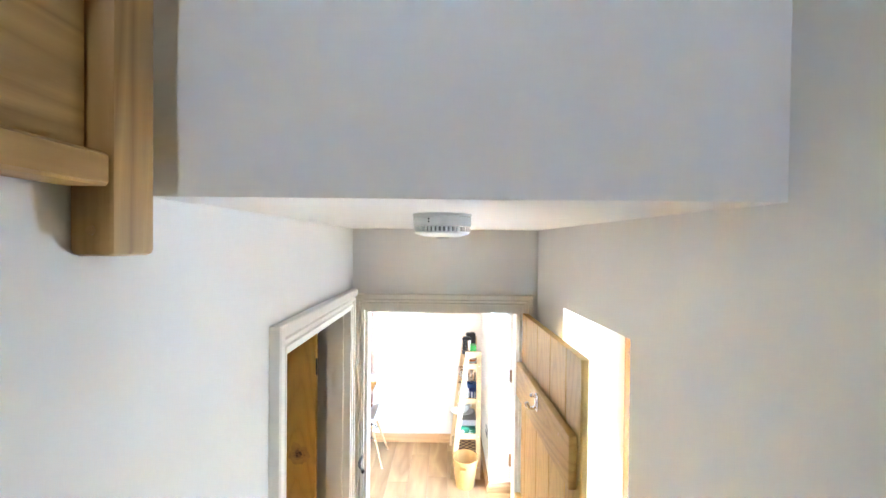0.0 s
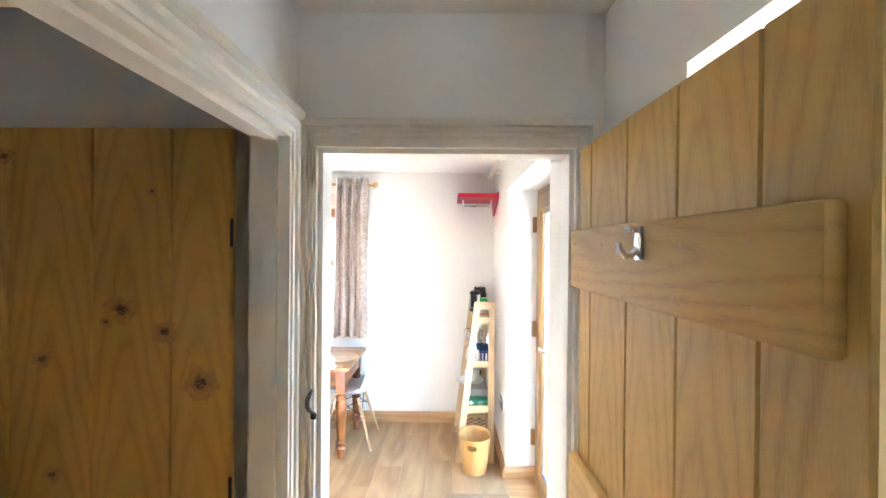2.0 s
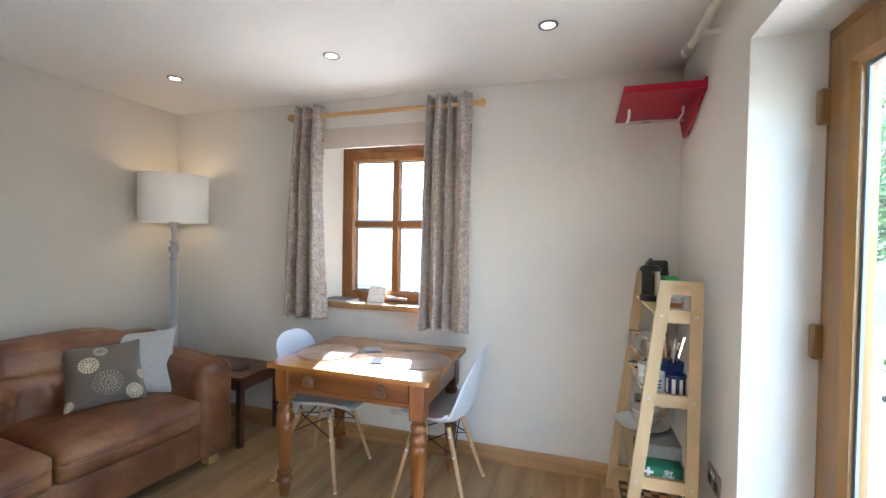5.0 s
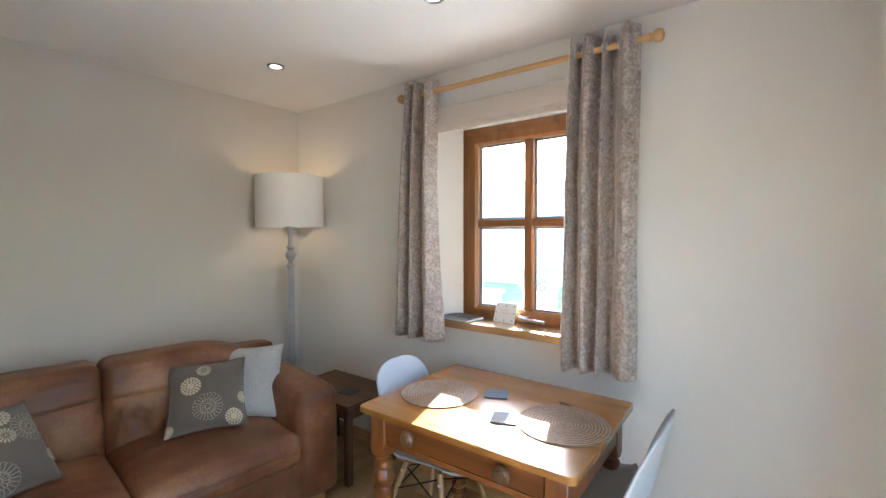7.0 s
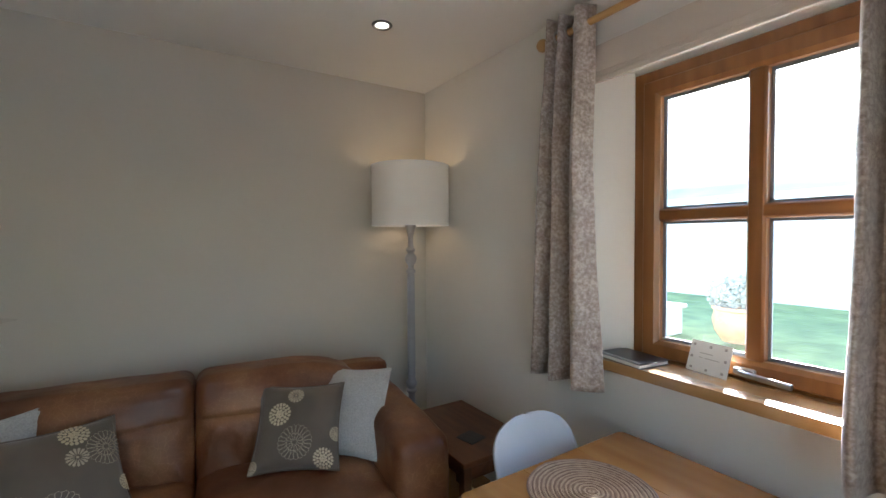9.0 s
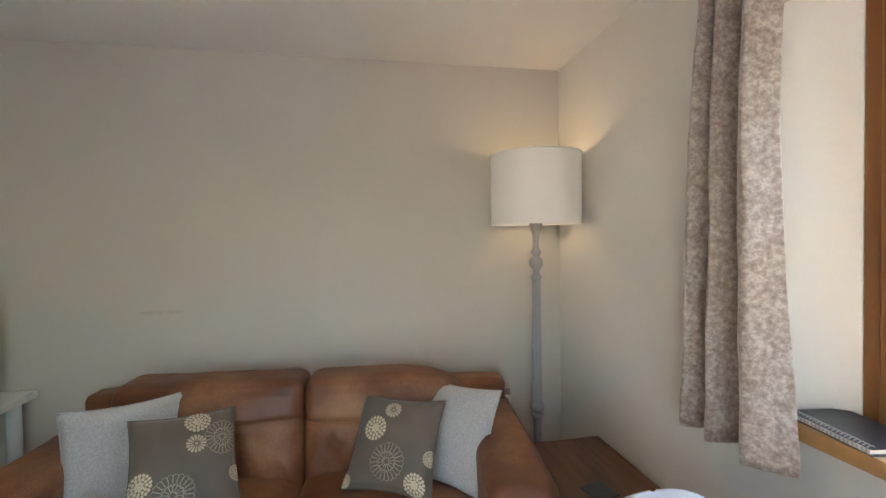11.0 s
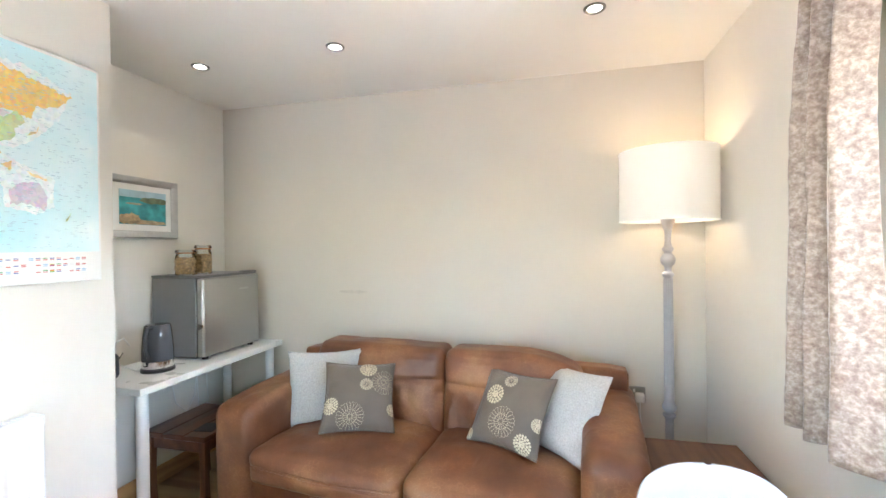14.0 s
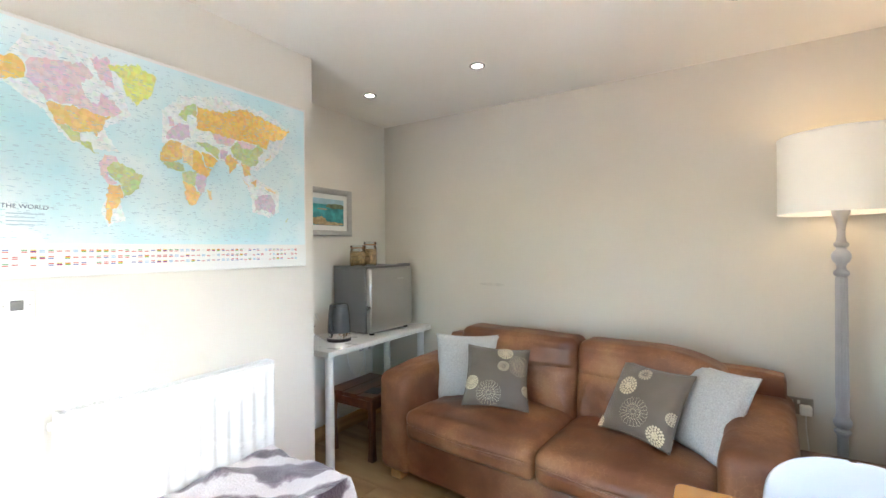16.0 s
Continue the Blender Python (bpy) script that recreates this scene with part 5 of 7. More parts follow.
SHADE, sn_, sl_, sb_ = shader("white_linen_shade")
sb_.inputs["Base Color"].default_value, sb_.inputs["Roughness"].default_value = (0.86, 0.84, 0.80, 1), 0.85
tr_, ms_, wv_, wb_ = sn_.new("ShaderNodeBsdfTranslucent"), sn_.new("ShaderNodeMixShader"), sn_.new("ShaderNodeTexNoise"), sn_.new("ShaderNodeBump")
tr_.inputs["Color"].default_value = (0.9, 0.86, 0.78, 1)
ms_.inputs[0].default_value = 0.035
wv_.inputs["Scale"].default_value, wb_.inputs["Strength"].default_value = 400, 0.2
sl_.new(wv_.outputs["Fac"], wb_.inputs["Height"]), sl_.new(wb_.outputs["Normal"], sb_.inputs["Normal"])
sl_.new(sb_.outputs[0], ms_.inputs[1]), sl_.new(tr_.outputs[0], ms_.inputs[2]), sl_.new(ms_.outputs[0], sn_["Material Output"].inputs["Surface"])
bm = bmesh.new()
surface(bm, lambda u, v: (0.225 * math.cos(2 * math.pi * u), 0.225 * math.sin(2 * math.pi * u), 1.49 + 0.345 * v), 56, 4, True)
shade = part("shade", bm, SHADE, lamp, "white linen drum shade")
for z in (1.49, 1.835):
    part("shade_rim", bar([(0.225 * math.cos(2 * math.pi * i / 56), 0.225 * math.sin(2 * math.pi * i / 56), z) for i in range(57)], 0.003, 6), WHITEPL, shade)
for k in range(3):
    a = 2 * math.pi * k / 3
    part("spider", bar([(0.012 * math.cos(a), 0.012 * math.sin(a), 1.58), (0.225 * math.cos(a), 0.225 * math.sin(a), 1.80)], 0.002, 6), BRUSHED, shade)
BULB = glow("lit_bulb", (1.0, 0.72, 0.42), 0.6)
part("bulb", moved(turned((0.0, -0.05), (0.014, -0.045), (0.03, -0.01), (0.03, 0.01), (0.018, 0.03), (0.0, 0.036)), Matrix.Translation((0, 0, 1.665))), BULB, lamp)
glowing = new("floor_lamp_light", bpy.data.lights.new("floor_lamp_light", "POINT"))
glowing.data.energy, glowing.data.color, glowing.data.shadow_soft_size = LAMP_WATTS, (1.0, 0.70, 0.40), 0.014
glowing.location = (-3.03, 4.912, FZ + 1.745)

# ---------------------------------------------------------------- alcove
WHITETOP = plain("white_laminate", (0.80, 0.79, 0.76), 0.3, 0.02, 6, 0.03, 120)
WHITEMET = plain("white_powder_coat", (0.80, 0.80, 0.79), 0.35, 0.02)
desk = thing("desk", (-2.73, 2.32, FZ), "white desk with round metal legs in the alcove", "desk")
part("desktop", boxes((-0.53, 0.53, -0.235, 0.225, 0.715, 0.749), bevel=0.003), WHITETOP, desk)
for sx in (-1, 1):
    for sy in (-1, 1):
        part("leg", turned((0.0, 0.0), (0.022, 0.0), (0.022, 0.012), (0.0265, 0.014), (0.0265, 0.7145), seg=20), WHITEMET, desk, "round white steel leg").location = (sx * 0.47, sy * 0.17 - 0.005, 0)
DT = FZ + 0.749
FRIDGE_S = plain("grey_coated_steel", (0.24, 0.24, 0.245), 0.4, 0.03, 5, 0.04, 300, 0.5)
FRIDGE_D = plain("silver_door_steel", (0.46, 0.445, 0.425), 0.32, 0.04, 3, 0.05, 260, 0.85)
fr = thing("table_top_fridge", (-2.905, 2.275, DT), "small silver table-top fridge on the white desk", "fridge")
part("cabinet", boxes((-0.235, 0.235, -0.185, 0.125, 0.012, 0.465), bevel=0.006), FRIDGE_S, fr)
fd = part("door", boxes((-0.236, 0.236, 0.132, 0.178, 0.018, 0.462), bevel=0.012, seg=3), FRIDGE_D, fr, "silver brushed fridge door")
part("door_edge", boxes((0.231, 0.240, 0.138, 0.172, 0.022, 0.458), bevel=0.003), BRUSHED, fd, "bright door edge strip")
part("badge", boxes((-0.13, -0.05, 0.1775, 0.1795, 0.375, 0.386)), BRUSHED, fd, "small raised badge bar")
part("top_cap", boxes((-0.237, 0.237, -0.185, 0.16, 0.4655, 0.478), bevel=0.004), FRIDGE_S, fr)
part("hinge_cover", boxes((-0.22, -0.13, 0.11, 0.175, 0.479, 0.488), bevel=0.003), FRIDGE_S, fr)
for sx in (-0.19, 0.19):
    for sy in (-0.15, 0.14):
        part("foot", turned((0.018, 0.0), (0.018, 0.013), seg=12), DARKPL, fr).location = (sx, sy, 0)
JAR = GLASS
PASTA = plain("dry_pasta", (0.55, 0.36, 0.18), 0.7, 0.5, 70, 0.8, 60)
CORK = plain("orange_seal", (0.55, 0.22, 0.06), 0.5)
for jx, jy, r, h, lab in ((-2.735, 2.27, 0.054, 0.145, "short clip-top glass jar of biscuits on the fridge"), (-2.86, 2.275, 0.048, 0.172, "tall clip-top glass jar of pasta on the fridge")):
    j = thing("storage_jar", (jx, jy, DT + 0.479), lab, "jar", "jars on the fridge")
    part("jar_body", turned((0.0, 0.0), (r * 0.94, 0.0), (r, 0.008), (r, h * 0.72), (r * 0.88, h * 0.82), (r * 0.88, h * 0.86), seg=24), JAR, j)
    bm = soft(2 * r * 0.8, 2 * r * 0.8, h * 0.66, r * 0.3, 10, wrinkle=0.006, freq=60)
    part("contents", moved(bm, Matrix.Translation((0, 0, h * 0.37))), PASTA, j, "dry food in the jar")
    part("seal", turned((r * 0.90, h * 0.86), (r * 0.95, h * 0.88), (r * 0.90, h * 0.90), seg=24), CORK, j, "orange rubber seal")
    part("lid", turned((r * 0.98, h * 0.90), (r * 1.0, h * 0.93), (r * 0.92, h), (0.0, h * 1.01), seg=24), JAR, j)
    part("clip", bar([(r * 0.9, 0, h * 0.8), (r * 1.1, 0, h * 0.84), (r * 1.08, 0, h * 0.95), (r * 0.7, 0, h * 1.03)], 0.0018, 6), BRUSHED, j)
KET = plain("blue_grey_kettle_plastic", (0.075, 0.085, 0.10), 0.2, 0.05, 8, 0.02, 90, coat=0.3)
kt = thing("kettle", (-2.475, 2.345, DT), "blue-grey electric kettle with a steel band on the desk", "kettle")
part("power_base", turned((0.0, 0.0), (0.078, 0.0), (0.078, 0.014), (0.06, 0.02), (0.0, 0.02), seg=32), DARKPL, kt)
part("steel_band", turned((0.072, 0.021), (0.072, 0.055), seg=32), CHROME, kt, "bright steel band")
part("jug", turned((0.073, 0.056), (0.073, 0.10), (0.067, 0.18), (0.060, 0.232), (0.052, 0.240), (0.0, 0.244), seg=32), KET, kt)
part("handle", bar([(0.054, 0.02, 0.232), (0.087, 0.03, 0.229), (0.104, 0.035, 0.195), (0.102, 0.035, 0.13), (0.078, 0.028, 0.078)], 0.011, 10, 0.009), KET, kt)
part("spout", bar([(-0.045, -0.02, 0.185), (-0.075, -0.03, 0.212)], 0.018, 10, 0.012), KET, kt)
tj = single("toaster_jug", moved(soft(0.10, 0.08, 0.13, 0.03, 8), Matrix.Translation((0, 0, 0.066))), KET, "blue-grey small appliance at the desk end", "appliance", at=(-2.262, 2.27, DT))
for k, (pts, r) in enumerate((([(-2.53, 2.30, DT + 0.006), (-2.42, 2.26, DT + 0.006), (-2.38, 2.19, DT + 0.05), (-2.42, 2.13, DT + 0.14), (-2.50, 2.09, DT + 0.15), (-2.54, 2.082, DT + 0.10)], 0.004), ([(-2.30, 2.26, DT + 0.006), (-2.37, 2.18, DT + 0.006), (-2.45, 2.10, DT + 0.03), (-2.50, 2.083, DT + 0.07)], 0.003))):
    single("power_cable", bar(pts, r, 8), WHITEPL if k == 0 else DARKPL, "thin power cable running over the desk to the wall", "cable", "power cables")

STEELPLATE = plain("brushed_steel_plate", (0.36, 0.34, 0.32), 0.34, 0.06, 20, 0.05, 300, 0.9)


def socket(at, turn, label, plugs=()):
    """A twin switched socket; local x along the wall, local -y into the room."""
    s = thing("twin_socket", at, label, "socket", "wall sockets", turn)
    part("faceplate", boxes((-0.073, 0.073, -0.008, 0.0, -0.043, 0.043), bevel=0.003), STEELPLATE, s, "brushed steel faceplate")
    for k in (-1, 1):
        part("outlet", boxes((k * 0.04 - 0.022, k * 0.04 + 0.022, -0.010, -0.0082, -0.030, 0.008), bevel=0.0008), WHITEPL if plugs else DARKPL, s)
        part("switch", boxes((k * 0.014 - 0.006, k * 0.014 + 0.006, -0.012, -0.0083, 0.012, 0.030), bevel=0.001), WHITEPL, s)
        for dx, dz in ((0, -0.004), (-0.011, -0.018), (0.011, -0.018)):
            part("slot", boxes((k * 0.04 + dx - 0.003, k * 0.04 + dx + 0.003, -0.0108, -0.0101, dz - 0.004, dz + 0.004)), BLACK, s)
    for k in plugs:
        pl = part("plug", moved(soft(0.048, 0.036, 0.05, 0.008, 6), Matrix.Translation((k * 0.04, -0.028, -0.012))), WHITEPL, s, "white plug")
        part("lead", bar([(k * 0.04, -0.03, -0.035), (k * 0.04, -0.032, -0.10), (k * 0.04 + 0.01, -0.03, -0.20), (k * 0.04 - 0.01, -0.025, -0.42)], 0.003, 8), WHITEPL, pl)
    return s


socket((W, 4.775, 0.56), 90, "brushed steel twin socket with a white plug behind the sofa", (1,))
socket((EW, 4.40, 0.495), -90, "brushed steel twin socket beside the glazed doors")
socket((0.235, N, 0.52), 0, "brushed steel twin socket behind the ladder shelf")
socket((-3.02, NOOKY, 0.62), 180, "brushed steel twin socket with white plugs below the desk", (-1, 1))
bm = bar([(-2.98, 2.10, 0.60), (-2.93, 2.13, 0.48), (-2.86, 2.14, 0.40), (-2.80, 2.12, 0.47), (-2.79, 2.10, 0.60), (-2.80, 2.095, 0.72)], 0.0035, 8)
single("power_cable", bm, WHITEPL, "white fridge cable hanging in a loop below the desk", "cable", "power cables")

stl = thing("stool", (-2.70, 2.42, FZ), "dark reddish wooden stool below the desk with a slate on it", "stool")
REDWOOD = wood("reddish_stained_wood", (0.07, 0.02, 0.008), (0.16, 0.055, 0.02), 0, 0.3, 8, 0, 0.3)
REDWOOD_V = wood("reddish_stained_wood_upright", (0.07, 0.02, 0.008), (0.17, 0.06, 0.022), 2, 0.3, 8, 0, 0.3)
for k in range(3):
    part("seat_board", boxes((-0.215, 0.215, -0.20 + k * 0.134, -0.20 + k * 0.134 + 0.132, 0.385, 0.412), bevel=0.004), REDWOOD, stl)
for sy in (-1, 1):
    part("apron", boxes((-0.16, 0.16, sy * 0.165 - 0.01, sy * 0.165 + 0.01, 0.32, 0.384)), REDWOOD, stl)
for sx in (-1, 1):
    part("apron", boxes((sx * 0.18 - 0.01, sx * 0.18 + 0.01, -0.15, 0.15, 0.32, 0.384)), REDWOOD, stl)
    for sy in (-1, 1):
        bm = bmesh.new()
        surface(bm, lambda u, v: (sx * 0.185 + (0.024 - 0.006 * math.sin(math.pi * v)) * math.cos(2 * math.pi * u + 0.785) * 1.2, sy * 0.17 + (0.024 - 0.006 * math.sin(math.pi * v)) * math.sin(2 * math.pi * u + 0.785) * 1.2, 0.384 * v), 4, 8, True)
        bmesh.ops.contextual_create(bm, geom=[e for e in bm.edges if e.is_boundary and e.verts[0].co.z < 0.01])
        part("leg", bm, REDWOOD_V, stl, "shaped square leg")
slate(-2.60, 2.54, FZ + 0.412, 8, "stool")

# framed seascape
pic = thing("framed_picture", (-2.635, NOOKY + 0.001, 1.475), "silver-grey framed seascape print with a white mount", "picture")
SILVER = plain("silver_grey_moulding", (0.50, 0.49, 0.48), 0.4, 0.06, 30, 0.1, 200, 0.3)
PP = lambda a, b, d: (a, 0.028 - d, b)
part("frame", bead(bmesh.new(), PP, -0.22, 0.22, 0.0, 0.34, 0.04, 0.0, 0.026, 0.016), SILVER, pic)
part("mount", boxes((-0.185, 0.185, 0.004, 0.010, 0.035, 0.305)), WHITEPL, pic, "white card mount")
art = part("print", boxes((-0.145, 0.145, 0.010, 0.0115, 0.075, 0.265)), plain("turquoise_sea", (0.06, 0.34, 0.38), 0.6, 0.5, 14, 0.1, 80), pic, "seascape with a turquoise bay")
part("sky_band", boxes((-0.145, 0.145, 0.0116, 0.0122, 0.225, 0.265)), plain("pale_sky_blue", (0.42, 0.60, 0.68), 0.6, 0.12, 20), art)
for bx, bz, rx_, rz_, c in ((-0.07, 0.215, 0.10, 0.018, (0.16, 0.20, 0.12)), (0.09, 0.105, 0.07, 0.03, (0.50, 0.36, 0.20)), (-0.02, 0.088, 0.13, 0.013, (0.55, 0.42, 0.26)), (0.06, 0.19, 0.05, 0.006, (0.40, 0.35, 0.28))):
    bm = bmesh.new()
    vs = [bm.verts.new((max(-0.145, min(0.145, bx + rx_ * math.cos(a) * (1 + 0.2 * noise.noise((a * 2, bx * 30, 0))))), 0.0126, max(0.075, bz + rz_ * math.sin(a) * (1 + 0.4 * noise.noise((a * 3, bz * 30, 4)))))) for a in [2 * math.pi * i / 28 for i in range(28)]]
    bm.faces.new(vs)
    part("headland", bm, plain("painted_land", c, 0.7, 0.3, 40), art, smooth=False)
pic.matrix_basis = pose(-2.635, NOOKY + 0.001, 1.475)

# ---------------------------------------------------------------- ladder shelf and what it holds
BIRCH = wood("pale_birch", (0.50, 0.33, 0.165), (0.63, 0.45, 0.245), 2, 0.45, 6)
BIRCH_Y = wood("pale_birch_along_y", (0.50, 0.33, 0.165), (0.63, 0.45, 0.245), 1, 0.45, 6)
BIRCH_X = wood("pale_birch_along_x", (0.50, 0.33, 0.165), (0.63, 0.45, 0.245), 0, 0.45, 6)
LY_N, LY_F = 4.375, 5.09
ls = thing("ladder_shelf", (0.0, 0.0, FZ), "pale birch ladder shelf with four laden shelves in the corner", "shelf")


def leg_x(z):
    """The sloping front edge of the ladder at a height above the floor."""
    return 0.012 + (0.152 - 0.012) * z / 1.245


def slant(bm, y0, y1, z0, z1, w):
    vs = [bm.verts.new((leg_x(z) + dx, y, z)) for z in (z0, z1) for y in (y0, y1) for dx in (0, w)]
    for q in ((0, 1, 3, 2), (4, 6, 7, 5), (0, 4, 5, 1), (2, 3, 7, 6), (0, 2, 6, 4), (1, 5, 7, 3)):
        bm.faces.new([vs[i] for i in q])
    return bm


SHELVES = (0.115, 0.42, 0.765, 1.105)
for y0 in (LY_N, LY_F - 0.025):
    part("sloping_post", slant(bmesh.new(), y0, y0 + 0.025, 0.0, 1.245, 0.048), BIRCH, ls)
    part("upright_post", boxes((0.262, 0.308, y0, y0 + 0.025, 0.0, 1.245), bevel=0.002), BIRCH, ls)
    part("top_rail", boxes((leg_x(1.2) + 0.045, 0.262, y0 + 0.001, y0 + 0.024, 1.19, 1.245)), BIRCH_X, ls)
    for z in SHELVES:
        rail = part("cross_rail", boxes((leg_x(z) + 0.046, 0.262, y0 + 0.001, y0 + 0.024, z - 0.028, z + 0.022)), BIRCH_X, ls)
        for bx in (leg_x(z) + 0.024, 0.285):
            bm = bar([(bx, y0 - 0.002, z), (bx, y0 + 0.001, z)], 0.006, 10)
            part("bolt", bm, BRUSHED, rail)
for z in SHELVES:
    x0 = leg_x(z) + 0.01
    n = max(2, int((0.30 - x0) / 0.07))
    for k in range(n):
        wdt = (0.300 - x0) / n
        part("slat", boxes((x0 + k * wdt + 0.002, x0 + (k + 1) * wdt - 0.002, LY_N + 0.026, LY_F - 0.026, z - 0.012, z), bevel=0.001), BIRCH_Y, ls)
S1, S2, S3, S4 = (FZ + z for z in SHELVES)
CERAMIC = plain("white_glazed_ceramic", (0.78, 0.77, 0.74), 0.18, 0.02)
NAVY = plain("navy_glaze", (0.03, 0.05, 0.16), 0.2)
CLEAR = glass("drinking_glass")
# top shelf
cf = thing("cafetiere", (0.185, 4.86, S4), "glass and black plastic cafetiere on the top shelf", "cafetiere")
part("jug", turned((0.0, 0.002), (0.046, 0.002), (0.046, 0.15), seg=28), CLEAR, cf)
part("base", turned((0.049, 0.0), (0.049, 0.025), (0.047, 0.026), seg=28), DARKPL, cf)
part("lid", turned((0.05, 0.15), (0.05, 0.165), (0.035, 0.178), (0.0, 0.18), seg=28), DARKPL, cf)
part("plunger_knob", turned((0.003, 0.18), (0.003, 0.195), (0.010, 0.20), (0.012, 0.208), (0.0, 0.216), seg=16), DARKPL, cf)
part("handle", bar([(0.0, -0.046, 0.145), (0.0, -0.085, 0.14), (0.0, -0.085, 0.05), (0.0, -0.048, 0.03)], 0.008, 8), DARKPL, cf)
single("coffee_bag", moved(soft(0.10, 0.07, 0.20, 0.012, 8, (0, 0.01, 0), 0.006, 3, 18), Matrix.Translation((0, 0, 0.10))), DARKPL, "crumpled black coffee bag on the top shelf", "bag", at=(0.235, 5.0, S4), turn=10)
single("tea_box", boxes((-0.03, 0.03, -0.05, 0.05, 0, 0.135), bevel=0.002), plain("bright_green_card", (0.04, 0.34, 0.06), 0.5), "bright green tea box on the top shelf", "box", at=(0.245, 4.70, S4))
RUST = plain("orange_glaze_band", (0.60, 0.22, 0.07), 0.3)
rk = thing("ramekin_stack", (0.222, 4.50, S4), "stack of small white dishes with orange bands on the top shelf", "dishes")
for k in range(3):
    part("dish", moved(turned((0.0, 0.0), (0.036, 0.0), (0.044, 0.022), (0.041, 0.022), (0.034, 0.005), (0.0, 0.005), seg=24), Matrix.Translation((0, 0, 0.021 * k))), CERAMIC if k != 1 else RUST, rk)
# second shelf
for k, (gx, gy) in enumerate(((0.13, 4.95), (0.20, 4.99), (0.15, 4.84), (0.235, 4.88), (0.165, 4.72))):
    gl = thing("wine_glass", (gx, gy, S3), "clear stemmed wine glass on the shelf", "glass", "wine glasses")
    part("bowl", turned((0.030, 0.165), (0.038, 0.13), (0.035, 0.10), (0.018, 0.08), (0.004, 0.072), seg=20), CLEAR, gl)
    part("stem", turned((0.004, 0.072), (0.0035, 0.01), (0.032, 0.002), (0.032, 0.0), seg=20), CLEAR, gl)


def mug(x, y, z, turn, material, label):
    m = thing("mug", (x, y, z), label, "mug", "mugs on the shelf", turn)
    part("cup", turned((0.0, 0.0), (0.036, 0.0), (0.040, 0.006), (0.041, 0.085), (0.038, 0.085), (0.037, 0.008), (0.0, 0.007), seg=26), material, m)
    part("handle", bar([(-0.039, 0, 0.07), (-0.062, 0, 0.066), (-0.066, 0, 0.04), (-0.055, 0, 0.02), (-0.039, 0, 0.018)], 0.0055, 8), material, m)
    return m


a = mug(0.155, 4.475, S3, 15, CERAMIC, "white mug with grey printing on the shelf")
INK = plain("grey_print", (0.10, 0.10, 0.11), 0.5)
for k, (h, w) in enumerate(((0.055, 0.030), (0.040, 0.022), (0.027, 0.026))):
    bm = bmesh.new()
    surface(bm, lambda u, v: (0.0418 * math.cos(-1.6 + (u - 0.5) * w / 0.041), 0.0418 * math.sin(-1.6 + (u - 0.5) * w / 0.041), h + 0.007 * v), 6, 1)
    part("printed_bar", bm, INK, a, "unreadable grey printing")
b = mug(0.235, 4.470, S3, 200, NAVY, "blue and white striped mug on the shelf")
for k in range(9):
    bm = bmesh.new()
    a0 = 2 * math.pi * k / 9
    surface(bm, lambda u, v: (0.0416 * math.cos(a0 + u * 0.34), 0.0416 * math.sin(a0 + u * 0.34), 0.012 + 0.06 * v), 4, 1)
    part("white_stripe", bm, CERAMIC, b)
mug(0.145, 4.60, S3, 80, CERAMIC, "white mug behind the striped one on the shelf")
bw = thing("cutlery_bowl", (0.235, 4.60, S3), "blue bowl holding steel cutlery on the shelf", "bowl")
part("bowl", turned((0.0, 0.0), (0.03, 0.0), (0.052, 0.05), (0.058, 0.105), (0.054, 0.105), (0.048, 0.05), (0.0, 0.006), seg=28), plain("cobalt_glaze", (0.05, 0.12, 0.34), 0.22), bw)
for k in range(9):
    a0 = k * 0.7
    part("cutlery", bar([(0.012 * math.cos(a0), 0.012 * math.sin(a0), 0.012), (0.05 * math.cos(a0 + 0.3), 0.045 * math.sin(a0 + 0.3), 0.15 + 0.02 * (k % 3)), (0.058 * math.cos(a0 + 0.3), 0.052 * math.sin(a0 + 0.3), 0.18 + 0.02 * (k % 3))], 0.0035, 6, 0.008), CHROME, bw, "steel fork or spoon")
# third shelf
pt = single("serving_plate", turned((0.0, 0.0), (0.06, 0.0), (0.115, 0.014), (0.118, 0.018), (0.06, 0.006), (0.0, 0.006), seg=40), CERAMIC, "large white plate on the shelf", "plate", at=(0.135, 4.66, S2 + 0.1245))
bx = single("grey_fabric_box", soft(0.16, 0.30, 0.062, 0.008, 8, (0, 0, 0.003), 0.003, 6, 14), plain("grey_felt", (0.26, 0.255, 0.245), 0.9, 0.12, 60, 0.6, 260), "flat grey fabric pouch on the shelf", "pouch", at=(0.19, 4.62, S2 + 0.0925))
for k in range(2):
    single("cereal_bowl", turned((0.0, 0.0), (0.03, 0.0), (0.05, 0.022), (0.066, 0.055), (0.063, 0.055), (0.045, 0.02), (0.0, 0.006), seg=32), CERAMIC, "white cereal bowl stacked on the plate", "bowl", "stacked bowls", (0.15, 4.66, S2 + 0.131 + 0.022 * k))
fa = thing("first_aid_pouch", (0.185, 4.56, S2), "green first aid pouch with white printing on the shelf", "pouch")
GREENP = plain("first_aid_green", (0.012, 0.14, 0.075), 0.6, 0.08, 20, 0.3, 300)
part("pouch", moved(soft(0.165, 0.30, 0.06, 0.02, 8, (0, 0, 0.004), 0.003, 2, 12), Matrix.Translation((0, 0, 0.0305))), GREENP, fa)
part("cross_bar", boxes((-0.072, -0.034, -0.1535, -0.1515, 0.027, 0.038)), WHITEPL, fa)
part("cross_bar", boxes((-0.0585, -0.0475, -0.1536, -0.1516, 0.014, 0.051)), WHITEPL, fa)


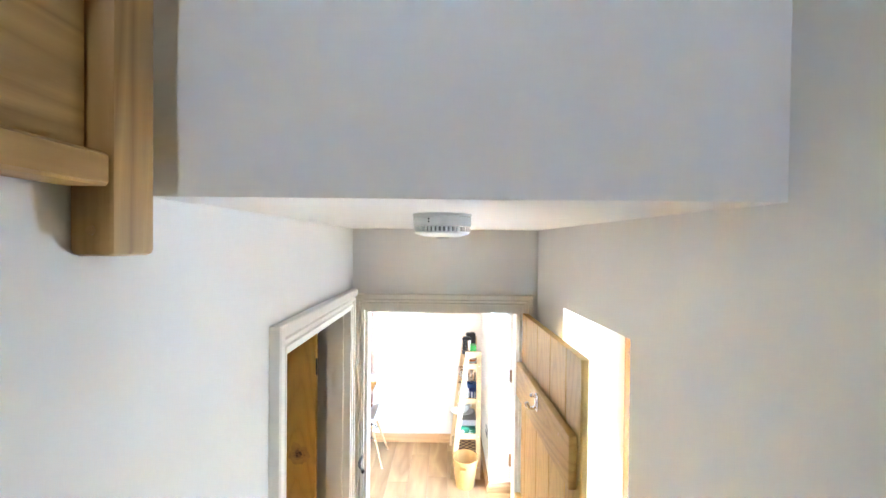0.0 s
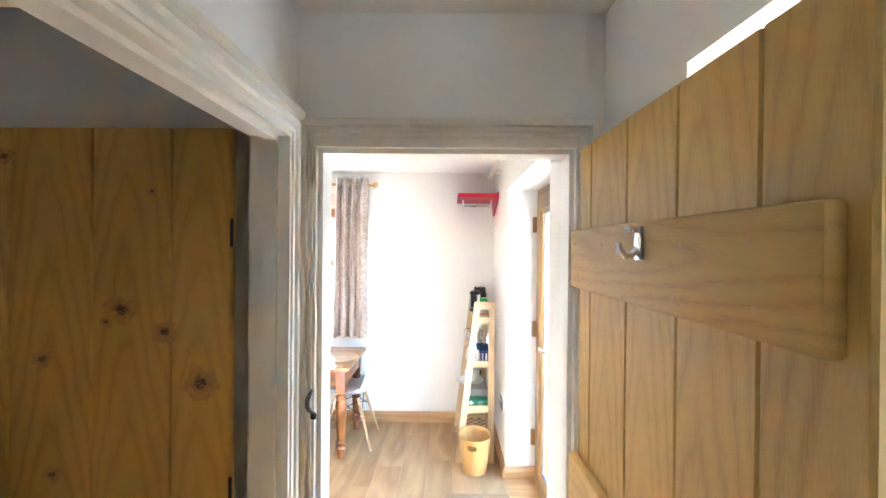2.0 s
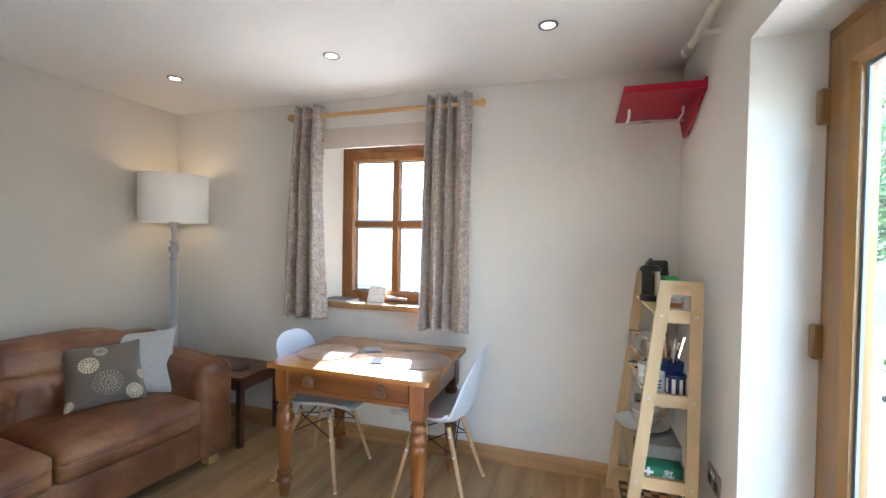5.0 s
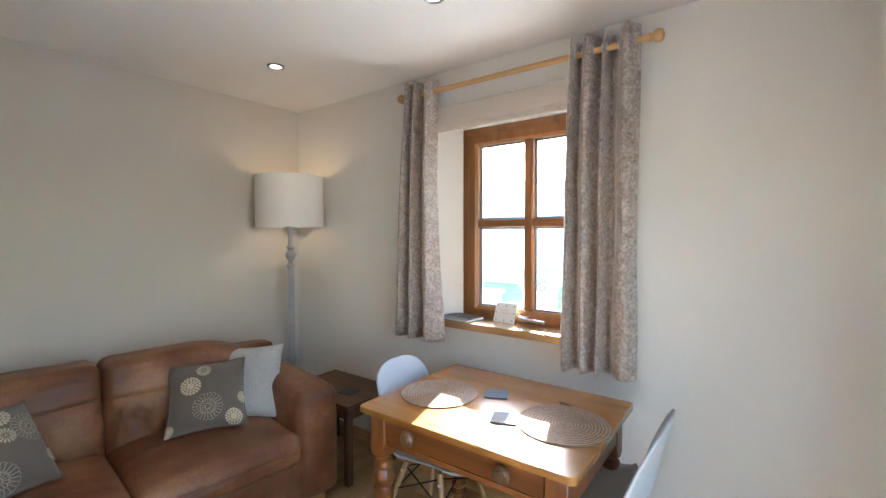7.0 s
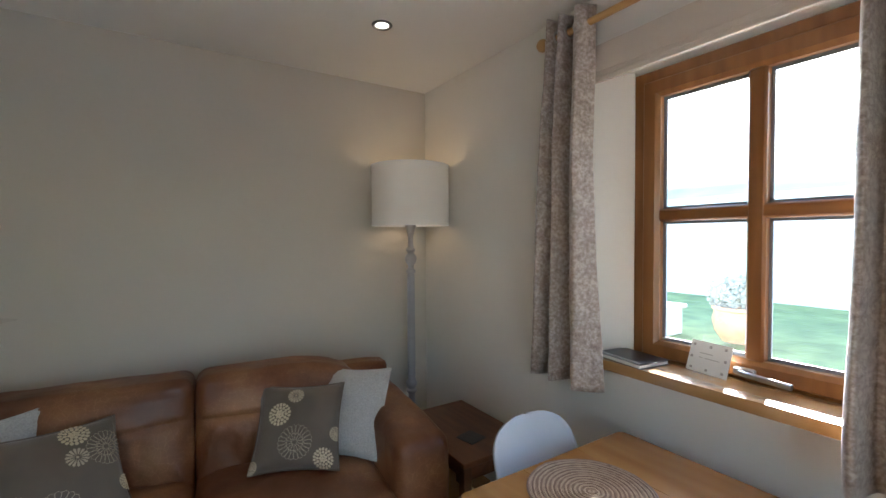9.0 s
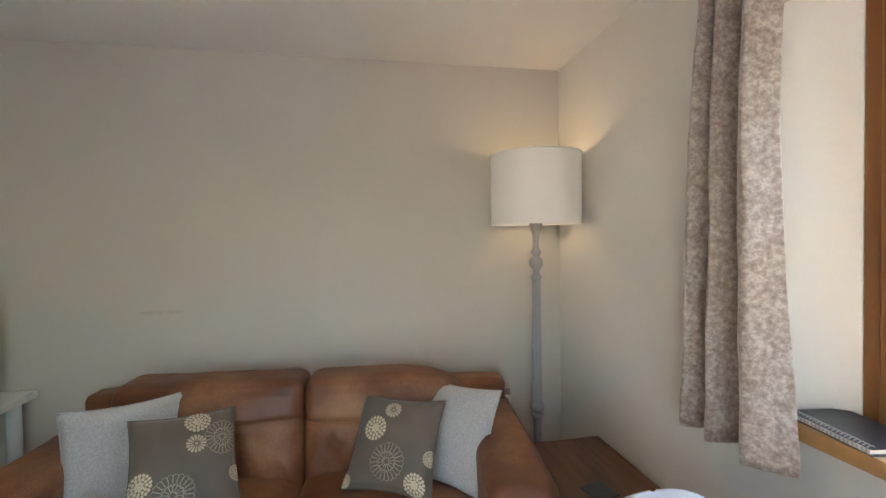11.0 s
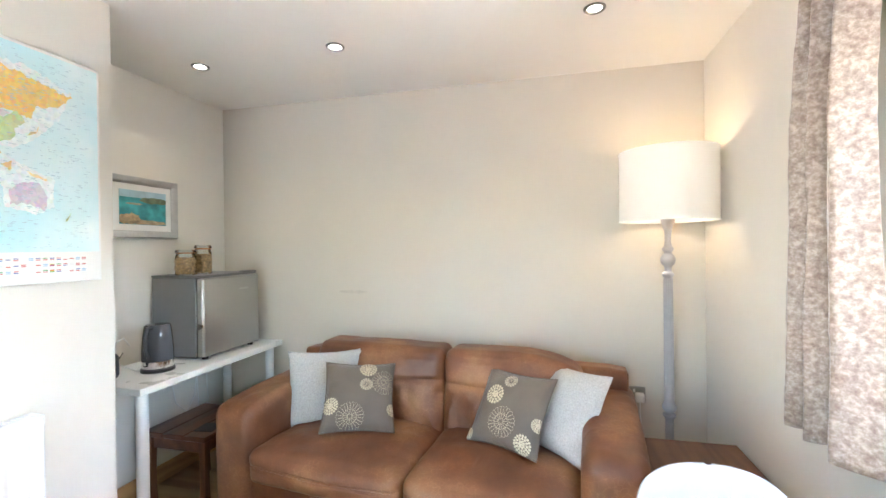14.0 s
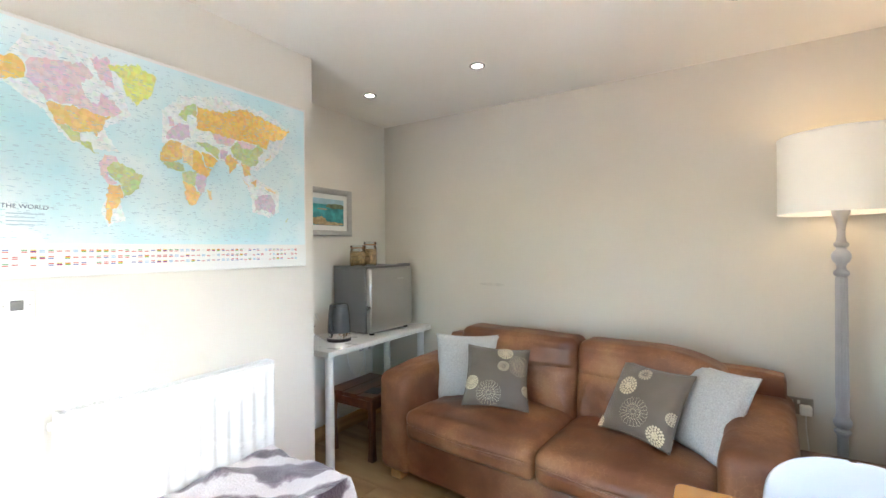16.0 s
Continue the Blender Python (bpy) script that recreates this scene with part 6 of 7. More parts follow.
def writing(text, size, material, parent, m, label="", depth=0.0004):
    """Words in the built-in font as a thin mesh."""
    cv = bpy.data.curves.new("words", "FONT")
    cv.body, cv.size, cv.extrude, cv.align_x, cv.align_y = text, size, depth, "CENTER", "CENTER"
    tmp = new("words", cv)
    me = bpy.data.meshes.new_from_object(tmp)
    bpy.data.objects.remove(tmp)
    me.materials.append(material)
    me.transform(m)
    ob = new("lettering", me)
    ob.parent = parent
    return tagged(ob, label)


for text, z in (("FIRST", 0.025), ("AID", 0.042)):
    writing(text, 0.019, WHITEPL, fa, Matrix.Translation((0.022, -0.1530, z)) @ Matrix.Rotation(math.pi, 4, "Y") @ Matrix.Rotation(math.pi / 2, 4, "X"), "white printed words, upside down")
# bottom shelf
ck = thing("games_board", (0.175, 4.70, S1), "folded chequered games board on the bottom shelf", "games board")
part("board", boxes((-0.11, 0.11, -0.20, 0.20, 0.0, 0.028), bevel=0.003), DARKWOOD, ck)
for i in range(6):
    for j in range(11):
        if (i + j) % 2:
            part("square", boxes((-0.105 + 0.035 * i, -0.071 + 0.035 * i, -0.1925 + 0.035 * j, -0.1585 + 0.035 * j, 0.0282, 0.0292)), BIRCH_X, ck)

bn = thing("waste_bin", (0.155, 4.265, FZ), "pale bentwood waste bin with a cut-out grip", "waste bin")
BENT = wood("bent_birch_ply", (0.43, 0.21, 0.058), (0.57, 0.315, 0.095), 2, 0.4, 6)


def bin_wall(u, v, off=0.0):
    a = 2 * math.pi * u - 2.1
    r = 0.086 + 0.036 * v - off
    return (r * math.cos(a), r * math.sin(a), 0.275 * v + 0.012 * v * math.sin(a) + 0.004)


bm = bmesh.new()
nu, nv = 72, 28
out = [[bm.verts.new(bin_wall(i / nu, j / nv)) for j in range(nv + 1)] for i in range(nu)]
inn = [[bm.verts.new(bin_wall(i / nu, j / nv, 0.007)) for j in range(nv + 1)] for i in range(nu)]


def in_grip(i, j):
    return ((i + 0.5 - 3) / 4.5) ** 2 + ((j + 0.5 - 22.0) / 2.3) ** 2 < 1


for i in range(nu):
    k = (i + 1) % nu
    for j in range(nv):
        if in_grip(i, j):
            for (p, q), (di, dj) in (((0, 1), (0, -1)), ((1, 0), (0, 1)), ((0, 0), (-1, 0)), ((1, 1), (1, 0))):
                if not in_grip(i + di, j + dj):
                    if dj:
                        jj = j if dj < 0 else j + 1
                        bm.faces.new((out[i][jj], out[k][jj], inn[k][jj], inn[i][jj]))
                    else:
                        ii = i if di < 0 else k
                        bm.faces.new((out[ii][j], out[ii][j + 1], inn[ii][j + 1], inn[ii][j]))
        else:
            bm.faces.new((out[i][j], out[k][j], out[k][j + 1], out[i][j + 1]))
            bm.faces.new((inn[i][j + 1], inn[k][j + 1], inn[k][j], inn[i][j]))
    bm.faces.new((out[i][nv], out[k][nv], inn[k][nv], inn[i][nv]))
part("bent_wall", bm, BENT, bn)
part("bottom", turned((0.0, 0.0), (0.085, 0.0), (0.085, 0.01), (0.0, 0.01), seg=36), BENT, bn)

# red corner shelf high on the wall
RED = plain("gloss_red_acrylic", (0.36, 0.010, 0.028), 0.4, 0.04, 5, 0.02, 60, coat=0.0, spec=0.25)
rs = thing("wall_shelf", (0.366, 5.14, 2.11), "glossy red wall shelf with a steel rail high in the corner", "shelf")
bm = boxes((-0.346, -0.012, -0.50, -0.004, 0.0, 0.012))
for v in bm.verts:
    v.co.z += -0.035 * v.co.y
part("board", bm, RED, rs, "red acrylic shelf board", False)
part("front_lip", boxes((-0.346, -0.012, -0.516, -0.5005, 0.004, 0.036), bevel=0.002), RED, rs)
bm = bmesh.new()
vs = [bm.verts.new((-0.006, y, z)) for y, z in ((-0.516, 0.05), (-0.516, 0.0), (-0.18, -0.125), (-0.10, -0.125), (-0.002, 0.0), (-0.002, 0.05))]
bm.faces.new(vs)
sp = part("side_bracket", bm, RED, rs, "red bracket plate on the wall", False)
sp.modifiers.new("thickness", "SOLIDIFY").thickness = 0.010
part("rail", bar([(-0.30, -0.13, -0.035), (-0.02, -0.13, -0.035)], 0.009, 10), BRUSHED, rs, "steel rail below the board")
for hx in (-0.295, -0.045):
    part("hanger", bar([(hx, -0.24, 0.006), (hx, -0.235, -0.03), (hx, -0.13, -0.036)], 0.0065, 8), WHITEPL, rs, "white hanger of the rail")

# ---------------------------------------------------------------- south wall
RADW = plain("white_radiator_enamel", (0.83, 0.83, 0.82), 0.28, 0.015, 4, 0.03, 60)
rd = thing("radiator", (-1.33, MAPY, 0.0), "white panel radiator with vertical flutes below the map", "radiator")
bm = bmesh.new()


def flute(u, v):
    x = -0.38 + 0.76 * u
    q = (u * 13.0) % 1.0
    edge = min(v, 1 - v)
    groove = 0.010 * max(0.0, math.sin(math.pi * q)) ** 2 * min(1.0, max(0.0, (edge - 0.07) / 0.05))
    return (x, 0.105 - groove, 0.30 + 0.56 * v)


surface(bm, flute, 22 * 8, 24)
panel = part("front_panel", bm, RADW, rd)
panel.modifiers.new("thickness", "SOLIDIFY").thickness = -0.004
part("rear_panel", boxes((-0.38, 0.38, 0.045, 0.055, 0.30, 0.86), bevel=0.003), RADW, rd)
for sx in (-1, 1):
    part("end_cover", boxes((sx * 0.382 - 0.003, sx * 0.382 + 0.003, 0.04, 0.106, 0.31, 0.868), bevel=0.002), RADW, rd)
    part("wall_bracket", boxes((sx * 0.25 - 0.015, sx * 0.25 + 0.015, 0.0, 0.046, 0.35, 0.80)), RADW, rd)
grl = part("top_grille", boxes((-0.38, 0.38, 0.046, 0.051, 0.861, 0.868), (-0.38, 0.38, 0.099, 0.104, 0.861, 0.868)), RADW, rd)
for k in range(50):
    x = -0.372 + 0.744 * k / 49
    part("grille_bar", boxes((x - 0.0035, x + 0.0035, 0.051, 0.099, 0.862, 0.866)), RADW, grl)
vv = part("valve", bar([(0.385, 0.075, 0.83), (0.405, 0.075, 0.83)], 0.011, 12), WHITEPL, rd, "white bleed valve cap")
part("pipe", bar([(0.385, 0.075, 0.34), (0.41, 0.075, 0.34), (0.42, 0.075, 0.30), (0.42, 0.075, FZ)], 0.008, 10), RADW, rd)

sw = thing("fused_spur", (-0.872, MAPY, 1.21), "white wall plate with a grey square switch", "wall switch")
part("faceplate", boxes((-0.043, 0.043, 0.0, 0.009, -0.043, 0.043), bevel=0.003), WHITEPL, sw)
part("rocker", boxes((-0.015, 0.015, 0.0091, 0.0125, -0.015, 0.015), bevel=0.0015), plain("grey_switch", (0.16, 0.155, 0.15), 0.4), sw, "grey square rocker")
for sx in (-0.03, 0.03):
    part("screw", bar([(sx, 0.0085, 0), (sx, 0.0098, 0)], 0.0035, 10), BRUSHED, sw)

# world map on canvas
mp_ = thing("world_map", (-1.375, MAPY, 1.292), "large world map canvas print above the radiator", "map")
MW, MH = 1.19, 0.812
SEA = plain("pale_sea_blue", (0.66, 0.82, 0.85), 0.75, 0.10, 3.2, 0.2, 500)
canvas = part("canvas", boxes((-MW / 2, MW / 2, 0.002, 0.024, 0.0, MH), bevel=0.002), plain("white_canvas", (0.80, 0.80, 0.79), 0.8, 0.02, 8, 0.3, 500), mp_)


def mx_(u, v, lift):
    """Map place to wall: u to the viewer's right, v down."""
    return (MW / 2 - u * MW, 0.0242 + lift, MH * (1 - v))


def land(name, colour, *deg):
    """A rough printed country or continent from a ring of longitudes and latitudes, its coast broken up finely."""
    bm = bmesh.new()
    ll = list(zip(deg[0::2], deg[1::2]))
    ring = []
    lift = 0.0006 + 0.00012 * len(canvas.children)
    for i, (p, q) in enumerate(zip(ll, ll[1:] + ll[:1])):
        steps = max(2, int(math.dist(p, q) / 1.8))
        for k in range(steps):
            lon, lat = (p[c] + (q[c] - p[c]) * k / steps for c in (0, 1))
            lon += 2.2 * noise.noise((lon * 0.16, lat * 0.16, 3)) + 1.9 * noise.noise((lon * 0.5, lat * 0.5, 8))
            lat += 2.0 * noise.noise((lon * 0.16, lat * 0.16, 5)) + 1.7 * noise.noise((lon * 0.5, lat * 0.5, 1))
            y = math.degrees(1.25 * math.log(math.tan(math.pi / 4 + 0.4 * math.radians(lat))))
            ring.append(bm.verts.new(mx_(min(0.988, max(0.012, 0.455 + 0.00257 * lon)), min(0.86, max(0.022, 0.522 - 0.0042 * y)), lift)))
    face = bm.faces.new(ring)
    face.normal_update()
    bmesh.ops.triangulate(bm, faces=[face], ngon_method="EAR_CLIP")
    part("printed_" + name, bm, PRINT[colour], canvas, "", False)


SEA.node_tree.nodes["Color Ramp"].color_ramp.elements[0].color = (0.50, 0.78, 0.85, 1)
SEA.node_tree.nodes["Color Ramp"].color_ramp.elements[1].color = (0.83, 0.88, 0.90, 1)
bm = bmesh.new()
vs = [bm.verts.new(mx_(u, v, 0.0004)) for u, v in ((0.008, 0.015), (0.992, 0.015), (0.992, 0.865), (0.008, 0.865))]
bm.faces.new(vs)
part("sea", bm, SEA, canvas, "pale blue printed ocean", False)


def printed(name, c):
    """Printed land: small provinces of slightly differing tints."""
    m = plain(name, c, 0.75, 0.09, 60, 0.2, 300)
    n, l = m.node_tree.nodes, m.node_tree.links
    tc, v, mx = n.new("ShaderNodeTexCoord"), n.new("ShaderNodeTexVoronoi"), n.new("ShaderNodeMix")
    v.inputs["Scale"].default_value = 64
    mx.data_type, mx.blend_type = "RGBA", "SOFT_LIGHT"
    mx.inputs[0].default_value = 0.28
    l.new(tc.outputs["Object"], v.inputs["Vector"])
    l.new(n["Color Ramp"].outputs["Color"], mx.inputs[6]), l.new(v.outputs["Color"], mx.inputs[7])
    l.new(mx.outputs[2], n["Principled BSDF"].inputs["Base Color"])
    return m


PRINT = {n: printed("print_" + n, c) for n, c in (("shelf", (0.79, 0.85, 0.87)), ("pink", (0.74, 0.60, 0.66)), ("ochre", (0.78, 0.56, 0.24)), ("green", (0.56, 0.64, 0.34)), ("lilac", (0.66, 0.57, 0.68)), ("tan", (0.82, 0.68, 0.40)), ("lime", (0.74, 0.78, 0.28)), ("orange", (0.80, 0.54, 0.18)))}
# pale shallow water round the coasts
land("coastal_water", "shelf", -170, 60, -140, 82, -60, 82, -48, 50, -75, 35, -60, 14, -82, 14, -108, 18, -128, 42)
land("coastal_water", "shelf", -12, 62, 10, 74, 60, 80, 140, 78, 178, 72, 165, 52, 140, 30, 120, 18, 40, 26, -14, 32)
land("coastal_water", "shelf", 95, 8, 112, 12, 128, 4, 160, -6, 158, -34, 140, -42, 112, -36, 110, -16)
land("coastal_water", "shelf", -70, -30, -60, -30, -54, -52, -72, -57, -78, -44)
land("alaska", "orange", -166, 66, -152, 71, -141, 70, -141, 60, -152, 58, -163, 55)
land("canada", "pink", -140, 70, -120, 74, -95, 76, -82, 72, -94, 66, -93, 58, -80, 53, -77, 62, -64, 58, -56, 52, -66, 46, -84, 46, -96, 49, -124, 49, -132, 56, -140, 60)
land("islands", "pink", -88, 80, -68, 82, -64, 66, -78, 72)
land("united_states", "ochre", -124, 48, -96, 48, -84, 46, -68, 46, -76, 36, -81, 26, -84, 30, -97, 27, -106, 32, -117, 33)
land("mexico", "green", -116, 32, -106, 32, -97, 26, -96, 19, -88, 21, -84, 12, -79, 9, -94, 16, -105, 20)
land("greenland", "lime", -70, 78, -40, 83, -20, 80, -24, 70, -42, 60, -52, 66, -56, 74)
land("brazil", "green", -70, 2, -60, 5, -50, 0, -35, -7, -40, -20, -48, -28, -56, -30, -58, -18, -72, -10)
land("andes", "pink", -80, 0, -74, 10, -62, 10, -60, 4, -70, 0, -72, -12, -62, -18, -70, -20, -77, -12)
land("argentina", "ochre", -70, -20, -58, -20, -57, -36, -65, -42, -69, -54, -74, -50, -73, -38)
land("north_africa", "ochre", -16, 22, -8, 34, 10, 37, 12, 22, 0, 12, -16, 13)
land("libya", "tan", 10, 33, 24, 32, 24, 12, 12, 14)
land("egypt", "orange", 24, 31, 34, 30, 42, 12, 50, 11, 40, -3, 24, 8)
land("west_africa", "green", -16, 13, 12, 13, 14, 4, 8, 4, -8, 5)
land("congo", "green", 10, 3, 28, 6, 32, -8, 24, -12, 12, -8)
land("east_africa", "lilac", 30, 4, 42, 0, 40, -16, 34, -22, 28, -10)
land("south_africa", "ochre", 12, -8, 26, -12, 34, -22, 28, -33, 19, -34, 14, -22)
land("madagascar", "tan", 44, -16, 50, -14, 47, -25, 44, -23)
land("arabia", "orange", 36, 30, 48, 29, 58, 22, 52, 15, 43, 13)
land("west_europe", "lilac", -9, 43, -2, 48, 8, 54, 18, 54, 22, 42, 14, 40, 2, 38, -9, 37)
land("scandinavia", "green", 6, 60, 14, 68, 28, 71, 30, 61, 20, 64, 16, 56)
land("britain", "pink", -5, 50, 1, 51, -2, 58, -6, 57)
land("russia", "orange", 30, 70, 60, 70, 100, 77, 140, 73, 178, 69, 162, 60, 142, 58, 136, 46, 118, 50, 84, 50, 50, 52, 30, 52)
land("kazakhstan", "pink", 50, 52, 84, 50, 78, 42, 56, 42)
land("iran", "green", 28, 40, 44, 40, 62, 37, 60, 26, 48, 30)
land("china", "green", 76, 40, 88, 48, 110, 43, 124, 50, 130, 43, 120, 36, 121, 28, 108, 21, 98, 25, 82, 30)
land("mongolia", "pink", 88, 49, 108, 50, 117, 47, 106, 42, 94, 43)
land("india", "ochre", 68, 25, 76, 33, 90, 25, 80, 14, 77, 8, 73, 18)
land("pakistan", "lilac", 62, 26, 62, 36, 74, 36, 69, 25)
land("indochina", "ochre", 93, 26, 106, 22, 109, 12, 102, 10, 98, 9)
land("indonesia", "orange", 96, 4, 106, -5, 103, -4)
land("borneo", "ochre", 109, 2, 118, 6, 116, -4)
land("new_guinea", "tan", 132, -2, 146, -5, 150, -10, 138, -8)
land("japan", "tan", 131, 33, 141, 37, 144, 43, 139, 36)
land("australia", "lilac", 114, -22, 124, -15, 136, -12, 142, -12, 152, -26, 149, -37, 138, -35, 128, -32, 116, -34)
land("new_zealand", "green", 168, -46, 174, -41, 178, -38, 172, -43)
rng = random.Random(7)
PRINTINK = plain("map_print_blue", (0.42, 0.56, 0.65), 0.7)
bm = bmesh.new()
for k in range(1900):
    u, v, ln = rng.uniform(0.03, 0.95), rng.uniform(0.04, 0.85), rng.uniform(0.003, 0.014)
    vs = [bm.verts.new(mx_(a, b, 0.0098)) for a, b in ((u, v), (u + ln, v), (u + ln, v + 0.0018), (u, v + 0.0018))]
    bm.faces.new(vs)
tagged(part("fine_print", bm, PRINTINK, canvas, "unreadable place names", False), kind="stuff")
FLAGC = [plain("flag_" + n, c, 0.7) for n, c in (("red", (0.55, 0.05, 0.06)), ("blue", (0.06, 0.10, 0.40)), ("white", (0.75, 0.75, 0.75)), ("green", (0.05, 0.32, 0.10)), ("yellow", (0.75, 0.55, 0.05)), ("sky", (0.30, 0.50, 0.70)))]
meshes = [bmesh.new() for _ in FLAGC]
for row in range(3):
    for k in range(52):
        u, v = 0.03 + k * 0.0178, 0.890 + row * 0.026
        cs = rng.choice(((0, 2, 0), (2, 0, 2), (1, 2, 0), (2, 2, 0), (0, 2, 1), (2, 1, 2), (3, 2, 0), (0, 4, 3), (5, 2, 5), (2, 2, 2), (4, 1, 0)))
        for j, ci in enumerate(cs):
            vs = [meshes[ci].verts.new(mx_(a, b, 0.0006)) for a, b in ((u, v + j * 0.0034), (u + 0.0115, v + j * 0.0034), (u + 0.0115, v + (j + 1) * 0.0034), (u, v + (j + 1) * 0.0034))]
            meshes[ci].faces.new(vs)
for bm, mt in zip(meshes, FLAGC):
    tagged(part("flag_stripes", bm, mt, canvas, "tiny printed flags in three rows", False), kind="stuff")
writing("THE WORLD", 0.019, plain("map_print_dark", (0.08, 0.12, 0.20), 0.7), canvas, Matrix.Translation(mx_(0.092, 0.725, 0.0015)) @ Matrix.Rotation(math.pi, 4, "Z") @ Matrix.Rotation(math.pi / 2, 4, "X"), "printed map title")
bm = bmesh.new()
for k in range(4):
    vs = [bm.verts.new(mx_(a, b, 0.0015)) for a, b in ((0.055, 0.75 + k * 0.014), (0.13 - 0.02 * (k % 2), 0.75 + k * 0.014), (0.13 - 0.02 * (k % 2), 0.754 + k * 0.014), (0.055, 0.754 + k * 0.014))]
    bm.faces.new(vs)
part("legend_lines", bm, PRINTINK, canvas, "unreadable legend lines", False)

# faux-fur throw over a footstool
pf = thing("footstool", (-1.27, 3.0, FZ), "upholstered footstool hidden under a striped throw", "footstool")
part("seat_pad", moved(soft(0.78, 0.46, 0.20, 0.05, 8, (0, 0, 0.02)), Matrix.Translation((0, 0, 0.325))), GREYLINEN, pf)
for sx in (-1, 1):
    for sy in (-1, 1):
        part("leg", turned((0.018, 0.0), (0.024, 0.235), seg=14), DARKWOOD_V, pf).location = (sx * 0.33, sy * 0.17, 0)
FUR_M, fn_, fl_, fb_ = shader("striped_faux_fur")
tc = fn_.new("ShaderNodeTexCoord")
wv = fn_.new("ShaderNodeTexWave")
wv.bands_direction = "DIAGONAL"
wv.inputs["Scale"].default_value, wv.inputs["Distortion"].default_value, wv.inputs["Detail"].default_value, wv.inputs["Detail Scale"].default_value = 2.8, 3.2, 3, 2.0
nz = fn_.new("ShaderNodeTexNoise")
nz.inputs["Scale"].default_value, nz.inputs["Detail"].default_value = 120, 6
fl_.new(tc.outputs["Object"], wv.inputs["Vector"]), fl_.new(tc.outputs["Object"], nz.inputs["Vector"])
fx = fn_.new("ShaderNodeMix")
fx.inputs[0].default_value = 0.25
fl_.new(wv.outputs["Fac"], fx.inputs[2]), fl_.new(nz.outputs["Fac"], fx.inputs[3])
fr_ = ramp(fn_, [(0.32, (0.075, 0.052, 0.075)), (0.47, (0.24, 0.185, 0.22)), (0.62, (0.64, 0.60, 0.61))])
fl_.new(fx.outputs[0], fr_.inputs["Fac"]), fl_.new(fr_.outputs["Color"], fb_.inputs["Base Color"])
fb_.inputs["Roughness"].default_value, fb_.inputs["Sheen Weight"].default_value = 0.9, 0.6
fbp = fn_.new("ShaderNodeBump")
fbp.inputs["Strength"].default_value, fbp.inputs["Distance"].default_value = 0.6, 0.01
fl_.new(nz.outputs["Fac"], fbp.inputs["Height"]), fl_.new(fbp.outputs["Normal"], fb_.inputs["Normal"])


def drape(u, v):
    x, y = -0.52 + 1.04 * u, -0.36 + 0.72 * v
    ox, oy = max(0.0, abs(x) - 0.40), max(0.0, abs(y) - 0.24)
    z = 0.505 - min(0.42, 2.2 * (ox + oy)) + 0.02 * math.sin(9 * x + 3 * y) * min(1, 0.3 + 6 * (ox + oy))
    z += 0.022 * noise.noise((x * 5, y * 5, 1)) + 0.012 * noise.noise((x * 16, y * 16, 2)) + 0.05 * math.exp(-((x + 0.12) ** 2 + (y + 0.17) ** 2) / 0.004)
    return (x * (1 - 0.12 * min(1, 5 * ox)), y * (1 - 0.15 * min(1, 5 * oy)), z)


bm = bmesh.new()
surface(bm, drape, 64, 46)
th = single("throw", bm, FUR_M, "plum and cream striped faux-fur throw heaped on the footstool", "throw", at=(-1.27, 3.0, FZ - 0.035))
th.modifiers.new("thickness", "SOLIDIFY").thickness = 0.014

# sill: notebook and card
nb = thing("notebook", (-1.775, 5.185, 0.98), "black spiral-bound notebook lying on the window sill", "notebook", turn=-8)
part("pages", boxes((-0.10, 0.098, -0.072, 0.072, 0.002, 0.014)), WHITEPL, nb)
part("cover", boxes((-0.105, 0.105, -0.075, 0.075, 0.0142, 0.0165), bevel=0.0006), DARKPL, nb, "black cover")
part("back_cover", boxes((-0.105, 0.105, -0.075, 0.075, 0.0, 0.0018)), DARKPL, nb)
for k in range(20):
    x = -0.095 + 0.19 * k / 19
    part("spiral_ring", bar([(x, -0.066 + 0.011 * math.cos(a), 0.009 + 0.011 * math.sin(a)) for a in [2 * math.pi * i / 10 for i in range(11)]], 0.0012, 5), BRUSHED, nb)
cd = thing("printed_card", (-1.535, 5.238, 0.98), "white card with small printing leaning against the window frame", "card", turn=-9)
card = part("sheet", boxes((-0.072, 0.072, -0.0006, 0.0006, 0.0, 0.108)), plain("white_card", (0.80, 0.79, 0.76), 0.7, 0.02), cd, smooth=False)
CARDINK = plain("faded_card_print", (0.42, 0.40, 0.37), 0.7)
for z, x0, x1 in ((0.066, -0.034, 0.012), (0.050, -0.034, -0.022), (0.050, -0.012, 0.038)):
    part("printed_line", boxes((x0, x1, -0.0011, -0.0007, z, z + 0.0022)), CARDINK, card, "unreadable printed line", False)
for cx, cz in ((-0.058, 0.092), (-0.06, 0.05), (-0.055, 0.012), (0.0, 0.012), (0.054, 0.014), (0.058, 0.055), (0.052, 0.094), (0.0, 0.092)):
    part("corner_motif", boxes((cx - 0.005, cx + 0.004, -0.0011, -0.0007, cz - 0.004, cz + 0.005)), CARDINK, card, "small printed motif", False)
card.matrix_basis = pose(0, 0, 0, -19, 0, 0)
single("doormat", moved(soft(0.42, 0.68, 0.014, 0.004, 6), Matrix.Translation((0, 0, 0.007))), plain("coir_matting", (0.34, 0.22, 0.12), 0.95, 0.25, 90, 0.9, 300), "brown coir doormat inside the glazed doors", "doormat", at=(0.155, 3.60, FZ))

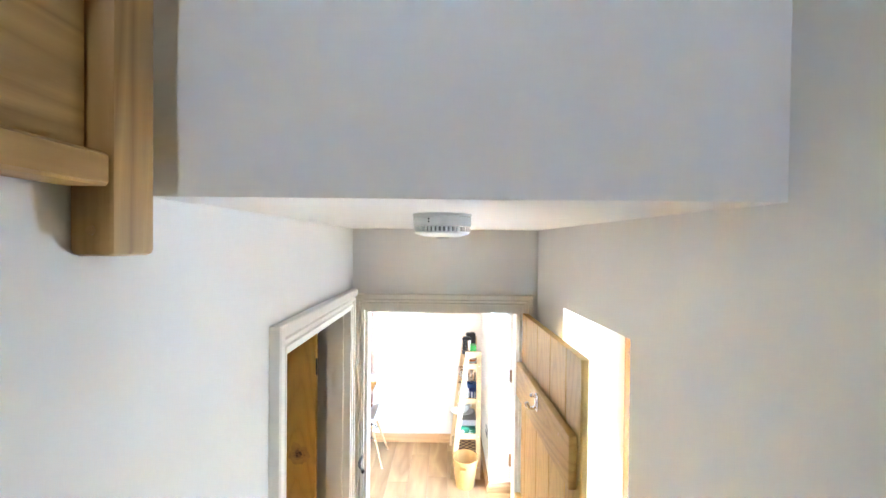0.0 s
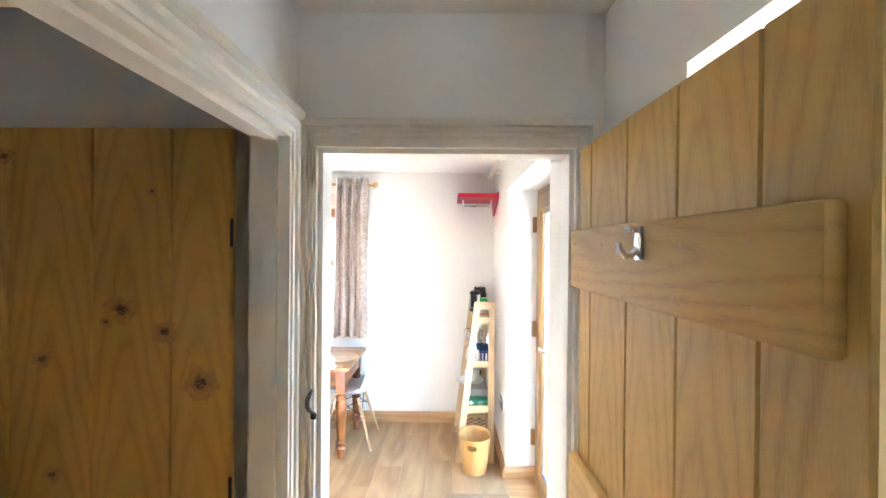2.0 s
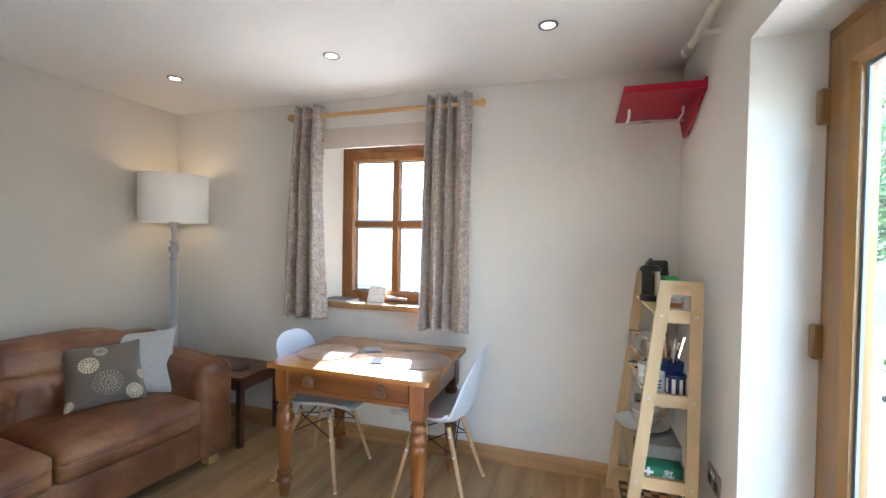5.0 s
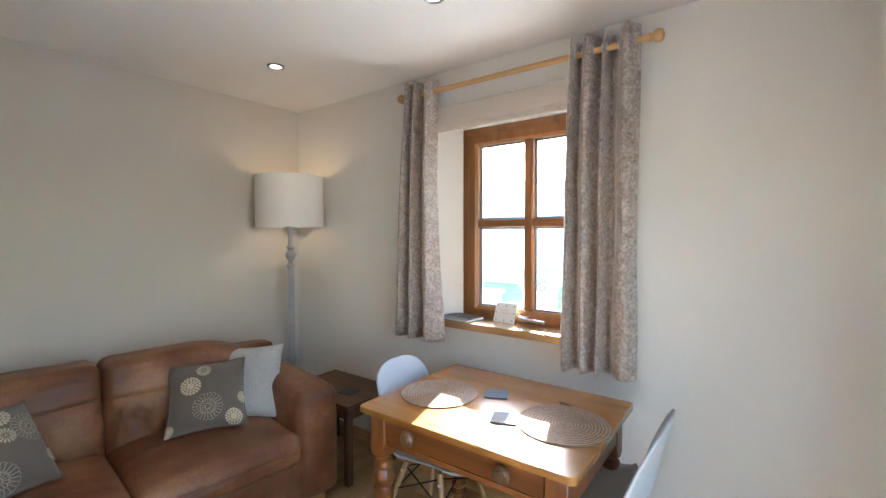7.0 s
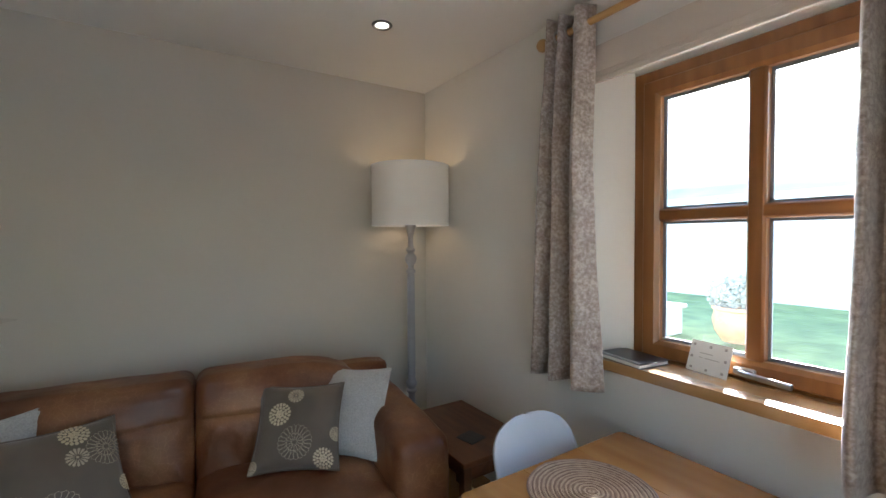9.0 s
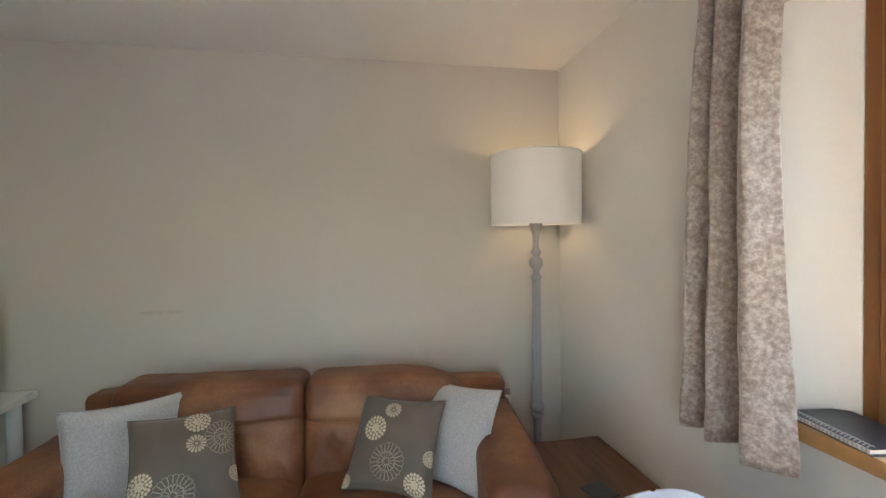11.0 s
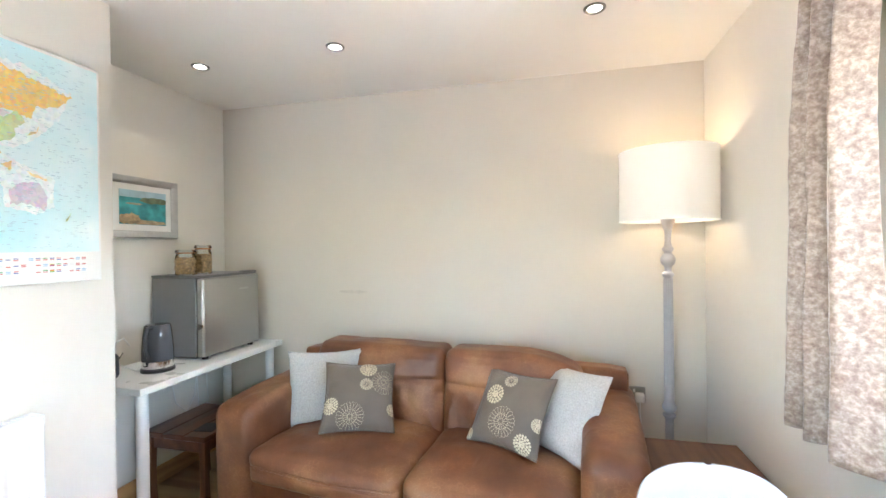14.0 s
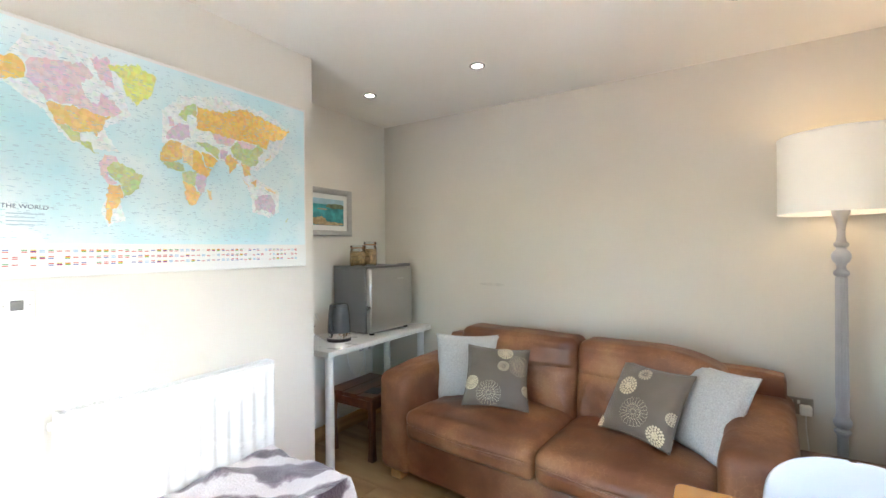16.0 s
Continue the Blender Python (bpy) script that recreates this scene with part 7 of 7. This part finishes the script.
# ---------------------------------------------------------------- outdoors
def ground_height(x, y):
    """Level round the house, rising to the drive in the east."""
    k = min(1.0, max(0.0, (x - 2.5) / 5.5))
    j = min(1.0, max(0.0, (y - 17) / 60.0))
    return -0.12 + 0.55 * k * k * (3 - 2 * k) + 2.5 * j * j


GRASS = plain("lawn_grass", (0.20, 0.25, 0.10), 0.9, 0.35, 2.5, 0.8, 90)
bm = bmesh.new()


def stretch(t):
    return math.copysign(abs(t) ** 2.6, t)


n = 90
gv = [[bm.verts.new((stretch(2 * i / n - 1) * 900, 6 + stretch(2 * j / n - 1) * 900, 0)) for j in range(n + 1)] for i in range(n + 1)]
for i in range(n + 1):
    for j in range(n + 1):
        v = gv[i][j]
        inside = -3.7 < v.co.x < 0.95 and -3 < v.co.y < 5.7
        v.co.z = -0.45 if inside else ground_height(v.co.x, v.co.y)
for i in range(n):
    for j in range(n):
        bm.faces.new((gv[i][j], gv[i + 1][j], gv[i + 1][j + 1], gv[i][j + 1]))
structure("ground", bm, GRASS, "green lawn and rough grass round the cottage", "ground", True)
GRAVEL = plain("pale_gravel", (0.46, 0.44, 0.40), 0.95, 0.25, 40, 0.9, 160)
bm = bmesh.new()
gv = [[bm.verts.new((0.86 + 14.0 * i / 28, -6 + 22.0 * j / 22, ground_height(0.86 + 14.0 * i / 28, 0) + 0.03)) for j in range(23)] for i in range(29)]
for i in range(28):
    for j in range(22):
        bm.faces.new((gv[i][j], gv[i + 1][j], gv[i + 1][j + 1], gv[i][j + 1]))
structure("drive", bm, GRAVEL, "pale gravel drive beside the cottage", "drive", True)
STONE = plain("pale_paving_stone", (0.56, 0.54, 0.49), 0.85, 0.14, 9, 0.5, 120)
terrace = tagged(new("terrace"), "pale stone slab terrace outside the doors and window", "paving", kind="structure")
slab = None
rng = random.Random(3)
for i in range(5):
    for j in range(9):
        at = (1.16 + i * 0.61, 0.6 + j * 0.61, -0.085 + rng.uniform(-0.003, 0.003) + 0.012 * i)
        if slab is None:
            slab = part("slab", boxes((-0.30, 0.30, -0.30, 0.30, 0, 0.05), bevel=0.006), STONE, terrace, smooth=False)
            ob = slab
        else:
            ob = new("slab", slab.data)
            ob.parent = terrace
        ob.location = at
for i in range(9):
    for j in range(7):
        ob = new("slab", slab.data)
        ob.parent, ob.location = terrace, (-4.6 + i * 0.61, 5.94 + j * 0.61, -0.10 + rng.uniform(-0.003, 0.003))
RENDER_W = plain("white_rendered_wall", (0.78, 0.77, 0.73), 0.9, 0.05, 1.2, 0.6, 40)
gw = thing("garden_wall", (-4, 15.6, -0.15), "white rendered garden wall beyond the lawn", "wall")
part("wall_body", boxes((-14, 11, 0, 0.3, 0, 2.55)), RENDER_W, gw)
part("coping", boxes((-14, 11, -0.05, 0.35, 2.551, 2.62), bevel=0.01), STONE, gw)
lw = thing("garden_seat", (-5.0, 10.4, -0.12), "low white rendered block seat at the lawn edge", "seat")
part("block", boxes((-0.9, 0.5, -0.25, 0.25, 0, 0.42), bevel=0.02), RENDER_W, lw)
part("seat_slab", boxes((-0.95, 0.55, -0.3, 0.3, 0.421, 0.48), bevel=0.01), STONE, lw)
TERRA = plain("terracotta", (0.60, 0.33, 0.19), 0.85, 0.12, 8, 0.3, 90)
LEAFY = plain("grey_green_foliage", (0.42, 0.43, 0.38), 0.8, 0.3, 8, 0.3, 60)
LEAF = plain("fresh_green_leaves", (0.11, 0.18, 0.05), 0.6, 0.35, 1.5, 0.3, 60)
BARK = plain("grey_brown_bark", (0.12, 0.09, 0.065), 0.9, 0.3, 9, 0.9, 30)


def leaf_cloud(blobs, count, size, seed, thin=1.0):
    """Many small folded leaves scattered through and over a set of lumps (x, y, z, r)."""
    rg = random.Random(seed)
    vs, fs = [], []
    for k in range(count):
        x, y, z, r = blobs[rg.randrange(len(blobs))]
        d = Vector((rg.gauss(0, 1), rg.gauss(0, 1), rg.gauss(0, 1) * thin)).normalized() * r * rg.uniform(0.45, 1.05) ** 0.6
        p = Vector((x, y, z)) + d
        a = Vector((rg.gauss(0, 1), rg.gauss(0, 1), rg.gauss(0, 1))).normalized()
        b = a.orthogonal().normalized()
        s = size * rg.uniform(0.6, 1.3)
        i = len(vs)
        vs += [p - a * s, p + b * s * 0.45, p + a * s, p - b * s * 0.45]
        fs += [(i, i + 1, i + 2), (i, i + 2, i + 3)]
    bm = bmesh.new()
    bv = [bm.verts.new(v) for v in vs]
    for f in fs:
        bm.faces.new([bv[i] for i in f])
    return bm


pot = thing("plant_pot", (-3.66, 10.55, -0.06), "round terracotta pot of grey lavender on the paving", "plant pot")
part("pot", turned((0.0, 0.0), (0.20, 0.0), (0.29, 0.14), (0.33, 0.30), (0.30, 0.44), (0.33, 0.46), (0.33, 0.50), (0.27, 0.50), (0.26, 0.44), (0.0, 0.43), seg=36), TERRA, pot)
part("lavender", leaf_cloud([(0, 0, 0.55, 0.28), (0.12, 0.1, 0.68, 0.24), (-0.14, -0.05, 0.66, 0.24), (0, 0, 0.78, 0.2)], 2600, 0.035, 5), LEAFY, pot, "grey-green lavender")


def tree(x, y, height, spread, seed, label):
    rg = random.Random(seed)
    t = thing("tree", (x, y, ground_height(x, y) - 0.05), label, "tree", "garden trees")
    bm = bmesh.new()
    top = height * 0.55
    tube(bm, [(0, 0, 0), (0.05 * spread, 0.02, top * 0.4), (0.02, 0.06 * spread, top * 0.8), (0.1, 0, top * 1.25)], 0.05 * spread + 0.05, 10, 0.03)
    blobs = []
    for k in range(13):
        a, z = rg.uniform(0, 6.28), rg.uniform(0.35, 1.0)
        r = spread * rg.uniform(0.45, 1.0) * (1.1 - 0.55 * abs(z - 0.6))
        tip = Vector((r * math.cos(a), r * math.sin(a), height * z))
        root = Vector((0.03, 0.03, min(top, height * z * 0.62)))
        tube(bm, [root, root.lerp(tip, 0.5) + Vector((0, 0, 0.12)), tip], 0.045, 6, 0.012)
        blobs.append((*tip, spread * rg.uniform(0.28, 0.5)))
        blobs.append((*(root.lerp(tip, 0.66)), spread * rg.uniform(0.2, 0.36)))
    part("trunk", bm, BARK, t)
    part("crown", leaf_cloud(blobs, 9000, 0.065, seed), LEAF, t, "loose crown of small green leaves")


for x, y, h, s, sd in ((4.6, 11.9, 4.8, 1.8, 11), (8.6, 5.8, 5.2, 2.0, 12), (3.2, 10.2, 4.4, 1.5, 13), (16.5, 15.2, 5.6, 2.3, 14), (14.2, 19.0, 5.6, 2.6, 15), (5.6, 15.0, 5.0, 2.0, 16), (10.6, 20.5, 5.6, 2.6, 17)):
    tree(x, y, h, s, sd, "green leafy garden tree beyond the terrace")
PINK = plain("pink_petals", (0.55, 0.22, 0.30), 0.7)
for k, (x, y, r) in enumerate(((3.9, 6.6, 0.55), (4.7, 7.3, 0.7), (5.6, 6.5, 0.6), (4.3, 8.6, 0.8), (3.3, 7.9, 0.5))):
    sh = thing("shrub", (x, y, ground_height(x, y)), "green garden shrub with a few pink flowers", "shrub", "garden shrubs")
    part("stems", bar([(0, 0, 0), (0.03, 0.02, r * 0.6), (0.0, 0.05, r)], 0.03, 6, 0.01), BARK, sh)
    part("leaves", leaf_cloud([(0, 0, r * 0.7, r * 0.75), (r * 0.4, 0, r * 0.55, r * 0.5), (-r * 0.4, 0.1, r * 0.5, r * 0.5)], 2600, 0.05, 30 + k), LEAF, sh)
    part("blossom", leaf_cloud([(0, 0, r * 0.9, r * 0.7)], 120, 0.035, 60 + k), PINK, sh, "pink flowers")
hg = thing("hedge", (-6, 18.2, 0.0), "tall uneven green hedge behind the garden wall", "hedge")
part("foliage", leaf_cloud([(-9 + 0.8 * k, 0.3 * math.sin(k), 1.2 + 0.3 * math.sin(1.7 * k), 0.95) for k in range(30)], 15000, 0.09, 77), LEAF, hg)
part("stems", boxes(*[(-9 + 0.8 * k - 0.04, -9 + 0.8 * k + 0.04, -0.04, 0.04, -0.1, 2.2) for k in range(0, 30, 2)]), BARK, hg)
# base colour lightened to imitate distance haze and glare on the hills
HILL = plain("haze_pale_hillside", (0.40, 0.42, 0.33), 0.95, 0.3, 0.02, 0.2, 0.3)
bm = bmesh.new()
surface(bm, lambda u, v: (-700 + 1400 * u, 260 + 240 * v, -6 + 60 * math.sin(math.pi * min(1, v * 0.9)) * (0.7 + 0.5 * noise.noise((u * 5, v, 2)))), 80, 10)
structure("backdrop_hills", bm, HILL, "distant green hills, haze painted into their pale colour", "hills", True)

# parked car on the drive
CARP = plain("dark_grey_car_paint", (0.022, 0.028, 0.038), 0.4, 0.03, 3, 0.01, 40, 0.0, 0.0, 0.2)
CARG = plain("tinted_car_glass", (0.03, 0.04, 0.045), 0.06, 0.05, 2, 0.0, 20)
car = thing("car", (10.78, 14.68, ground_height(10.78, 14.68) + 0.03), "dark grey estate car parked on the gravel drive", "car", turn=-40)
side = [(-2.25, 0.45), (-2.28, 0.80), (-2.15, 1.02), (-1.55, 1.62), (-1.2, 1.70), (0.25, 1.70), (0.6, 1.62), (1.25, 1.08), (2.05, 0.95), (2.25, 0.75), (2.25, 0.40), (1.75, 0.32), (-1.8, 0.32)]
bm = bmesh.new()
rows = []
for y, k in ((-0.90, 0.0), (-0.86, 0.03), (0.86, 0.03), (0.90, 0.0)):
    rows.append([bm.verts.new((x, y * (0.82 if z > 1.2 else 1.0), z + k * 0.6)) for x, z in side])
for a, b in zip(rows, rows[1:]):
    for i in range(len(side)):
        bm.faces.new((a[i], a[(i + 1) % len(side)], b[(i + 1) % len(side)], b[i]))
bm.faces.new(rows[0]), bm.faces.new(rows[-1])
body = part("body", bm, CARP, car)
for x0, x1, xt0, xt1 in ((-1.55, -0.62, -1.35, -0.62), (-0.54, 0.32, -0.54, 0.18), (0.40, 1.0, 0.30, 0.52)):
    bm = bmesh.new()
    vs = [bm.verts.new((x, -0.905 if z < 1.2 else -0.745, z)) for x, z in ((x0, 1.10), (x1, 1.10), (xt1, 1.60), (xt0, 1.60))]
    bm.faces.new(vs)
    part("side_window", bm, CARG, body, "tinted side window", False).modifiers.new("thickness", "SOLIDIFY").thickness = 0.01
for wx in (-1.38, 1.40):
    for wy in (-0.86, 0.86):
        wl = part("wheel", moved(turned((0.0, -0.09), (0.30, -0.09), (0.34, -0.06), (0.34, 0.06), (0.30, 0.09), (0.0, 0.09), seg=28), Matrix.Translation((wx, wy, 0.34)) @ Matrix.Rotation(math.pi / 2, 4, "X")), DARKPL, car, "black tyre")
        part("rim", moved(turned((0.0, 0.0), (0.20, 0.0), (0.21, 0.02), (0.0, 0.03), seg=20), Matrix.Translation((wx, wy - math.copysign(0.09, -wy), 0.34)) @ Matrix.Rotation(math.pi / 2 * (1 if wy < 0 else -1), 4, "X")), BRUSHED, wl, "silver wheel rim")
part("sill_trim", boxes((-1.0, 1.0, -0.915, -0.89, 0.36, 0.44), bevel=0.01), BRUSHED, body)
part("mirror", moved(soft(0.16, 0.20, 0.13, 0.04, 6), Matrix.Translation((0.86, -1.0, 1.14))), CARP, body)
part("headlight", moved(soft(0.20, 0.34, 0.16, 0.05, 6), Matrix.Translation((2.13, -0.66, 0.80))), GLASS, car)

# ---------------------------------------------------------------- floor boards, last
floor = tagged(new("floor"), "pale oak laminate boards with visible grain", "floor", kind="structure")
board = None
rng = random.Random(12)
pw, pl = 0.192, 1.285
for i in range(20):
    x = W + pw / 2 + i * pw
    if x - pw / 2 > EW:
        break
    start = 1.9 - rng.uniform(0.0, 1.0)
    lo = NOOKY if x < NOOKX else (2.34 if x > HL - 0.1 else MAPY)
    for k in range(5):
        y0, y1 = start + k * pl, start + (k + 1) * pl
        y0, y1 = max(y0, lo - 0.02), min(y1, N)
        if y1 - y0 < 0.05:
            continue
        if y1 - y0 > pl - 1e-4 and x + pw / 2 < EW:
            if board is None:
                board = part("plank", boxes((-pw / 2 + 0.0006, pw / 2 - 0.0006, -pl / 2 + 0.0006, pl / 2 - 0.0006, -0.018, 0.0), bevel=0.0012), PLANK, floor, smooth=False)
                ob = board
            else:
                ob = new("plank", board.data)
                ob.parent = floor
            ob.location = (x, (y0 + y1) / 2, FZ)
        else:
            ob = part("plank", boxes((-pw / 2 + 0.0006, min(pw / 2 - 0.0006, EW + 0.005 - x), -(y1 - y0) / 2 + 0.0006, (y1 - y0) / 2 - 0.0006, -0.018, 0.0), bevel=0.0012), PLANK, floor, smooth=False)
            ob.location = (x, (y0 + y1) / 2, FZ)
for i in range(5):
    x = HL + pw / 2 + i * pw
    ob = part("plank", boxes((-pw / 2 + 0.0006, min(pw / 2 - 0.0006, HR - x), -0.50, 0.497, -0.018, 0.0), bevel=0.0012), PLANK, floor, smooth=False)
    ob.location = (x, 1.832, FZ)
part("threshold", boxes((EW, 0.60, DY0, DY1, 0.0, 0.032)), SKIRT, floor, "oak threshold below the glazed doors")
part("side_room_floor", boxes((-1.9, HL, 0.4, 2.36, 0.0, 0.028)), PLANK, floor)
